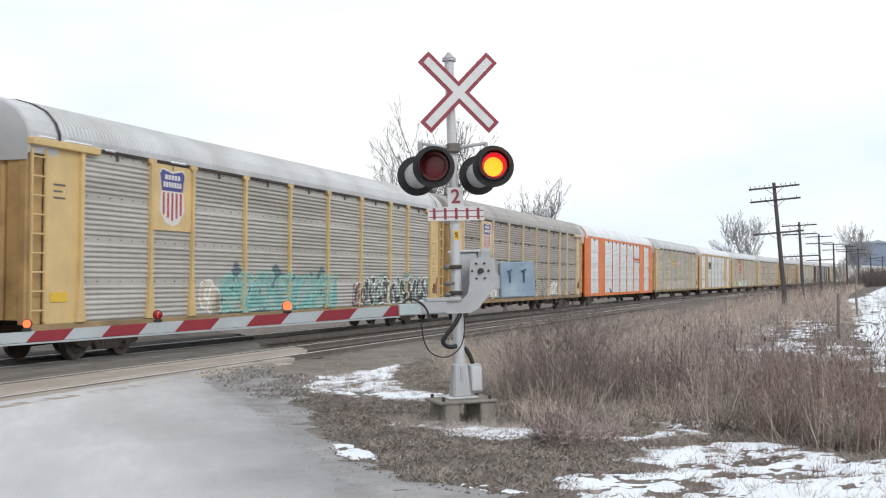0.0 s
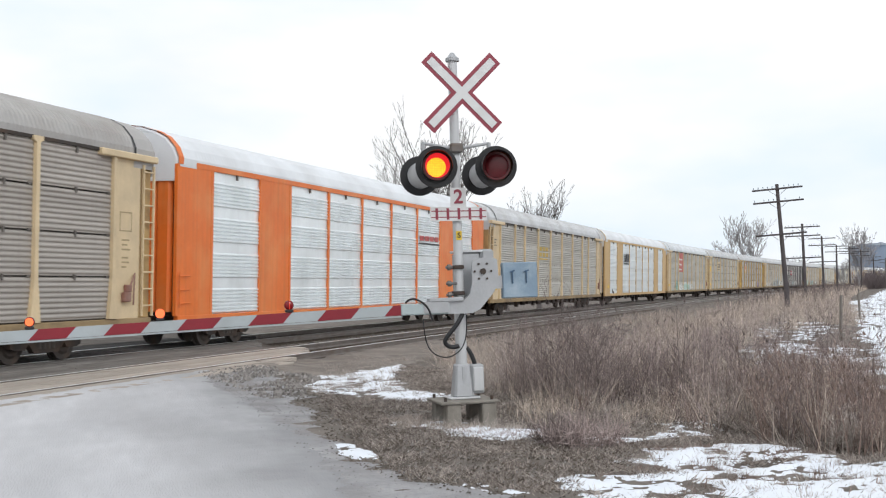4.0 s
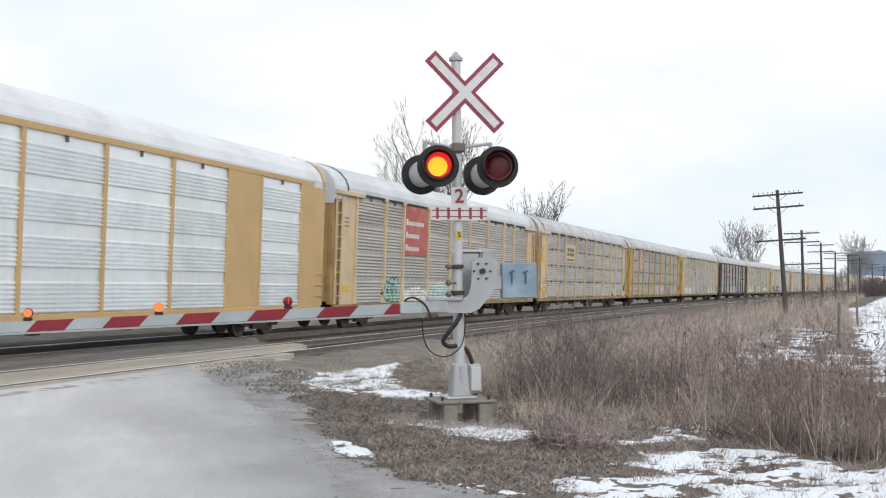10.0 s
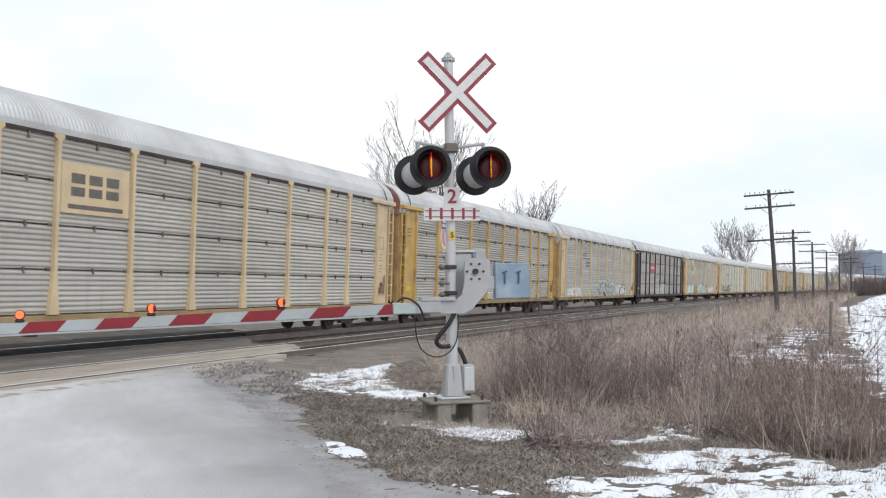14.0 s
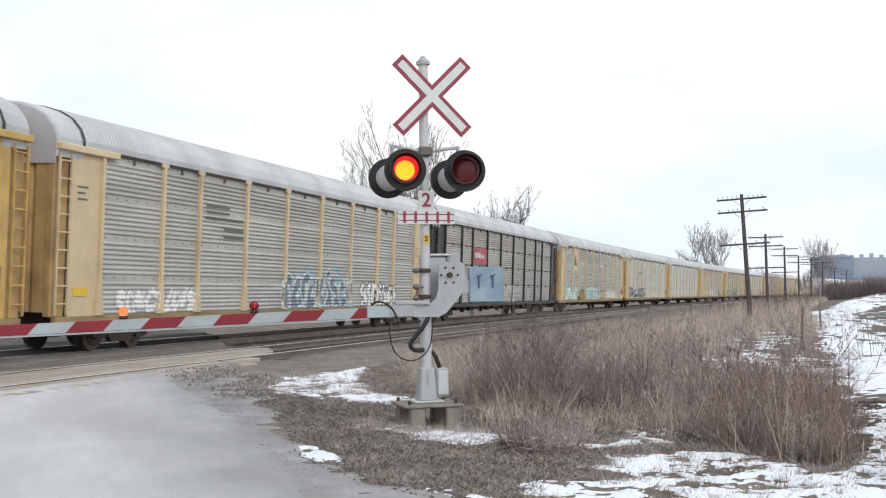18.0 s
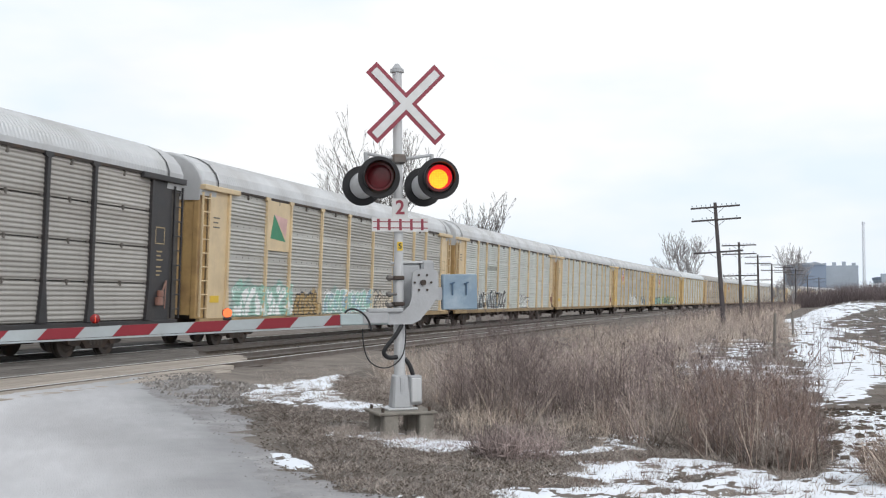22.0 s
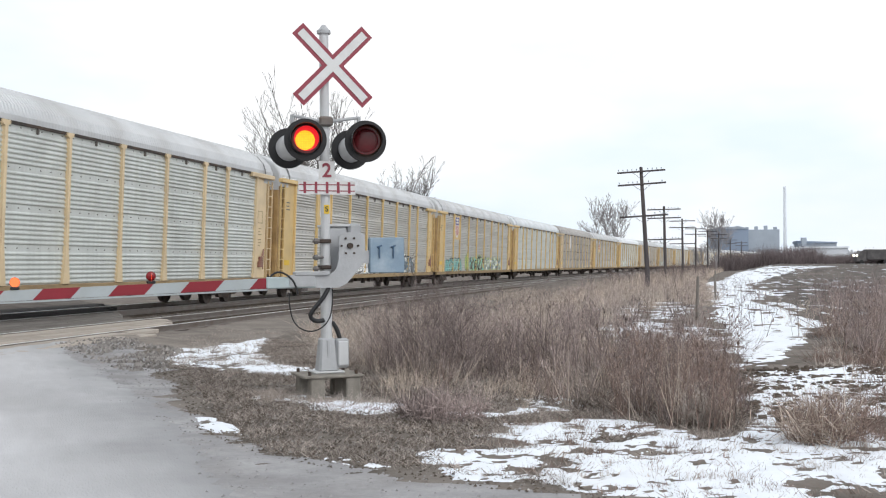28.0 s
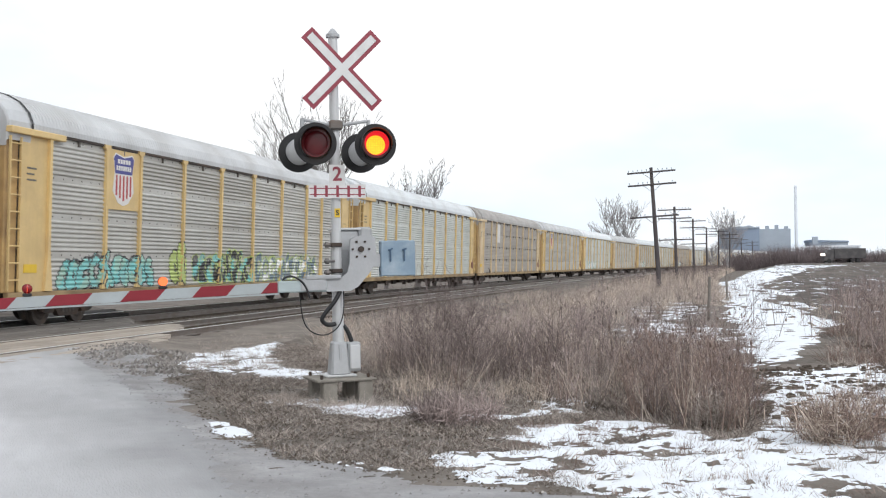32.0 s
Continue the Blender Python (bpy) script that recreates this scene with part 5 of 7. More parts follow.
def tube(v, f, a, b, ra, rb, n=5):
    d = (b - a).normalized()
    s = d.orthogonal().normalized()
    t = d.cross(s)
    k = len(v)
    for c, r in ((a, ra), (b, rb)):
        v += [tuple(c + (s * math.cos(2 * math.pi * i / n) + t * math.sin(2 * math.pi * i / n)) * r) for i in range(n)]
    f += [(k + i, k + (i + 1) % n, k + n + (i + 1) % n, k + n + i) for i in range(n)]


def build_tree(x, y, tall, spread, seed, upright=0.5, thin=0.02, material="bark", stems=5):
    """A bare tree: several limbs fan out from a short trunk and fork through five orders down to fine twigs."""
    rng = random.Random(seed)
    tree = empty("bare_tree", "leafless grey-brown tree with many fine twigs", "tree", "bare trees along the line")
    tv, tf, cv, cf = [], [], [], []

    def grow(p, d, length, r, depth):
        steps = max(2, 5 - depth)
        for s in range(steps):
            q = p + d * (length / steps)
            r2 = max(thin * 0.8, r * 0.86)
            tube(cv, cf, p, q, r, r2, 4 if depth < 3 else 3)
            p, r = q, r2
            d = (d + Vector((rng.gauss(0, 0.09), rng.gauss(0, 0.09), rng.gauss(0.05 * upright, 0.04)))).normalized()
            if depth < 3 and (s or depth):
                for b in range(2 if depth == 1 and s % 2 else 1):
                    side = d.orthogonal().normalized()
                    side.rotate(Matrix.Rotation(rng.uniform(0, 6.28), 3, d))
                    a = rng.uniform(0.4, 0.8)
                    e = (d * math.cos(a) + side * math.sin(a) + Vector((0, 0, 0.22 * upright))).normalized()
                    grow(p, e, length * rng.uniform(0.30, 0.46), max(thin, r * 0.55), depth + 1)
        if depth < 4:
            for b in range(2):
                e = (d + Vector((rng.gauss(0, 0.28), rng.gauss(0, 0.28), 0.1))).normalized()
                grow(p, e, length * rng.uniform(0.45, 0.62), max(thin, r * 0.8), depth + 1)

    tube(tv, tf, Vector((0, 0, -0.3)), Vector((0, 0, 1.4)), 0.24, 0.19, 8)
    for b in range(stems):
        a, out = 6.28 * (b + rng.uniform(-0.3, 0.3)) / stems, spread * rng.uniform(0.35, 1.1)
        grow(Vector((0, 0, 1.3)), Vector((math.cos(a) * out, math.sin(a) * out, 1)).normalized(), rng.uniform(3.6, 4.8), 0.11, 0)
    k = tall / max(v[2] for v in cv)
    tv, cv = [[(a * k, b * k, c * k - 0.2) for a, b, c in q] for q in (tv, cv)]
    part("trunk", raw_mesh("trunk", tv, tf, M[material]), None, tree)
    part("crown", raw_mesh("crown", cv, cf, M[material]), None, tree, "open crown of bare branches and twigs")
    tree.matrix_world = pose(x, y, land(x, y), 0, 0, seed * 40)
    return tree


def build_trees():
    for x, y, tall, spread, seed, up, thin, key in ((-24.7, 78, 16.0, 0.26, 3, 1.2, 0.008, "bark"), (-25.9, 81, 13.4, 0.3, 5, 1.1, 0.008, "bark"),
                                                    (-23.9, 108, 12.8, 0.45, 13, 0.7, 0.012, "bark"), (-27.0, 108, 10.6, 0.45, 17, 0.7, 0.012, "bark"), (-21.4, 113, 7.4, 0.5, 19, 0.6, 0.012, "bark"),
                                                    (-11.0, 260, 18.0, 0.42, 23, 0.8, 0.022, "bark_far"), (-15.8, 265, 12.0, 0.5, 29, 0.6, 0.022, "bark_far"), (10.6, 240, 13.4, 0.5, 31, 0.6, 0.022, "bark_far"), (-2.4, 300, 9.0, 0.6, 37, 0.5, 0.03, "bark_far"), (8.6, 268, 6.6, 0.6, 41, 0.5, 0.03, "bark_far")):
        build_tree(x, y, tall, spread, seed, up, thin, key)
    # dark scrub that closes the field
    n = 42000
    p = np.zeros((n, 3))
    p[:, 0] = 12 + 150 * np.random.uniform(0, 1, n) ** 1.15
    p[:, 1] = 268 + np.random.uniform(-4, 16, n)
    p[:, 2] = [land(q[0], q[1]) - 0.15 for q in p]
    rise = 2.3 + 1.5 * np.array([fbm(q[0], q[1] * 0.4, 0.16, 5) for q in p]) + np.where((p[:, 0] > 12) & (p[:, 0] < 34), 1.6, 0.0)
    d = np.random.normal(0, 1.3, (n, 3))
    d[:, 2] = (rise * np.random.uniform(0.45, 1.1, n)).clip(0.5, 5.5)
    ribbons("scrub", p, p + d, np.full(n, 0.075), np.random.normal(0, 0.5, n), M["scrub"], 2, "dense dark leafless scrub at the end of the field", "scrub")


# ---- telegraph line ----
def build_pole(y, tall, lean, arms, u=14.1):
    pole = empty("telegraph_pole", "old dark wooden telegraph pole with crossarms", "telegraph pole", "telegraph line along the track")
    bm = bmesh.new()
    rod(bm, (0, 0, -0.5), (0, 0, tall), 0.17, 0.11, 10)
    part("pole", bm, M["pole_wood"], pole)
    for z in arms:
        arm = part("crossarm", boxed(-1.55, 1.55, -0.17, -0.06, z - 0.055, z + 0.055, bevel=0.01), M["pole_wood"], pole)
        for i in range(10):
            x = -1.45 + i * 0.29 + (0.14 if i > 4 else 0)
            if random.random() < 0.3 or abs(x) < 0.15:
                continue
            bm = bmesh.new()
            rod(bm, (x, -0.115, z + 0.05), (x, -0.115, z + 0.13), 0.012, seg=6)
            rod(bm, (x, -0.115, z + 0.12), (x, -0.115, z + 0.2), 0.038, 0.025, 8)
            part("insulator", bm, M["glass_blue"], arm, "small blue-grey glass insulator")
        for s in (-1, 1):
            part("brace", rodded(((s * 0.55, -0.05, z - 0.05), (0, -0.09, z - 0.5), 0.014), seg=5), M["pole_wood"], pole)
    x = track_x(y) + u
    pole.matrix_world = pose(x, y, land(x, y), 0, lean, -2)


def build_line():
    build_pole(76.5, 7.95, -3.2, (7.65, 6.83, 4.75), 14.45)
    for y, tall, lean, arms in ((110.5, 7.0, -1.0, (6.7, 5.9, 3.9)), (146, 7.2, -0.6, (6.9, 6.1, 4.1)), (176, 7.0, 0.5, (6.8, 6.0)), (208, 7.6, 0.0, (7.3, 6.5)), (238, 7.8, 0.4, (7.4, 6.6)), (272, 7.4, 0, (7.0, 6.2)), (305, 7.4, 0, (7.0, 6.2))):
        build_pole(y, tall, lean, arms)
    # leaning fence posts by the snow track
    for x, y, tall, tilt in ((0.98, 34.0, 1.25, 2), (2.3, 52.0, 1.1, -3), (3.1, 70.0, 1.2, -2)):
        post = empty("fence_post", "weathered grey wooden fence post", "fence post", "old fence posts")
        bm = bmesh.new()
        rod(bm, (0, 0, -0.3), (0, 0, tall), 0.045, 0.04, 8)
        part("post", bm, M["post_wood"], post)
        post.matrix_world = pose(x, y, land(x, y), 0, tilt, 0)


# ---- far buildings ----
def build_far():
    y = 560.0
    plant = empty("industrial_building", "large blue and pale grey industrial hall", "building")
    x0, x1, x2 = 0.040 * y, 0.0706 * y, 0.0958 * y
    part("blue_wall", boxed(x0, x1, y, y + 40, -1, 17.6), M["far_blue"], plant, "dark blue metal cladding")
    part("grey_wall", boxed(x1, x2, y + 1, y + 42, -1, 17.2), M["far_grey"], plant, "pale grey metal cladding")
    part("roof", prism([(x0 - 0.5, 17.6), (x1, 17.6), (x1 - 4, 18.8), (x0 + 6, 18.4)], "y", y - 0.5, y + 40), M["far_grey"], plant)
    for i in range(7):
        part("roof_vent", boxed(x0 + 3 + i * 4.3, x0 + 4.6 + i * 4.3, y + 4, y + 6, 17.2, 18.5 + (i % 3) * 0.3), M["far_grey"], plant)
    stack = empty("chimney_stack", "tall slim grey industrial chimney", "chimney")
    bm = bmesh.new()
    rod(bm, (0, 0, -1), (0, 0, 37.0), 0.8, 0.6, 14)
    part("shaft", bm, M["far_pale"], stack)
    part("rim", rodded(((0, 0, 36.2), (0, 0, 37.1), 0.72), seg=14), M["far_pale"], stack)
    stack.matrix_world = pose(0.099 * y + 0.6, y, 0)
    low = empty("low_shed", "low pale industrial shed beyond the field", "building")
    part("wall", boxed(0.1107 * y, 0.141 * y, y, y + 20, -1, 10.6), M["far_grey"], low)
    part("roof", prism([(0.1100 * y, 10.6), (0.1415 * y, 10.6), (0.1415 * y, 11.2), (0.1100 * y, 11.8)], "y", y - 0.5, y + 21), M["far_blue"], low)
    part("tank", boxed(0.1125 * y, 0.1165 * y, y - 4, y, -1, 13.2), M["far_grey"], low)
    pale = empty("long_shed", "long low white shed behind the scrub", "building")
    part("wall", boxed(37.0, 49.5, 330, 342, -0.5, 5.5), M["far_pale"], pale)
    part("roof", prism([(36.7, 5.5), (49.8, 5.5), (49.8, 5.9), (36.7, 5.9)], "y", 329.5, 343), M["snow"], pale)
    # snow-covered field beyond the scrub and a wood on the horizon, greyed by painted haze
    v = [(20, 300, 0.9), (400, 300, 0.9), (900, 545, 3.4), (10, 545, 3.4)]
    tagged(new("far_field", raw_mesh("far_field", v, [(0, 1, 2, 3)], M["snow"])), "snow covered field in the distance", "field", kind="structure")
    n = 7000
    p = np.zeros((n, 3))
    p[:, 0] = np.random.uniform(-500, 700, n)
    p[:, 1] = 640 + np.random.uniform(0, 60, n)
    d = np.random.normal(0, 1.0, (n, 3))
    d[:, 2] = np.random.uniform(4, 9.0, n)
    ribbons("far_wood", p, p + d, np.full(n, 2.6), np.random.normal(0, 0.6, n), M["far_wood"], 2, "line of distant bare woods tinted grey to imitate haze", "woods")


build_railway()
build_plants()
build_trees()
build_line()
build_far()


# ---- train ----
LONG, PITCH = 27.5, 28.6
POSTS = (1.75, 4.55, 6.5, 9.4, 12.3, 15.2, 18.1, 21.0, 22.95, 25.75)
EAVE, SILL, HALF = 4.74, 0.88, 1.52
END = LONG / 2
ROOF_LINE = ((1.53, 4.72), (1.53, 4.9), (1.42, 5.16), (1.18, 5.42), (0.85, 5.59), (0.45, 5.7), (0.0, 5.74))

# how much each coupling is stretched, from the first car on
SLACK = (0.45, 0.45, 0.45, 0.42, 0.45, 0.5, 0.36, 0.28, 0.08, 0.02, 0.0, 0.05, 0.14, 0.08, -0.15, -0.2)


def travel(t):
    """Where the front end of the first whole car is along the track."""
    s = t / 16 - 1
    return -181.80 - 197.441 * s + 2.786 * s * s - 0.427 * s ** 3 + 0.979 * s ** 4


def rib_profile(kind):
    """Depth and height of a ribbed side sheet from sill to eave: groups of ribs with plain bands, or even ribs with open seams."""
    z0, z1 = SILL + 0.015, EAVE - 0.03
    h = (z1 - z0) / 4
    out = []
    for s in range(4):
        a = z0 + s * h
        if kind == "seamed":
            out += [(-0.07, a), (-0.07, a + 0.026), (0.0, a + 0.03)]
            n, top, deep = 8, h - 0.06, 0.024
            a += 0.045
        else:
            n, top, deep = (7, h * 0.85, 0.034) if kind == "plain" else (7, h * 0.72, 0.044)
            out += [(0.0, a)]
        for i in range(n):
            p, q = a + top * i / n, top / n
            out += [(0.0, p + 0.08 * q), (deep, p + 0.38 * q), (deep, p + 0.60 * q), (0.0, p + 0.94 * q)]
    return out + [(0.0, z1)]


def ribbed(y0, y1, kind, x=HALF - 0.05, side=1):
    prof = rib_profile(kind)
    v = [(side * (x + d), y, z) for d, z in prof for y in (y0, y1)]
    f = [(2 * i, 2 * i + 1, 2 * i + 3, 2 * i + 2) for i in range(len(prof) - 1)]
    return v, f


def panel_mesh(y0, y1, kind, material):
    """One bay of side sheet with its rows of bolts, seam clips and the hanging clip under the eave."""
    v, f = ribbed(y0, y1, kind)
    plain, x = len(f), HALF - 0.05

    def stud(y, z, w, h, out):
        k = len(v)
        v.extend((x + o, y + a * w / 2, z + b * h / 2) for o in (-0.004, out) for a, b in ((-1, -1), (1, -1), (1, 1), (-1, 1)))
        f.extend(((k + 4, k + 5, k + 6, k + 7), (k, k + 1, k + 5, k + 4), (k + 1, k + 2, k + 6, k + 5), (k + 2, k + 3, k + 7, k + 6), (k + 3, k, k + 4, k + 7)))

    z0, z1 = SILL + 0.015, EAVE - 0.03
    h, n = (z1 - z0) / 4, max(2, round((y1 - y0) / 0.48))
    if kind == "plain":
        for s in range(4):
            for i in range(n):
                stud(y0 + (y1 - y0) * (i + 0.5) / n, z0 + (s + 0.93) * h, 0.028, 0.028, 0.012)
    elif kind == "seamed":
        for s in (1, 2, 3):
            stud((y0 + y1) / 2, z0 + s * h - 0.01, 0.05, 0.13, 0.05)
            for y in (y0 + 0.12, y1 - 0.12):
                stud(y, z0 + s * h + 0.015, 0.1, 0.05, 0.03)
    stud((y0 + y1) / 2, z1 - 0.07, 0.05, 0.16, 0.06)
    me = raw_mesh("side_panel", v, f, material)
    me.materials.append(M["clip"])
    me.polygons.foreach_set("material_index", [0 if i < plain else 1 for i in range(len(f))])
    return me


def post_shape(y, flare):
    w = 0.06
    if flare:
        return [(y - 0.17, SILL + 0.02), (y + 0.17, SILL + 0.02), (y + 0.15, SILL + 0.2), (y + w, SILL + 0.95), (y + w, EAVE - 0.12), (y + 0.16, EAVE - 0.06), (y + 0.16, EAVE + 0.02), (y - 0.16, EAVE + 0.02), (y - 0.16, EAVE - 0.06), (y - w, EAVE - 0.12), (y - w, SILL + 0.95), (y - 0.15, SILL + 0.2)]
    return [(y - w, SILL), (y + w, SILL), (y + w, EAVE), (y - w, EAVE)]


def roof_mesh(material, lifted=0.019, name="roof"):
    half = [(x, z) for x, z in ROOF_LINE]
    line = half + [(-x, z) for x, z in half[-2::-1]]
    ys, y = [-END + 0.9], -END + 0.9
    while y < END - 0.9:
        ys += [y + 0.05, y + 0.075, y + 0.125, y + 0.15]
        y += 0.15
    v, f, n = [], [], len(line)
    for k, yy in enumerate(ys):
        lift = lifted if k % 4 in (2, 3) else 0.0
        for x, z in line:
            g = lift * smooth(4.72, 5.1, z)
            v.append((x * (1 + g * 0.5), yy, z + g))
        if k:
            f += [((k - 1) * n + i, (k - 1) * n + i + 1, k * n + i + 1, k * n + i) for i in range(n - 1)]
    return raw_mesh(name, v, f, material)


def roof_cap(s):
    half = [(x, z) for x, z in ROOF_LINE]
    line = [(1.5, 4.45)] + half + [(-x, z) for x, z in half[-2::-1]] + [(-1.5, 4.45)]
    v, f, n = [], [], len(line)
    for k, (yy, sc) in enumerate(((END - 0.92, 1.0), (END - 0.12, 1.0), (END - 0.02, 0.985), (END, 0.95))):
        v += [(x * sc, s * yy, 4.4 + (z - 4.4) * (sc if k > 1 else 1)) for x, z in line]
        if k:
            f += [((k - 1) * n + i, (k - 1) * n + i + 1, k * n + i + 1, k * n + i) for i in range(n - 1)]
    return v, f


def gable_mesh(s, material):
    """The flat end under the roof's arch, with a stiffening rib down its middle."""
    line = [(1.5, 4.3)] + list(ROOF_LINE) + [(-x, z) for x, z in ROOF_LINE[-2::-1]] + [(-1.5, 4.3)]
    outline = [(x * 0.955, 4.4 + (z - 4.4) * 0.955) for x, z in line]
    bm = prism(outline, "y", *sorted((s * (END - 0.03), s * (END - 0.002))))
    box(bm, -0.06, 0.06, *sorted((s * (END - 0.01), s * (END + 0.03))), 4.42, 5.6)
    return mesh_of("gable", bm, material)


def roof_band(s, y0, y1, out):
    half = [(x, z) for x, z in ROOF_LINE]
    line = half + [(-x, z) for x, z in half[-2::-1]]
    n = len(line)
    v = [(x * (1 + out), s * y, z + out * 1.5) for y in (y0, y1) for x, z in line]
    return v, [(i, i + 1, n + i + 1, n + i) for i in range(n - 1)]


WHEEL = None


def build_truck(car, y):
    global WHEEL
    if WHEEL is None:
        bm = bmesh.new()
        rod(bm, (-0.07, 0, 0), (0.05, 0, 0), 0.42, seg=22)
        rod(bm, (-0.11, 0, 0), (-0.07, 0, 0), 0.45, seg=22)
        rod(bm, (0.05, 0, 0), (0.075, 0, 0), 0.30, 0.24, seg=16)
        rod(bm, (0.05, 0, 0), (0.11, 0, 0), 0.1, seg=12)
        wheel = mesh_of("wheel", bm, M["wheel"])
        shape = [(-1.22, 0.36), (-1.05, 0.30), (-0.72, 0.30), (-0.62, 0.42), (-0.42, 0.22), (0.42, 0.22), (0.62, 0.42), (0.72, 0.30), (1.05, 0.30), (1.22, 0.36), (1.2, 0.56), (0.75, 0.64), (0.4, 0.76), (-0.4, 0.76), (-0.75, 0.64), (-1.2, 0.56)]
        frame_me = mesh_of("side_frame", prism(shape, "x", -0.07, 0.07), M["under"])
        bm = bmesh.new()
        for dy in (-0.24, -0.08, 0.08, 0.24):
            rod(bm, (0, dy, 0.3), (0, dy, 0.58), 0.06, seg=10)
        spring = mesh_of("spring_nest", bm, M["wheel"])
        bm = bmesh.new()
        box(bm, -1.0, 1.0, -0.2, 0.2, 0.5, 0.8, 0.03)
        rod(bm, (-0.75, 0.9, 0.42), (0.75, 0.9, 0.42), 0.08, seg=10)
        rod(bm, (-0.75, -0.9, 0.42), (0.75, -0.9, 0.42), 0.08, seg=10)
        WHEEL = wheel, frame_me, spring, mesh_of("bolster", bm, M["under"])
    wheel, frame_me, spring, bolster = WHEEL
    truck = part("truck", bolster, None, car, "dark rusty cast steel truck")
    truck.location = (0, y, 0)
    for s in (-1, 1):
        side = part("side_frame", frame_me, None, truck)
        side.location = (s * 1.02, 0, 0)
        nest = part("spring_nest", spring, None, truck)
        nest.location = (s * 1.06, 0, 0)
        for dy in (-0.9, 0.9):
            w = part("wheel", wheel, None, truck)
            w.location = (s * 0.80, dy, 0.42)
            w.rotation_euler = (0, 0, 0 if s > 0 else math.pi)


def ladder_mesh(y0, y1, x):
    bm = bmesh.new()
    box(bm, x, x + 0.05, y0, y0 + 0.045, SILL + 0.05, EAVE - 0.2)
    box(bm, x, x + 0.05, y1 - 0.045, y1, SILL + 0.05, EAVE - 0.2)
    for i in range(9):
        z = SILL + 0.3 + i * 0.4
        rod(bm, (x + 0.03, y0, z), (x + 0.03, y1, z), 0.02, seg=6)
    return bm


SHARED = {}


def shared(key, make):
    if key not in SHARED:
        SHARED[key] = make()
    return SHARED[key]


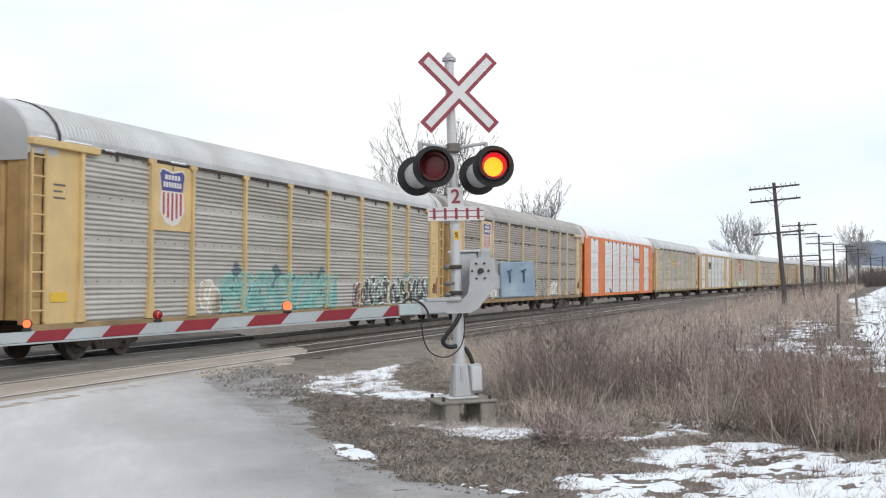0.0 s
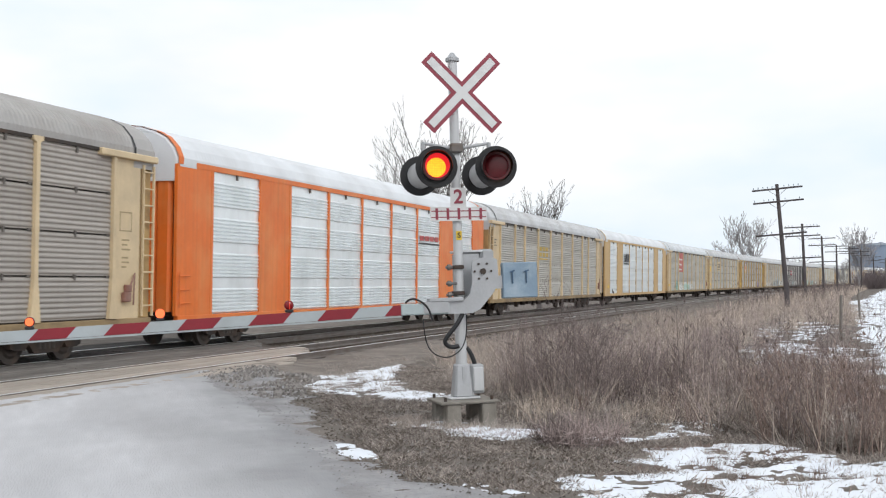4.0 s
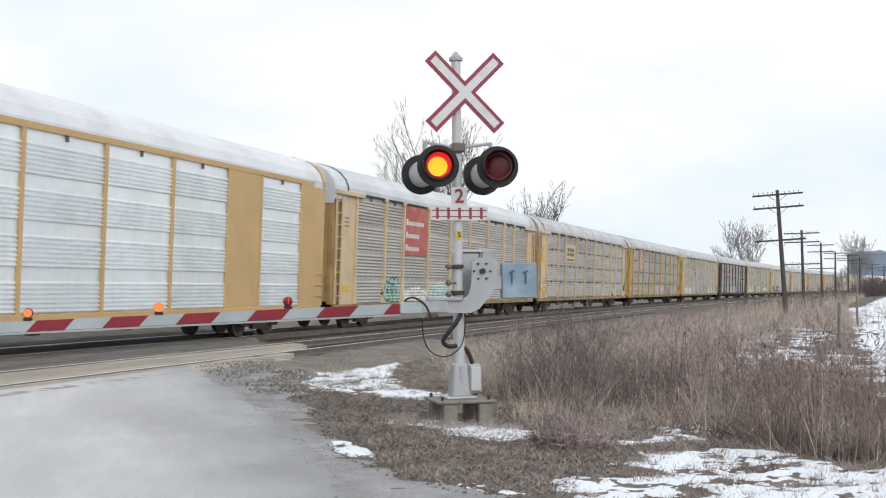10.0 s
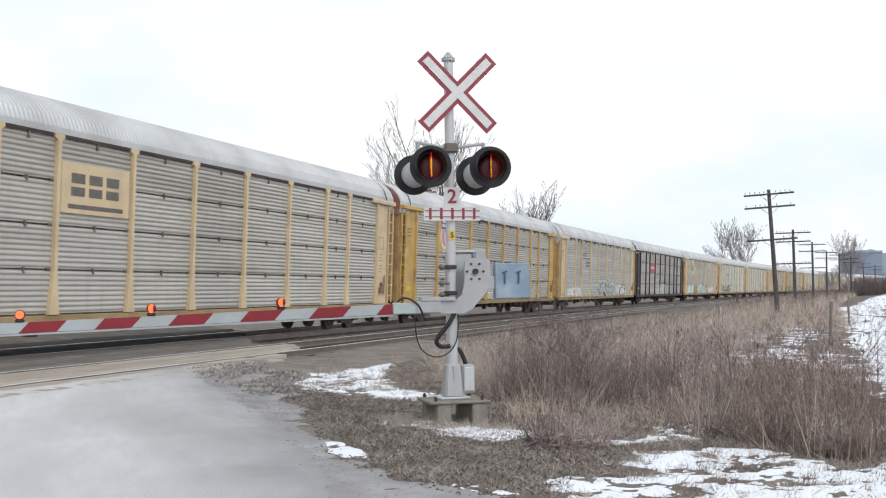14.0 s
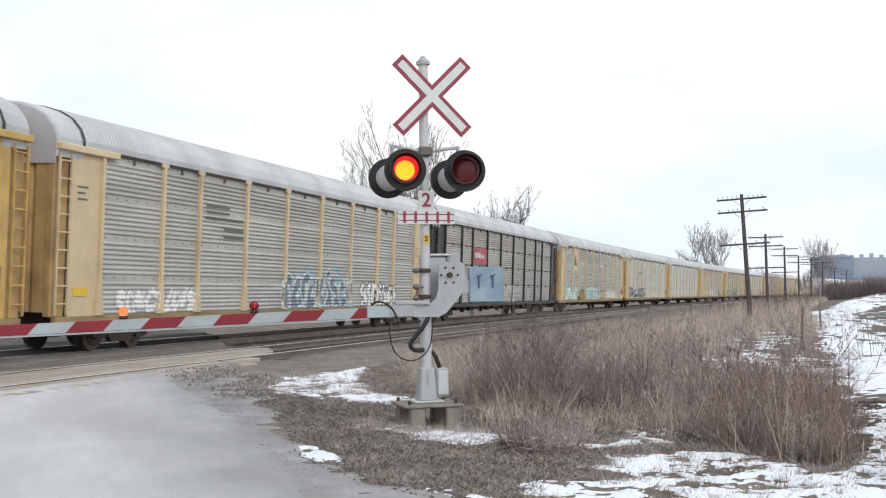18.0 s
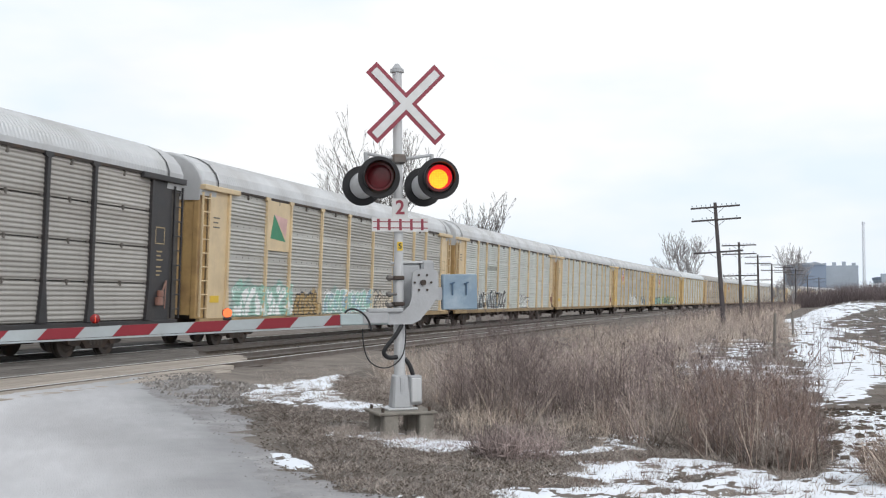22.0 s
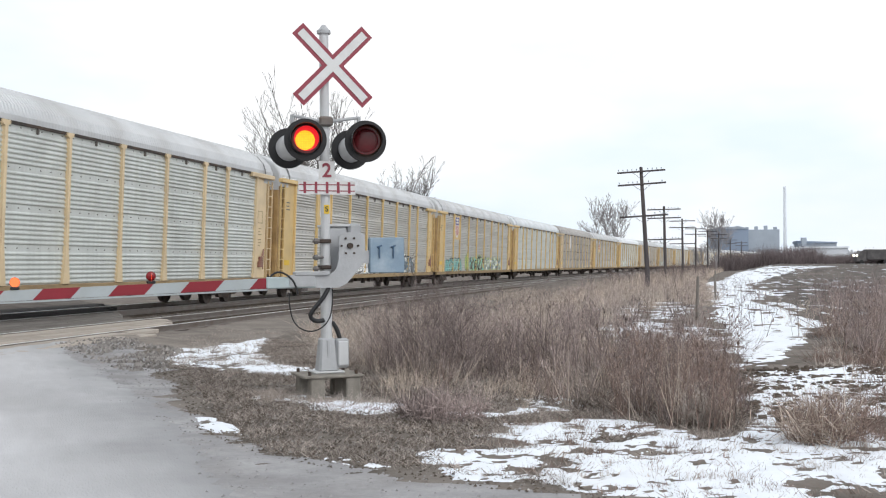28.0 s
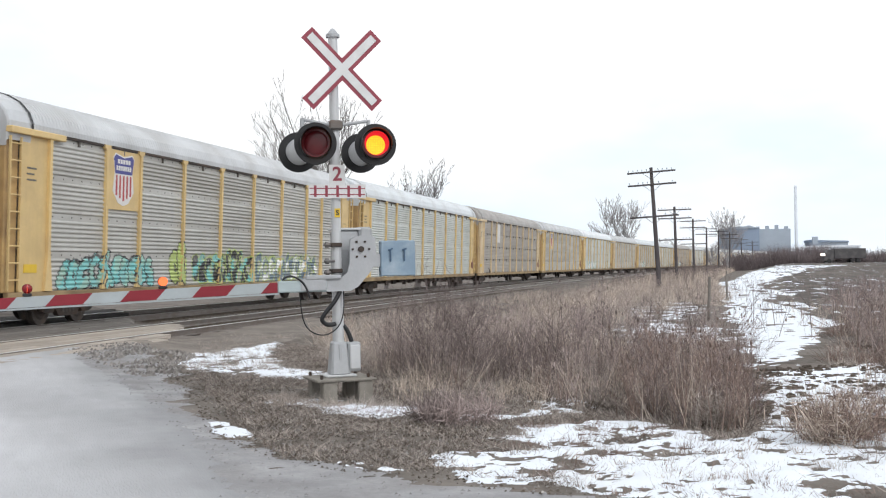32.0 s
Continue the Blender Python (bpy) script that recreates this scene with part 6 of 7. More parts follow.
def build_car(frame_key, panel_key, roof_key, kind, label):
    """One covered car carrier: ribbed side sheets between posts, arched ribbed roof, end doors, ladders and trucks."""
    car = empty("autorack_car", label, "rail car", "train of car carriers")
    fm, pm, rm = M[frame_key], M[panel_key], M[roof_key]
    solid = kind == "solid"
    spots = [p - END for p in POSTS]
    core = bmesh.new()
    box(core, -HALF + 0.08, HALF - 0.12, -END + 0.35, END - 0.35, SILL + 0.1, EAVE)
    part("body", core, M["core"], car)
    # far side as one ribbed sheet
    part("far_side", shared(("far", panel_key, kind), lambda: raw_mesh("far_side", *ribbed(-END + 1.6, END - 1.6, kind, HALF - 0.05, -1), pm)), None, car)
    bays = list(zip(spots, spots[1:]))
    for i, (a, b) in enumerate(bays):
        if solid and i in (1, 7):
            part("plain_panel", shared(("plain", frame_key, i), lambda: mesh_of("plain_panel", boxed(HALF - 0.06, HALF, a, b, SILL, EAVE), fm)), None, car)
            continue
        part("side_panel", shared(("bay", panel_key, kind, i), lambda: panel_mesh(a + 0.04, b - 0.04, kind, pm)), None, car)
    for i, p in enumerate(spots):
        part("post", shared(("post", frame_key, solid, i), lambda: mesh_of("post", prism(post_shape(p, not solid), "x", HALF - 0.04, HALF + 0.055 if not solid else HALF + 0.012), fm)), None, car)
    part("side_sill", shared(("sill", frame_key), lambda: mesh_of("side_sill", boxed(HALF - 0.12, HALF + 0.015, -END + 0.1, END - 0.1, SILL - 0.17, SILL + 0.01, bevel=0.012), fm if solid or frame_key == "brown" else M["sill_paint"])), None, car)
    part("top_rail", shared(("rail", frame_key, solid), lambda: mesh_of("top_rail", boxed(HALF - 0.1, HALF + 0.012, -END + 0.9, END - 0.9, EAVE - 0.04, EAVE + (0.1 if solid else 0.03)), fm if solid else M["under"])), None, car)
    part("roof", shared(("roof", roof_key, solid), lambda: roof_mesh(rm, 0.004 if solid else 0.019)), None, car)
    under = bmesh.new()
    box(under, -0.28, 0.28, -END + 0.3, END - 0.3, 0.5, 0.9)
    for k in range(9):
        y = -8.0 + k * 2.0
        box(under, -1.35, 1.35, y - 0.06, y + 0.06, 0.72, 0.9)
    box(under, -1.4, 1.4, -END + 0.4, END - 0.4, 0.86, 0.97)
    box(under, -1.05, 1.05, -END + 5.4, END - 5.4, 0.52, 0.88)
    for k in range(14):
        y = -7.6 + k * 1.17
        box(under, 1.05, 1.2, y, y + 0.3 + 0.25 * (k * 7 % 3), 0.42 + 0.06 * (k % 3), 0.8)
    part("underframe", shared("under", lambda: mesh_of("underframe", under, M["under"])), None, car)
    for s in (-1, 1):
        tag = "a" if s < 0 else "b"
        part("roof_end", shared(("cap", roof_key, s, solid and frame_key), lambda: raw_mesh("roof_end", *roof_cap(s), rm)), None, car)
        gable = {"gold": "gable_rust", "tan": "gable_brown" if panel_key == "galv_dark" and kind == "seamed" else roof_key, "brown": "brown", "orange": roof_key, "ochre": "logo_white"}.get(frame_key, roof_key)
        part("gable", shared(("gable", gable, s), lambda: gable_mesh(s, M[gable])), None, car)
        if solid:
            part("roof_rim", shared(("rim", frame_key, s), lambda: raw_mesh("roof_rim", *roof_band(s, END - 0.24, END - 0.0, 0.012), fm)), None, car)
        else:
            part("roof_seam", shared(("seam", s), lambda: raw_mesh("roof_seam", *roof_band(s, END - 0.97, END - 0.89, 0.014), M["black"])), None, car)
        lo, hi = sorted((s * END, s * (END - 1.72)))
        if solid:
            part("end_panel", shared(("endp", frame_key, s, 1), lambda: mesh_of("end_panel", boxed(HALF - 0.1, HALF + 0.005, lo, hi, SILL, EAVE, bevel=0.01), fm)), None, car)
            part("grab_irons", shared(("grab", frame_key, s), lambda: mesh_of("grab_irons", rodded(*[((HALF + 0.05, s * (END - 0.1), z), (HALF + 0.05, s * (END - 0.6), z), 0.015) for z in (1.2, 1.55, 1.9)], ((HALF + 0.05, s * (END - 0.1), 1.1), (HALF + 0.05, s * (END - 0.1), 2.0), 0.015), seg=6), fm)), None, car)
        else:
            a, b = sorted((s * (END - 0.60), s * (END - 1.70)))
            part("end_panel", shared(("endp", frame_key, s, 0), lambda: mesh_of("end_panel", boxed(HALF - 0.12, HALF - 0.02, a, b, SILL, EAVE - 0.1, bevel=0.015), fm)), None, car)
            a, b = sorted((s * (END - 0.02), s * (END - 0.55)))
            part("door_post", shared(("doorp", frame_key, s), lambda: mesh_of("door_post", boxed(HALF - 0.28, HALF - 0.1, a, b, SILL, EAVE - 0.25, bevel=0.02), M["core"] if frame_key == "brown" else M["door_rust"])), None, car)
            part("ladder", shared(("ladder", frame_key, s), lambda: mesh_of("ladder", ladder_mesh(a + 0.02, b - 0.02, HALF - 0.02), fm)), None, car)
            a, b = sorted((s * (END - 0.0), s * (END - 2.35)))
            part("header", shared(("head", frame_key, s), lambda: mesh_of("header", boxed(HALF - 0.1, HALF + 0.10, a, b, EAVE - 0.13, EAVE + 0.03, bevel=0.02), fm)), None, car)
        door = bmesh.new()
        lo, hi = sorted((s * (END - 0.04), s * (END - 0.12)))
        wave = []
        for k in range(6):
            x = -1.32 + k * 0.44
            wave += [(x, hi - 0.05), (x + 0.06, hi), (x + 0.34, hi), (x + 0.40, hi - 0.05)] if s > 0 else [(x, lo + 0.05), (x + 0.06, lo), (x + 0.34, lo), (x + 0.40, lo + 0.05)]
        mid = (lo + hi) / 2 - s * 0.06
        door.free()
        door = prism(wave + [(1.32, mid), (-1.32, mid)], "z", SILL + 0.1, 4.42)
        part("end_door", shared(("door", frame_key, s), lambda: mesh_of("end_door", door, M["logo_white"] if frame_key == "ochre" else (fm if frame_key in ("brown", "orange") else M["door_rust"]))), None, car)
        coup = bmesh.new()
        box(coup, -0.12, 0.12, *sorted((s * (END - 0.2), s * (END + 0.55))), 0.72, 0.98, 0.03)
        rod(coup, (0.5, s * (END - 0.1), 0.85), (0.45, s * (END + 0.3), 0.5), 0.03, seg=6)
        rod(coup, (0.45, s * (END + 0.3), 0.5), (0.3, s * (END + 0.55), 0.5), 0.03, seg=6)
        part("coupler", shared(("coup", s), lambda: mesh_of("coupler", coup, M["under"])), None, car)
        build_truck(car, s * (END - 3.5))
    return car


def plate(car, name, y0, y1, z0, z1, key, x=HALF + 0.0, label=""):
    return part(name, boxed(x - 0.03, x + 0.004, y0 - END, y1 - END, z0, z1), M[key], car, label)


def bar(parent, y0, y1, z0, z1, key, x=HALF + 0.012):
    part("mark", boxed(x - 0.006, x, y0 - END, y1 - END, z0, z1), M[key], parent)


def flat(parent, name, outline, key, x):
    part(name, prism([(y - END, z) for y, z in outline], "x", x - 0.005, x), M[key], parent)


def brake_gear(car):
    """Hand brake housing with its lever and a framed notice on the tail end panel."""
    x, y = HALF - 0.02, END - 1.2
    part("brake_gear", shared("brake", lambda: brake_mesh(x, y)), None, car, "rusty hand brake housing")
    part("notice", shared("notice", lambda: notice_mesh(x, y)), None, car, "faded stencilled notice in a thin frame")


def brake_mesh(x, y):
    bm = bmesh.new()
    box(bm, x, x + 0.12, y - 0.16, y + 0.12, 1.28, 1.5, 0.02)
    box(bm, x, x + 0.07, y - 0.06, y + 0.22, 1.5, 1.68, 0.02)
    rod(bm, (x + 0.05, y + 0.1, 1.55), (x + 0.05, y + 0.34, 1.95), 0.022, seg=6)
    rod(bm, (x + 0.05, y + 0.3, 1.2), (x + 0.05, y + 0.34, 1.95), 0.018, seg=6)
    return mesh_of("brake_gear", bm, M["gable_rust"])


def notice_mesh(x, y):
    bm = bmesh.new()
    for y0, y1, z0, z1 in ((-0.25, 0.25, 3.35, 3.38), (-0.25, 0.25, 2.92, 2.95), (-0.25, -0.22, 2.92, 3.38), (0.22, 0.25, 2.92, 3.38)):
        box(bm, x - 0.004, x + 0.004, y + y0, y + y1, z0, z1)
    for k, w in enumerate((0.3, 0.22, 0.34, 0.26, 0.3, 0.2)):
        box(bm, x - 0.004, x + 0.004, y - 0.15, y - 0.15 + w, 2.70 - k * 0.11 - 0.08 * (k > 2), 2.74 - k * 0.11 - 0.08 * (k > 2))
    return mesh_of("notice", bm, M["faded_mark"])


def shield_logo(car, frame_key):
    p = plate(car, "logo_plate", 4.62, 6.43, 3.05, 4.68, frame_key, HALF + 0.002, "painted plate with a striped shield")
    c, z0, z1 = 5.5, 3.16, 4.6
    w = 0.60
    flat(p, "shield", [(c - 0.3, z0 + 0.08), (c, z0), (c + 0.3, z0 + 0.08), (c + w, z0 + 0.4), (c + w - 0.1, z1 - 0.5), (c + w, z1 - 0.12), (c + w - 0.12, z1), (c, z1 - 0.08), (c - w + 0.12, z1), (c - w, z1 - 0.12), (c - w + 0.1, z1 - 0.5), (c - w, z0 + 0.4)], "logo_white", HALF + 0.012)
    flat(p, "shield_top", [(c - w + 0.12, z1 - 0.56), (c + w - 0.12, z1 - 0.56), (c + w - 0.03, z1 - 0.14), (c + w - 0.14, z1 - 0.04), (c, z1 - 0.12), (c - w + 0.14, z1 - 0.04), (c - w + 0.03, z1 - 0.14)], "blue_paint", HALF + 0.018)
    for i in range(5):
        bar(p, c - 0.36 + i * 0.15, c - 0.25 + i * 0.15, z1 - 0.28, z1 - 0.16, "logo_white", HALF + 0.024)
    for i in range(7):
        bar(p, c - 0.43 + i * 0.124, c - 0.34 + i * 0.124, z1 - 0.47, z1 - 0.34, "logo_white", HALF + 0.024)
    for i in range(5):
        y = c - 0.44 + i * 0.2
        bar(p, y, y + 0.085, z0 + 0.14 + 0.14 * abs(i - 2) / 2, z1 - 0.60, "logo_red", HALF + 0.018)


def side_depth(kind, y, z):
    """How far the car's outer skin stands out at each y (from the car's end) and z: ribs, posts and sill."""
    zp, dp = zip(*[(b, a) for a, b in rib_profile(kind)])
    out = np.broadcast_to(HALF - 0.05 + np.interp(z, zp, dp), np.broadcast(y, z).shape).copy()
    wide = np.interp(z, (SILL, SILL + 0.2, SILL + 0.95), (0.17, 0.15, 0.06))
    for p in POSTS:
        out = np.where(np.abs(y - p) < wide, HALF + 0.055, out)
    return np.where(z < SILL + 0.012, np.maximum(out, HALF + 0.02), out) + 0.005


def graffiti(car, kind, y0, y1, tall, fill, line, seed, back=None, second=None, base=SILL + 0.02):
    """Sprayed shapes that cannot be read, laid on the ribs: a ragged cloud, fat crooked strokes and their outlines."""
    rng, nr = random.Random(seed), np.random.RandomState(seed)
    ys = np.arange(y0 - 0.2, y1 + 0.2, 0.03)
    marks = [z for d, z in rib_profile(kind) if base < z < base + tall * 1.15]
    levels = sorted([base, base + tall * 1.15] + marks)
    zs = np.concatenate([np.linspace(a, b, max(2, int((b - a) / 0.028) + 1))[:-1] for a, b in zip(levels, levels[1:]) if b - a > 1e-4] + [[levels[-1]]])
    cy, cz = ((ys[1:] + ys[:-1]) / 2)[None, :], ((zs[1:] + zs[:-1]) / 2)[:, None]
    shape = (len(zs) - 1, len(ys) - 1)
    grit = nr.rand(*shape) - 0.5
    wave = sum(np.sin(cy * nr.uniform(2, 9) + cz * nr.uniform(-9, 9) + nr.uniform(0, 6)) for k in range(5)) / 3
    ink = np.zeros(shape, dtype=np.int32)

    def away(pts):
        best = np.full(shape, 9.0)
        for (ay, az), (by, bz) in zip(pts, pts[1:]):
            dy, dz = by - ay, bz - az
            s = np.clip(((cy - ay) * dy + (cz - az) * dz) / (dy * dy + dz * dz + 1e-9), 0, 1)
            best = np.minimum(best, np.hypot(cy - ay - s * dy, cz - az - s * dz))
        return best

    if back:
        span = (cy - (y0 + y1) / 2) / ((y1 - y0) / 2)
        top = base + tall * (0.78 + 0.16 * np.sin(cy * 2.1 + seed) + 0.12 * np.sin(cy * 5.3 + 2 * seed)) * np.clip(1.25 - span ** 4, 0, 1)
        ink[(cz < top + 0.12 * grit + 0.06 * wave) & (np.abs(span) < 1 + 0.04 * grit)] = 3
    y, lean = y0 + 0.1, rng.uniform(-0.15, 0.3)
    while y < y1 - 0.25:
        w, h = rng.uniform(0.6, 1.0) * max(0.8, tall), tall * rng.uniform(0.76, 0.97)
        fat = rng.uniform(0.09, 0.13) * tall
        lo, hi, c = base + fat + 0.03, base + h - fat, y + w / 2

        def at(a, b):
            return (c + a * (w / 2 - fat) + lean * (b - 0.5) * h + rng.gauss(0, 0.03), lo + b * (hi - lo) + rng.gauss(0, 0.03))

        kinds = {
            "bow": [[at(0.7 * math.cos(q) - 0.1, 0.5 + 0.5 * math.sin(q)) for q in np.linspace(0.9, 5.2, 10)], [at(0.1, 0.3), at(0.9, 0.55)]],
            "loop": [[at(0.8 * math.cos(q), 0.45 + 0.42 * math.sin(q)) for q in np.linspace(0.0, 6.6, 13)]],
            "arch": [[at(-0.9 * math.cos(q), 0.05 + 0.85 * math.sin(q)) for q in np.linspace(0.0, 3.1, 9)], [at(-0.9, -0.02), at(0.5, 0.1)]],
            "wave": [[at(0.75 * math.sin(q), q / 6.3) for q in np.linspace(0, 6.3, 10)], [at(0.9, 0.0), at(0.6, 0.35)]],
            "curl": [[at((0.9 - 0.1 * q) * math.cos(q + 1.0), 0.5 + (0.5 - 0.05 * q) * math.sin(q + 1.0)) for q in np.linspace(0.0, 7.5, 15)]],
        }
        strokes = kinds[rng.choice(sorted(kinds))]
        d = np.minimum.reduce([away(p) for p in strokes])
        ink[d < fat + 0.05 + 0.025 * grit] = 2
        ink[d < fat + 0.01 * grit] = 1
        if second:
            ink[(d < fat) & (wave + 0.5 * grit > 0.25)] = 4
        y += w * rng.uniform(0.5, 0.72)
    for k in range(int((y1 - y0) / 1.3)):
        q, r = rng.uniform(y0 + 0.3, y1 - 0.3), rng.uniform(0.15, 0.5)
        arc = [(q + r * math.cos(a), base + tall * rng.uniform(0.5, 0.7) + 0.5 * r * math.sin(a)) for a in np.linspace(0.2, 2.9, 7)]
        ink[away(arc) < 0.022 + 0.012 * grit] = 2
    ink[(grit > 0.47) | (grit * wave > 0.42)] = 0
    n = len(ys)
    grid = np.stack([side_depth(kind, ys[None, :], zs[:, None]), np.broadcast_to(ys[None, :] - END, (len(zs), n)), np.broadcast_to(zs[:, None], (len(zs), n))], -1)
    r, c = np.nonzero(ink)
    quads = np.stack([r * n + c, r * n + c + 1, (r + 1) * n + c + 1, (r + 1) * n + c], -1)
    used, flat_index = np.unique(quads, return_inverse=True)
    me = raw_mesh("graffiti", grid.reshape(-1, 3)[used].tolist(), flat_index.reshape(-1, 4).tolist(), M[fill])
    for key in (line, back or fill, second or fill):
        me.materials.append(M[key])
    me.polygons.foreach_set("material_index", (ink[r, c] - 1).astype(np.int32))
    tagged(part("graffiti", me, None, car, "sprayed unreadable lettering"), kind="stuff")


STYLES = {
    -1: ("yellow", "galv_dark", "roof", "plain"), 0: ("yellow", "galv_dark", "roof", "plain"), 1: ("tan", "galv_brown", "roof_dirty", "seamed"), 2: ("orange", "white_panel", "roof_white", "solid"),
    3: ("tan", "galv_dark", "roof", "plain"), 4: ("ochre", "white_panel", "roof_white", "solid"), 5: ("tan", "galv_dark", "roof_light", "plain"), 6: ("tan", "galv_dark", "roof", "seamed"),
    7: ("gold", "galv_mid", "roof", "seamed"), 8: ("tan", "galv", "roof", "plain"), 9: ("brown", "galv_mid", "roof", "seamed"), 10: ("tan", "galv", "roof", "plain"),
    11: ("tan", "galv_light", "roof", "plain"), 12: ("tan", "galv_light", "roof", "plain"), 13: ("yellow", "galv", "roof", "plain"), 14: ("yellow", "galv", "roof", "plain"),
    15: ("yellow", "galv_light", "roof_light", "plain"), 16: ("tan", "galv_brown", "roof_dirty", "seamed"), 17: ("yellow", "galv_dark", "roof", "plain"), 18: ("yellow", "galv_light", "roof_white", "plain"),
    19: ("tan", "galv", "roof", "plain"), 20: ("yellow", "galv", "roof_light", "plain"),
}
LOOK = {"yellow": "yellow framed", "gold": "bright yellow framed", "tan": "faded tan framed", "orange": "orange framed", "ochre": "ochre framed", "brown": "black framed"}
TONE = {"galv_mid": "brownish grey ribbed", "galv": "grey ribbed", "galv_dark": "dirty grey ribbed", "galv_brown": "brown stained ribbed", "white_panel": "bright silver ribbed", "galv_light": "pale grey ribbed"}


def build_train():
    cars = []
    protos = {}
    for n in range(-1, 31):
        style = STYLES.get(n) or STYLES[(19, 3, 11, 15, 16, 11)[n % 6]]
        label = f"{LOOK[style[0]]} car carrier with {TONE[style[1]]} sides"
        if style in protos:
            car = copy_thing(protos[style], Matrix())
        else:
            car = build_car(*style, label)
            protos[style] = car
        cars.append(car)
    for n, car in zip(range(-1, 31), cars):
        frame_key = (STYLES.get(n) or ("yellow",))[0]
        dress(n, car, frame_key)
        if frame_key == "ochre":
            plate(car, "placard", 0.95, 1.45, 1.32, 1.5, "sign_yellow", HALF + 0.012, "small yellow placard")
        if frame_key not in ("orange", "ochre"):
            brake_gear(car)
            plate(car, "placard", 0.75, 1.3, 1.35, 1.55, "sign_yellow", HALF - 0.006, "small yellow placard")
            for k in range(3):
                bar(car, 0.8, 1.2 - 0.1 * (k % 2), 3.55 + k * 0.14, 3.59 + k * 0.14, "grime", HALF - 0.01)
    return cars


def dress(n, car, fk):
    """Logos as plain shapes and sprayed paint, car by car."""
    kind = STYLES.get(n, ("", "", "", "plain"))[3]

    def spray(*given, **more):
        graffiti(car, kind, *given, **more)

    if n in (0, 1, 7, 13, 14, 17, 23):
        shield_logo(car, "tan" if n == 1 else fk)
    if n in (0, 9, 12, 13):
        for k, (y, w) in enumerate(((0.25, 0.5), (1.1, 0.9), (2.6, 0.4), (5.4, 0.7))[: 4 if n == 0 else 2]):
            high = EAVE + (0.03 if k < 2 else 0.0)
            part("snow_crust", boxed(HALF - 0.02, HALF + (0.09 if k < 2 else 0.05), y - END, y + w - END, high, high + 0.05, bevel=0.022), M["snow_crust"], car, "crust of white snow on the eave")
    if n == 0:
        spray(6.8, 8.0, 1.0, "paint_cream", "paint_white", 1)
        spray(7.7, 15.9, 1.35, "paint_teal", "paint_mint", 2, "paint_teal_dark", "paint_teal2")
        spray(17.4, 18.6, 0.9, "paint_maroon", "paint_white", 103, "paint_maroon")
        spray(18.2, 25.4, 1.2, "paint_black", "paint_white", 3, "paint_green_grey", "paint_green_grey")
    elif n == 1:
        spray(2.2, 7.2, 1.1, "paint_white", "paint_black", 4)
        spray(9.0, 12.2, 1.1, "paint_sky", "paint_blue", 5, "paint_blue", "paint_teal")
        spray(12.4, 15.0, 1.2, "paint_black", "paint_green", 6)
        spray(18.6, 20.4, 1.0, "paint_white", "galv_brown", 7)
    elif n == 2:
        for k in range(4):
            bar(car, 18.4 + k * 0.62, 18.9 + k * 0.62, 3.42, 3.62, "logo_red", HALF + 0.0)
        bar(car, 18.3, 20.9, 3.28, 3.34, "paint_black", HALF + 0.0)
        plate(car, "placard", 26.4, 27.0, 1.9, 2.05, "sign_yellow", HALF + 0.012)
        bar(car, 26.6, 26.85, 2.15, 2.4, "logo_white", HALF + 0.014)
    elif n == 3:
        for k in range(3):
            y = 9.75 + k * 0.72
            bar(car, y, y + 0.55, 3.2, 3.42, "logo_yellow", HALF + 0.002)
            bar(car, y, y + 0.55, 3.52, 3.75, "logo_yellow", HALF + 0.002)
        bar(car, 9.7, 11.7, 3.02, 3.1, "logo_yellow", HALF + 0.0)
    elif n == 4:
        for k in range(5):
            flat(car, "mark", [(6.9 + 0.08 * k, 3.3 + k * 0.13), (8.2, 3.3 + k * 0.13), (8.25, 3.37 + k * 0.13), (7.0 + 0.08 * k, 3.37 + k * 0.13)], "paint_black", HALF + 0.002)
        flat(car, "mark", [(7.5, 3.3), (8.1, 3.3), (8.6, 3.95), (8.0, 3.95)], "paint_black", HALF + 0.006)
        flat(car, "mark", [(8.4, 3.3), (9.1, 3.3), (9.3, 3.95), (8.8, 3.95)], "paint_black", HALF + 0.006)
        bar(car, 7.1, 9.2, 3.12, 3.22, "paint_black", HALF + 0.002)
    elif n == 5:
        p = plate(car, "logo_plate", 6.62, 9.28, 2.75, 4.66, "sign_red_pale", HALF + 0.002, "faded red plate with white bars for lettering")
        for k, (z, w) in enumerate(((4.02, 2.2), (3.52, 1.6), (3.02, 1.7))):
            m = int(w / 0.26)
            for i in range(m):
                bar(p, 6.78 + i * 0.26, 6.97 + i * 0.26, z - 0.1, z + (0.14 if i == 0 else 0.06), "logo_white", HALF + 0.012)
        spray(4.3, 6.0, 1.1, "paint_mint", "paint_black", 8)
        spray(6.6, 9.2, 0.7, "paint_white", "galv_dark", 9)
        spray(9.6, 13.6, 0.8, "paint_mint", "paint_white", 10)
        spray(13.8, 15.2, 0.6, "paint_white", "galv_dark", 11)
    elif n == 6:
        plate(car, "placard", 0.85, 1.35, 3.0, 3.6, "sign_yellow", HALF - 0.006, "yellow notice plate")
        p = plate(car, "logo_plate", 6.65, 9.25, 3.1, 4.2, fk, HALF + 0.002, "tan plate with dark bars for lettering")
        for k in range(3):
            y = 7.0 + k * 0.66
            bar(p, y, y + 0.5, 3.76, 3.98, "grime", HALF + 0.012)
            bar(p, y, y + 0.5, 3.48, 3.68, "grime", HALF + 0.012)
        bar(p, 6.9, 9.0, 3.2, 3.3, "grime", HALF + 0.012)
    elif n == 7:
        spray(12.5, 14.8, 1.0, "galv", "paint_white", 12)
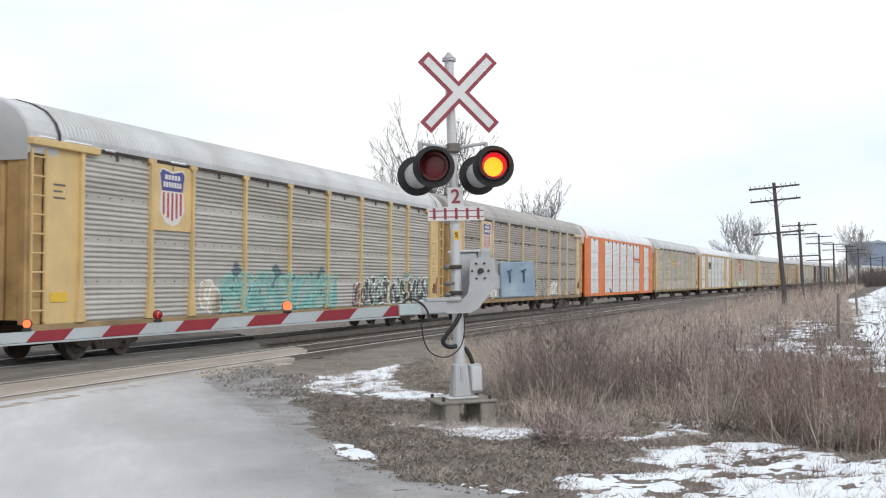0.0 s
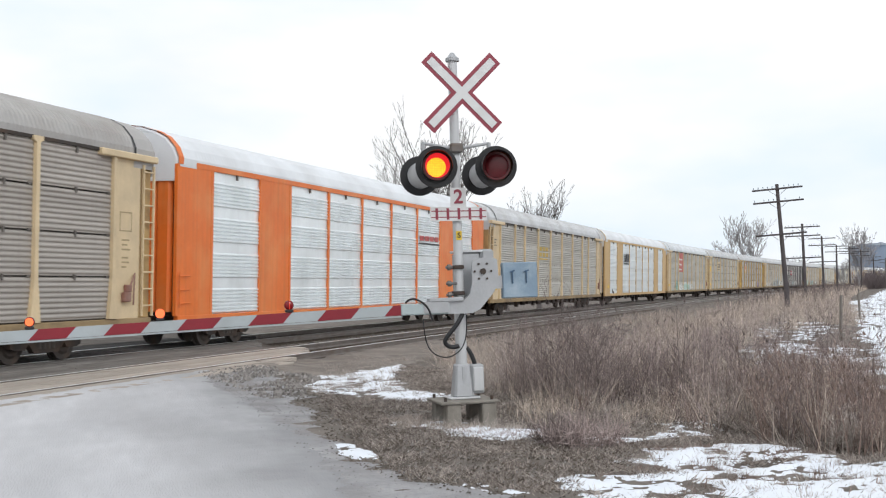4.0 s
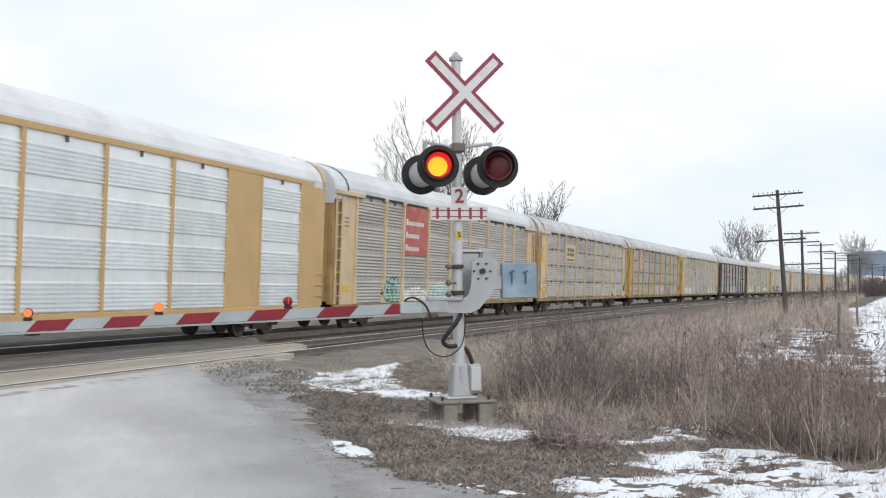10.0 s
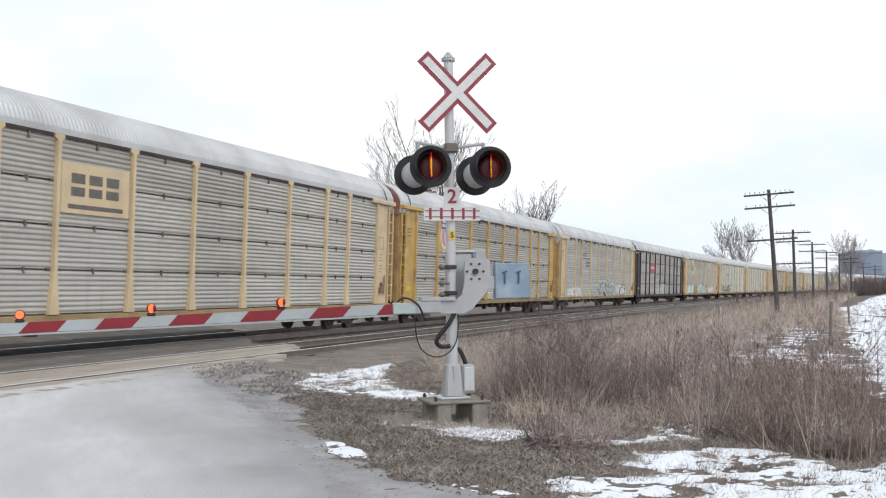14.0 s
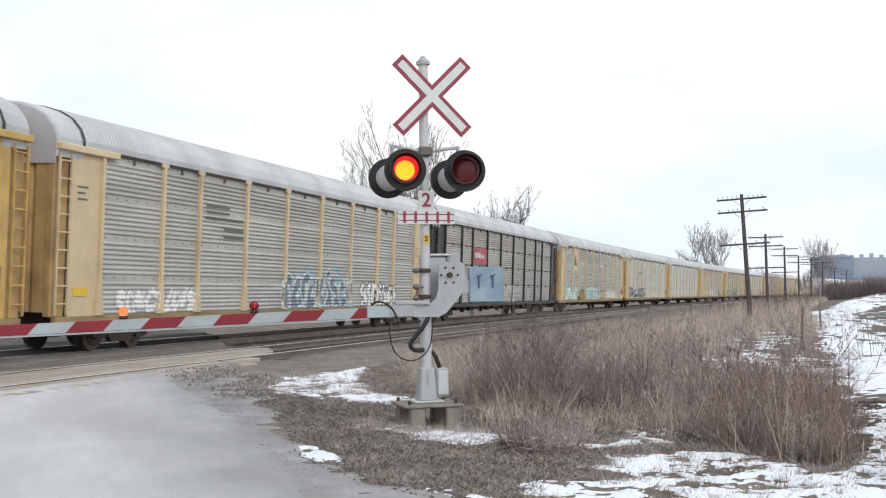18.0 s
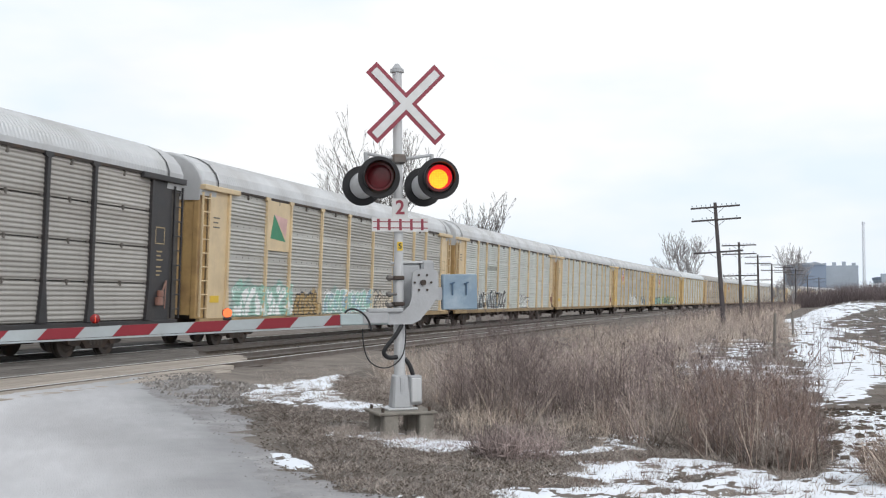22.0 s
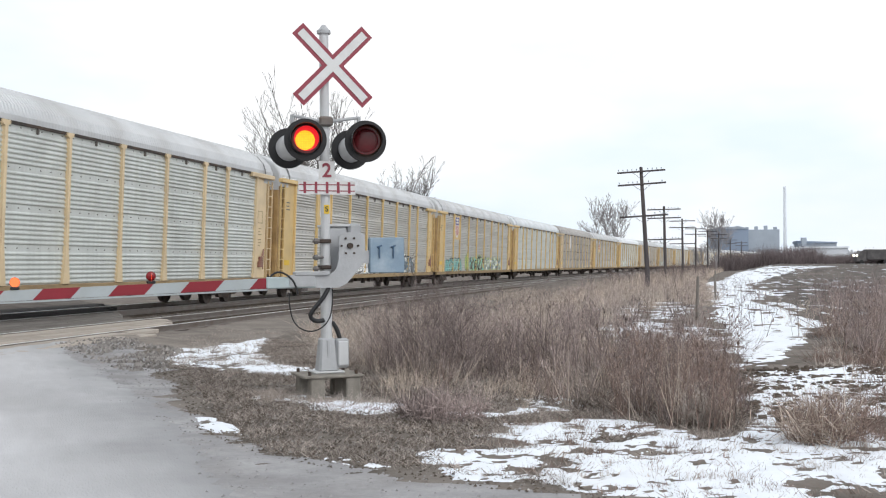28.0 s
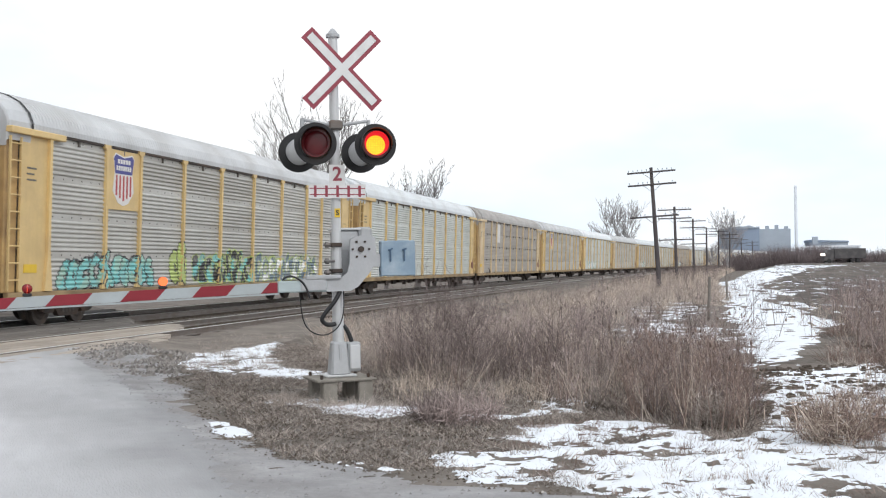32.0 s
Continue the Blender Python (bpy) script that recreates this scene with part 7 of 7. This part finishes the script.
        spray(15.4, 17.0, 1.05, "galv", "paint_white", 13)
        spray(18.2, 20.8, 0.8, "paint_mauve", "paint_mauve", 113)
    elif n == 8:
        for k in range(3):
            bar(car, 6.9, 8.3 + (0.9 if k == 0 else 0), 3.5 + k * 0.16, 3.56 + k * 0.16, "grime", HALF + 0.0)
        bar(car, 8.0, 9.2, 3.2, 3.3, "grime", HALF + 0.0)
        bar(car, 8.0, 9.2, 2.98, 3.08, "grime", HALF + 0.0)
        spray(2.4, 4.3, 0.75, "paint_white", "galv", 14)
        spray(4.8, 6.2, 0.75, "paint_white", "galv", 15)
        spray(12.0, 18.4, 1.4, "paint_slate", "paint_white", 16, "paint_sky", "paint_grey")
        spray(19.0, 23.4, 0.95, "paint_white", "paint_black", 17)
        spray(9.6, 12.0, 0.9, "paint_grey", "galv", 18)
    elif n == 9:
        p = plate(car, "logo_plate", 6.6, 9.3, 2.9, 3.75, "logo_plate_red", HALF + 0.002, "red plate with white bars for lettering")
        for k in range(5):
            bar(p, 7.05 + k * 0.36, 7.28 + k * 0.36, 3.22, 3.5 if k in (0, 1, 2) else 3.42, "logo_white", HALF + 0.012)
        spray(9.5, 12.0, 1.2, "paint_sky", "paint_white", 19, None, "galv_mid")
        spray(11.8, 15.8, 1.15, "galv_mid", "paint_white", 119)
    elif n == 10:
        p = plate(car, "logo_plate", 4.62, 6.43, 3.05, 4.68, fk, HALF + 0.002, "tan plate with a green and pink flag shape")
        flat(p, "flag_green", [(4.85, 3.45), (6.1, 3.38), (5.1, 4.25)], "logo_green", HALF + 0.012)
        flat(p, "flag_pink", [(5.1, 4.25), (6.2, 4.15), (6.1, 3.5)], "logo_pink", HALF + 0.012)
        spray(2.0, 6.8, 1.2, "paint_white", "paint_mint", 20, "paint_teal2", "paint_mint")
        spray(7.0, 9.4, 0.9, "paint_gold", "paint_black", 21, "paint_gold")
        spray(9.8, 15.0, 1.05, "paint_mint", "paint_white", 22, "paint_teal2", "paint_sky")
        spray(15.3, 18.0, 0.95, "paint_cream", "paint_black", 23)
        spray(18.6, 22.6, 0.8, "paint_white", "galv", 24)
    elif n == 11:
        for k in range(8):
            bar(car, 6.75 + k * 0.31, 6.95 + k * 0.31, 3.2, 3.56 if k == 0 else 3.44, "worn_mark", HALF + 0.0)
        spray(2.0, 6.6, 1.2, "paint_black", "paint_white", 25, None, "paint_slate")
        spray(6.9, 11.6, 1.25, "paint_black", "paint_white", 26, None, "paint_slate")
        spray(15.4, 18.6, 0.9, "paint_white", "paint_black", 27)
    elif n == 13:
        spray(10.0, 15.6, 1.2, "paint_white", "paint_black", 28, "paint_white")
        spray(18.2, 22.6, 1.05, "paint_slate", "paint_black", 29, "paint_white", "paint_white")
    elif n == 14:
        spray(2.2, 7.6, 1.05, "paint_teal_bright", "paint_black", 30, None, "paint_mint")
        spray(8.4, 9.6, 1.4, "paint_lime", "paint_black", 31)
        spray(10.0, 15.0, 1.2, "paint_black", "paint_lime", 32, None, "paint_teal_bright")
        spray(15.4, 22.4, 1.15, "paint_slate", "paint_lime", 33, "paint_grey", "paint_white")
    elif n == 16:
        plate(car, "logo_plate", 6.8, 7.9, 3.2, 4.6, "logo_white", HALF + 0.002, "white plate")
    elif n in (10, 18, 20, 22, 25):
        spray(4.0, 11.0, 1.0, "paint_white", "paint_teal", 40 + n)


CARS = build_train()


# ---- crossing signal ----
def disc(bm, c, r, seg=32):
    bmesh.ops.create_circle(bm, cap_ends=True, segments=seg, radius=r, matrix=Matrix.Translation(c) @ pose(0, 0, 0, 90))


def cord(parent, name, pts, r, key, label=""):
    cu = bpy.data.curves.new(name, "CURVE")
    cu.dimensions, cu.bevel_depth, cu.bevel_resolution = "3D", r, 2
    sp = cu.splines.new("NURBS")
    sp.points.add(len(pts) - 1)
    for q, p in zip(sp.points, pts):
        q.co = (*p, 1)
    sp.use_endpoint_u, sp.order_u = True, 3
    cu.materials.append(M[key])
    ob = new(name, cu)
    ob.parent = parent
    return tagged(ob, label)


def words(parent, text, size, key, m, name="lettering"):
    cu = bpy.data.curves.new(name, "FONT")
    cu.body, cu.size, cu.extrude, cu.align_x, cu.align_y, cu.offset = text, size, 0.002, "CENTER", "CENTER", size * 0.02
    cu.materials.append(M[key])
    ob = new(name, cu)
    ob.parent = parent
    ob.matrix_local = m
    return ob


LAMPS = []
LX = (-0.32, 0.43, 2.83)


def build_lamp(mast, x, y, z, key):
    """A round flasher head that faces -y, with its black disc, visor, dark red lens and an added lamp disc that turns
    behind the visor to imitate flashing.
    """
    head = part("signal_head", rodded(((x, y + 0.06, z), (x, y + 0.34, z), 0.17), seg=28), M["grey_metal"], mast, "grey drum-shaped flasher housing")
    bm = bmesh.new()
    rod(bm, (x, y + 0.02, z), (x, y + 0.05, z), 0.255, seg=40)
    bmesh.ops.bevel(bm, geom=[e for e in bm.edges if len(e.link_faces) == 2], offset=0.006, segments=1, affect="EDGES")
    part("backing_disc", bm, M["black"], head, "round matt black background disc")
    bm = bmesh.new()
    n = 28
    rings = []
    for yy, r, lo in ((y + 0.02, 0.185, 0.0), (y - 0.23, 0.182, 0.35)):
        rings.append([bm.verts.new((x + r * math.sin(a), yy if abs(a) < 1.6 else yy + (y + 0.02 - yy) * min(1, (abs(a) - 1.6) / 1.0), z + r * math.cos(a))) for a in np.linspace(-2.75, 2.75, n)])
    for i in range(n - 1):
        bm.faces.new((rings[0][i], rings[0][i + 1], rings[1][i + 1], rings[1][i]))
    me = mesh_of("visor", bm, M["black"])
    visor = part("visor", me, None, head, "black hood over the lens")
    mod = visor.modifiers.new("thick", "SOLIDIFY")
    mod.thickness = 0.006
    bm = bmesh.new()
    bmesh.ops.create_uvsphere(bm, u_segments=28, v_segments=12, radius=0.152, matrix=Matrix.Translation((x, y + 0.02, z)) @ Matrix.Diagonal((1, 0.22, 1, 1)))
    part("lens", bm, M["lens"], head, "dark red domed lens")
    if key:
        # Added disc: its lit front and dark lens-like back imitate the flashing.
        bm = bmesh.new()
        rod(bm, (-0.008, -0.006, -0.014), (-0.008, -0.003, -0.014), 0.116, seg=32)
        lamp = part("lamp", bm, M["lamp_yellow"], head, "bright yellow lamp on a turning disc")
        # Emissive ring: the lens's red edge plus imitated lamplight on the visor's inside.
        bm = bmesh.new()
        rod(bm, (0.008, -0.003, 0.010), (0.008, 0.0, 0.010), 0.15, seg=32)
        part("lamp_rim", bm, M["lamp_red"], lamp, "glowing red rim that also imitates red light inside the visor")
        bm = bmesh.new()
        rod(bm, (0, 0.0, 0), (0, 0.004, 0), 0.17, seg=32)
        bmesh.ops.create_uvsphere(bm, u_segments=28, v_segments=12, radius=0.145, matrix=Matrix.Translation((0, 0.004, 0)) @ Matrix.Diagonal((1, 0.16, 1, 1)))
        bmesh.ops.delete(bm, geom=[v for v in bm.verts if v.co.y < -0.001], context="VERTS")
        part("lamp_back", bm, M["lens"], lamp, "dark red domed back of the disc, imitating the unlit lens")
        LAMPS.append((lamp, (x, y - 0.05, z), key))
    pivot = Matrix.Translation((x, y + 0.05, z))
    head.matrix_local = pivot @ pose(0, 0, 0, 0, 0, -11) @ pivot.inverted()


def build_mast():
    mast = empty("crossing_signal", "grey level crossing signal with crossbuck, flashers and lowered gate arm", "crossing signal")
    # base
    slab = part("base_slab", boxed(-0.37, 0.37, -0.37, 0.37, -0.035, 0.0, bevel=0.01), M["concrete"], mast, "weathered concrete slab")
    for x, y in ((-0.2, -0.26), (0.24, -0.26), (-0.22, 0.26), (0.22, 0.26)):
        part("footing", boxed(x - 0.09, x + 0.09, y - 0.09, y + 0.09, -0.42, -0.035, bevel=0.015), M["concrete"], slab)
    for x, y in ((-0.29, -0.29), (0.29, -0.29), (-0.29, 0.29), (0.29, 0.29)):
        part("anchor_bolt", rodded(((x, y, 0), (x, y, 0.05), 0.02), seg=6), M["under"], slab)
    part("base_flange", boxed(-0.19, 0.19, -0.15, 0.15, 0.0, 0.03, bevel=0.01), M["mast"], mast)
    bm = bmesh.new()
    box(bm, -0.09, 0.09, -0.085, 0.085, 0.02, 0.43, bevel=0.02)
    for v in bm.verts:
        k = 1 + 0.55 * max(0.0, (0.14 - v.co.z) / 0.14)
        v.co.x, v.co.y = v.co.x * k, v.co.y * k
    box(bm, -0.02, 0.02, -0.105, -0.08, 0.04, 0.40, bevel=0.005)
    part("base_casting", bm, M["grey_metal"], mast)
    jb = part("junction_box", boxed(0.10, 0.26, -0.10, 0.06, 0.06, 0.42, bevel=0.02), M["grey_metal"], mast, "grey cast junction box")
    part("lid", boxed(0.115, 0.245, -0.125, -0.10, 0.09, 0.39, bevel=0.012), M["mast"], jb)
    bm = bmesh.new()
    rod(bm, (0, 0, 0.02), (0, 0, 4.2), 0.058, seg=20)
    rod(bm, (0, 0, 0.02), (0, 0, 1.05), 0.07, seg=20)
    part("pole", bm, M["mast"], mast, "tubular pole painted aluminium grey")
    bm = bmesh.new()
    rod(bm, (0, 0, 4.18), (0, 0, 4.22), 0.085, seg=20)
    rod(bm, (0, 0, 4.22), (0, 0, 4.29), 0.075, 0.02, seg=20)
    part("cap", bm, M["grey_metal"], mast)
    # crossbuck
    buck = part("crossbuck", boxed(-0.06, 0.06, -0.09, -0.05, 3.68, 3.84), M["grey_metal"], mast, "white crossbuck with red border")
    c = Vector((0.085, -0.10, 3.775))
    for a, dy in ((45, 0.0), (-45, -0.004)):
        bm = bmesh.new()
        box(bm, -0.62, 0.62, -0.004 + dy, 0.0 + dy, -0.097, 0.097)
        blade = part("blade", bm, M["red"], buck)
        blade.matrix_local = Matrix.Translation(c) @ pose(0, 0, 0, 0, a)
    for a, dy in ((45, -0.010), (-45, -0.012)):
        bm = bmesh.new()
        box(bm, -0.573, 0.573, -0.002 + dy, 0.0 + dy, -0.05, 0.05)
        face = part("blade_face", bm, M["white"], buck)
        face.matrix_local = Matrix.Translation(c) @ pose(0, 0, 0, 0, a)
    # flashers
    bracket = part("light_bracket", rodded(((-0.42, -0.06, 3.15), (-0.1, -0.05, 3.10), 0.02), ((-0.1, -0.05, 3.10), (0.1, -0.05, 3.10), 0.026), ((0.1, -0.05, 3.10), (0.42, -0.06, 3.15), 0.02)), M["grey_metal"], mast, "grey tube bracket for the flashers")
    part("clamp", boxed(-0.085, 0.085, -0.11, 0.085, 3.03, 3.15, bevel=0.02), M["under_grey"], bracket)
    for s in (-1, 1):
        part("elbow", rodded(((s * 0.42, -0.06, 3.16), (s * 0.42, -0.06, 3.0), 0.026)), M["grey_metal"], bracket)
    build_lamp(mast, LX[0], -0.36, LX[2], "L")
    build_lamp(mast, LX[1], -0.36, LX[2], "R")
    for x in (-0.40, 0.40):
        back = part("rear_head", rodded(((x + 0.05, -0.02, 2.82), (x, 0.26, 2.78), 0.165), seg=28), M["mast"], mast, "flasher facing the other way")
        bm = bmesh.new()
        rod(bm, (x, 0.24, 2.78), (x, 0.27, 2.78), 0.25, seg=36)
        part("backing_disc", bm, M["black"], back)
    # plates
    two = part("number_plate", boxed(-0.10, 0.10, -0.085, -0.078, 2.36, 2.60), M["white"], mast, "white plate with a red figure two")
    words(two, "2", 0.24, "red", pose(0, -0.089, 2.48, 90))
    strip = part("track_plate", boxed(-0.36, 0.36, -0.095, -0.088, 2.19, 2.36), M["white"], mast, "white plate with a red track symbol")
    for z in (2.235, 2.31):
        part("rail_mark", boxed(-0.35, 0.35, -0.099, -0.095, z - 0.006, z + 0.006), M["red"], strip)
    for i in range(5):
        x = -0.28 + i * 0.14
        part("tie_mark", boxed(x - 0.016, x + 0.016, -0.1, -0.095, 2.205, 2.345), M["red"], strip)
    tag = part("letter_tag", boxed(-0.035, 0.035, -0.068, -0.064, 1.955, 2.065), M["sign_yellow"], mast, "small yellow tag with the letter S")
    words(tag, "S", 0.09, "black", pose(0, -0.071, 2.01, 90))
    # gate machine
    gate = part("gate_machine", boxed(0.02, 0.30, 0.05, 0.40, 1.22, 1.80, bevel=0.025), M["grey_metal"], mast, "grey gate mechanism housing")
    part("cover", boxed(0.30, 0.47, 0.02, 0.36, 1.28, 1.84, bevel=0.03), M["grey_metal"], gate)
    part("top_lid", boxed(0.0, 0.33, 0.03, 0.42, 1.80, 1.83, bevel=0.008), M["mast"], gate)
    for z in (1.30, 1.62):
        part("u_bolt", boxed(-0.085, 0.05, -0.09, 0.09, z - 0.025, z + 0.025, bevel=0.01), M["under"], gate)
    for z in (1.28, 1.42, 1.62):
        part("clamp_bolt", rodded(((-0.17, -0.03, z), (0.0, -0.03, z), 0.018), ((-0.15, -0.03, z), (-0.11, -0.03, z), 0.036), seg=8), M["under_grey"], gate)
    hub = [(0.13, 1.68), (0.20, 1.72), (0.36, 1.74), (0.45, 1.70), (0.46, 1.40), (0.38, 1.28), (0.22, 1.10), (0.12, 1.05), (-0.19, 1.05), (-0.20, 1.21), (0.02, 1.22), (0.09, 1.28), (0.12, 1.40)]
    lever = part("lever", prism(hub, "y", -0.17, -0.13), M["grey_metal"], mast, "curved grey lever casting that carries the arm")
    bm = bmesh.new()
    rod(bm, (0.26, -0.21, 1.56), (0.26, -0.17, 1.56), 0.035, seg=14)
    part("hub", bm, M["under"], lever)
    for k in range(6):
        a = k * math.pi / 3
        part("bolt", rodded(((0.26 + 0.105 * math.cos(a), -0.19, 1.56 + 0.105 * math.sin(a)), (0.26 + 0.105 * math.cos(a), -0.17, 1.56 + 0.105 * math.sin(a)), 0.014), seg=6), M["under"], lever)
    weight = part("counterweight", boxed(0.52, 0.97, -0.16, -0.06, 1.22, 1.66, bevel=0.012), M["blue_box"], mast, "pale blue counterweight plate")
    part("weight_bar", boxed(0.44, 0.56, -0.13, -0.10, 1.34, 1.50), M["grey_metal"], weight)
    for x in (0.64, 0.82):
        part("hook", rodded(((x, -0.175, 1.55), (x, -0.175, 1.40), 0.010), ((x - 0.03, -0.175, 1.54), (x + 0.03, -0.175, 1.56), 0.010), seg=6), M["blue_dark"], weight)
    # arm
    arm = part("arm_adapter", boxed(-0.78, -0.18, -0.19, -0.11, 1.05, 1.19, bevel=0.012), M["adapter"], mast, "grey-green steel arm adapter")
    part("arm_bracket", boxed(-0.44, 0.0, -0.21, -0.09, 1.20, 1.25, bevel=0.01), M["grey_metal"], arm)
    part("arm_plate", boxed(-0.50, -0.19, -0.20, -0.10, 1.07, 1.21), M["grey_metal"], arm)
    drop = math.tan(radians(ARM_DROP))
    x, i = -0.76, 0
    stripe = 0.405
    x_end = -7.6
    while x > x_end:
        x2 = max(x_end, x - (stripe * 0.42 if i == 0 else stripe))
        h = 0.062
        sl = 0.055
        za, zb = 1.115 + (x + 0.76) * drop, 1.115 + (x2 + 0.76) * drop
        outline = [(x2 + (0 if x2 == x_end else -sl), zb - h), (x + (-sl if i else 0), za - h), (x + (sl if i else 0), za + h), (x2 + (0 if x2 == x_end else sl), zb + h)]
        part("stripe", prism(outline, "y", -0.172, -0.132), M["arm_red"] if i % 2 == 0 else M["arm_white"], arm)
        x, i = x2, i + 1
    part("arm_rib", prism([(-0.76, 1.03), (x_end, 1.03 + (x_end + 0.76) * drop), (x_end, 1.05 + (x_end + 0.76) * drop), (-0.76, 1.05)], "y", -0.165, -0.14), M["arm_white"], arm)
    for xl, key in ((ARM_LIGHTS[0], "R"), (ARM_LIGHTS[1], "L"), (ARM_LIGHTS[2], "T")):
        z = 1.115 + (xl + 0.76) * drop + 0.062
        lamp = part("arm_lamp", boxed(xl - 0.05, xl + 0.05, -0.19, -0.11, z, z + 0.035, bevel=0.01), M["black"], arm, "small red gate lamp")
        bm = bmesh.new()
        rod(bm, (xl, -0.14, z + 0.085), (xl, -0.10, z + 0.085), 0.056, seg=18)
        bmesh.ops.create_uvsphere(bm, u_segments=16, v_segments=8, radius=0.054, matrix=Matrix.Translation((xl, -0.14, z + 0.085)) @ Matrix.Diagonal((1, 0.5, 1, 1)))
        part("lens", bm, M["lens_bright"], lamp)
        bm = bmesh.new()
        rod(bm, (0, -0.001, 0), (0, 0.0, 0), 0.054 if key != "T" else 0.046, seg=18)
        edge = len(bm.faces)
        rod(bm, (-0.004, -0.003, -0.002), (-0.004, -0.001, -0.002), 0.028, seg=16)
        for f in list(bm.faces)[edge:]:
            f.material_index = 1
        g = part("glow", bm, [M["lamp_tip"] if key == "T" else M["lamp_orange"], M["lamp_core"]], lamp)
        if key == "T":
            g.location = (xl, -0.175, z + 0.085)
        else:
            LAMPS.append((g, (xl, -0.178, z + 0.085), "arm " + key))
    # hoses and cables
    cord(mast, "hose", [(0.0, -0.12, 1.05), (-0.05, -0.14, 0.95), (-0.2, -0.12, 0.78), (-0.24, -0.1, 0.7), (-0.15, -0.09, 0.63), (-0.05, -0.07, 0.65)], 0.028, "black", "black corrugated hose")
    cord(mast, "cable", [(-0.50, -0.15, 1.0), (-0.50, -0.15, 0.8), (-0.42, -0.15, 0.58), (-0.2, -0.13, 0.5), (0.0, -0.12, 0.62), (0.06, -0.1, 0.85), (0.05, -0.1, 1.05)], 0.008, "black", "thin black cable loop")
    cord(mast, "hose", [(0.06, -0.02, 0.62), (0.12, -0.03, 0.58), (0.16, -0.03, 0.42)], 0.028, "black", "black corrugated hose")
    cord(mast, "cable", [(-0.72, -0.16, 1.2), (-0.66, -0.18, 1.27), (-0.5, -0.2, 1.2), (-0.42, -0.2, 1.08), (-0.40, -0.2, 0.98)], 0.012, "black", "black lamp cable")
    mast.matrix_world = pose(-4.04, 13.78, -0.01, 0, -0.5, 31.3)
    return mast


def build_truck_far():
    truck = empty("distant_truck", "dark box truck with lit headlamps behind the scrub", "truck")
    part("box", boxed(2.2, 9.0, -1.2, 1.2, 1.0, 3.2, bevel=0.05), M["truck_paint"], truck)
    part("cab", prism([(0.0, 0.6), (2.1, 0.6), (2.1, 2.9), (0.9, 2.9), (0.2, 1.7)], "y", -1.15, 1.15), M["truck_paint"], truck)
    for x in (1.0, 6.2, 7.4):
        part("wheel", rodded(((x, -1.2, 0.5), (x, 1.2, 0.5), 0.5), seg=16), M["black"], truck)
    for y in (-0.8, 0.8):
        part("headlamp", rodded(((-0.06, y, 1.9), (0.2, y, 1.9), 0.2), seg=16), M["head_glow"], truck, "bright white headlamp")
    return truck


TRUCK = build_truck_far()
ARM_DROP, ARM_LIGHTS = 1.8, (-2.12, -3.60, -5.02)
build_mast()
build_crossing()


def flash_rows(place, key):
    """The added disc shows its lit face while the lamp burns and turns it away, in quick steps, while it is dark."""
    rows, period, t0 = [], 1.588, 3.25 if key.endswith("R") else 3.25 - 0.794
    dark = (83 if key.endswith("R") else 89) if key.startswith("arm") else 170

    def turned(share):
        return pose(*place, 0, 0, dark * share)

    on, off = (-0.40, 0.27) if key.endswith("R") else (-0.524, 0.394)
    d0 = (0 - t0 + period / 2) % period - period / 2
    rows.append((0.0, turned(0 if on < d0 < off else 1)))
    for k in range(-4, 24):
        for edge, a, b in ((t0 + k * period + on, 1, 0), (t0 + k * period + off, 0, 1)):
            f0 = math.ceil(edge * FPS)
            if 2 < f0 < 32 * FPS - 6:
                for i in range(3):
                    rows.append(((f0 + i) / FPS, turned(a + (b - a) * i / 2)))
    rows.append((32.0, rows[-1][1]))
    return rows


def motions():
    for i, car in enumerate(CARS):
        slack = SLACK[i] if i < len(SLACK) else -0.15
        walk(car, [(t, on_track(travel(t) + (i - 1) * PITCH + slack + LONG / 2)) for t in range(0, 33)])
    walk(TRUCK, [(t, pose(x, 262.5, 1.1, 0, 0, 12)) for t, x in ((0, 79), (12, 62.5), (24, 46.5), (25.5, 44.7), (28, 40.8), (29, 38.9), (30, 37.0), (31, 34.5), (32, 31.7))])
    for lamp, place, key in LAMPS:
        walk(lamp, flash_rows(place, key))


motions()
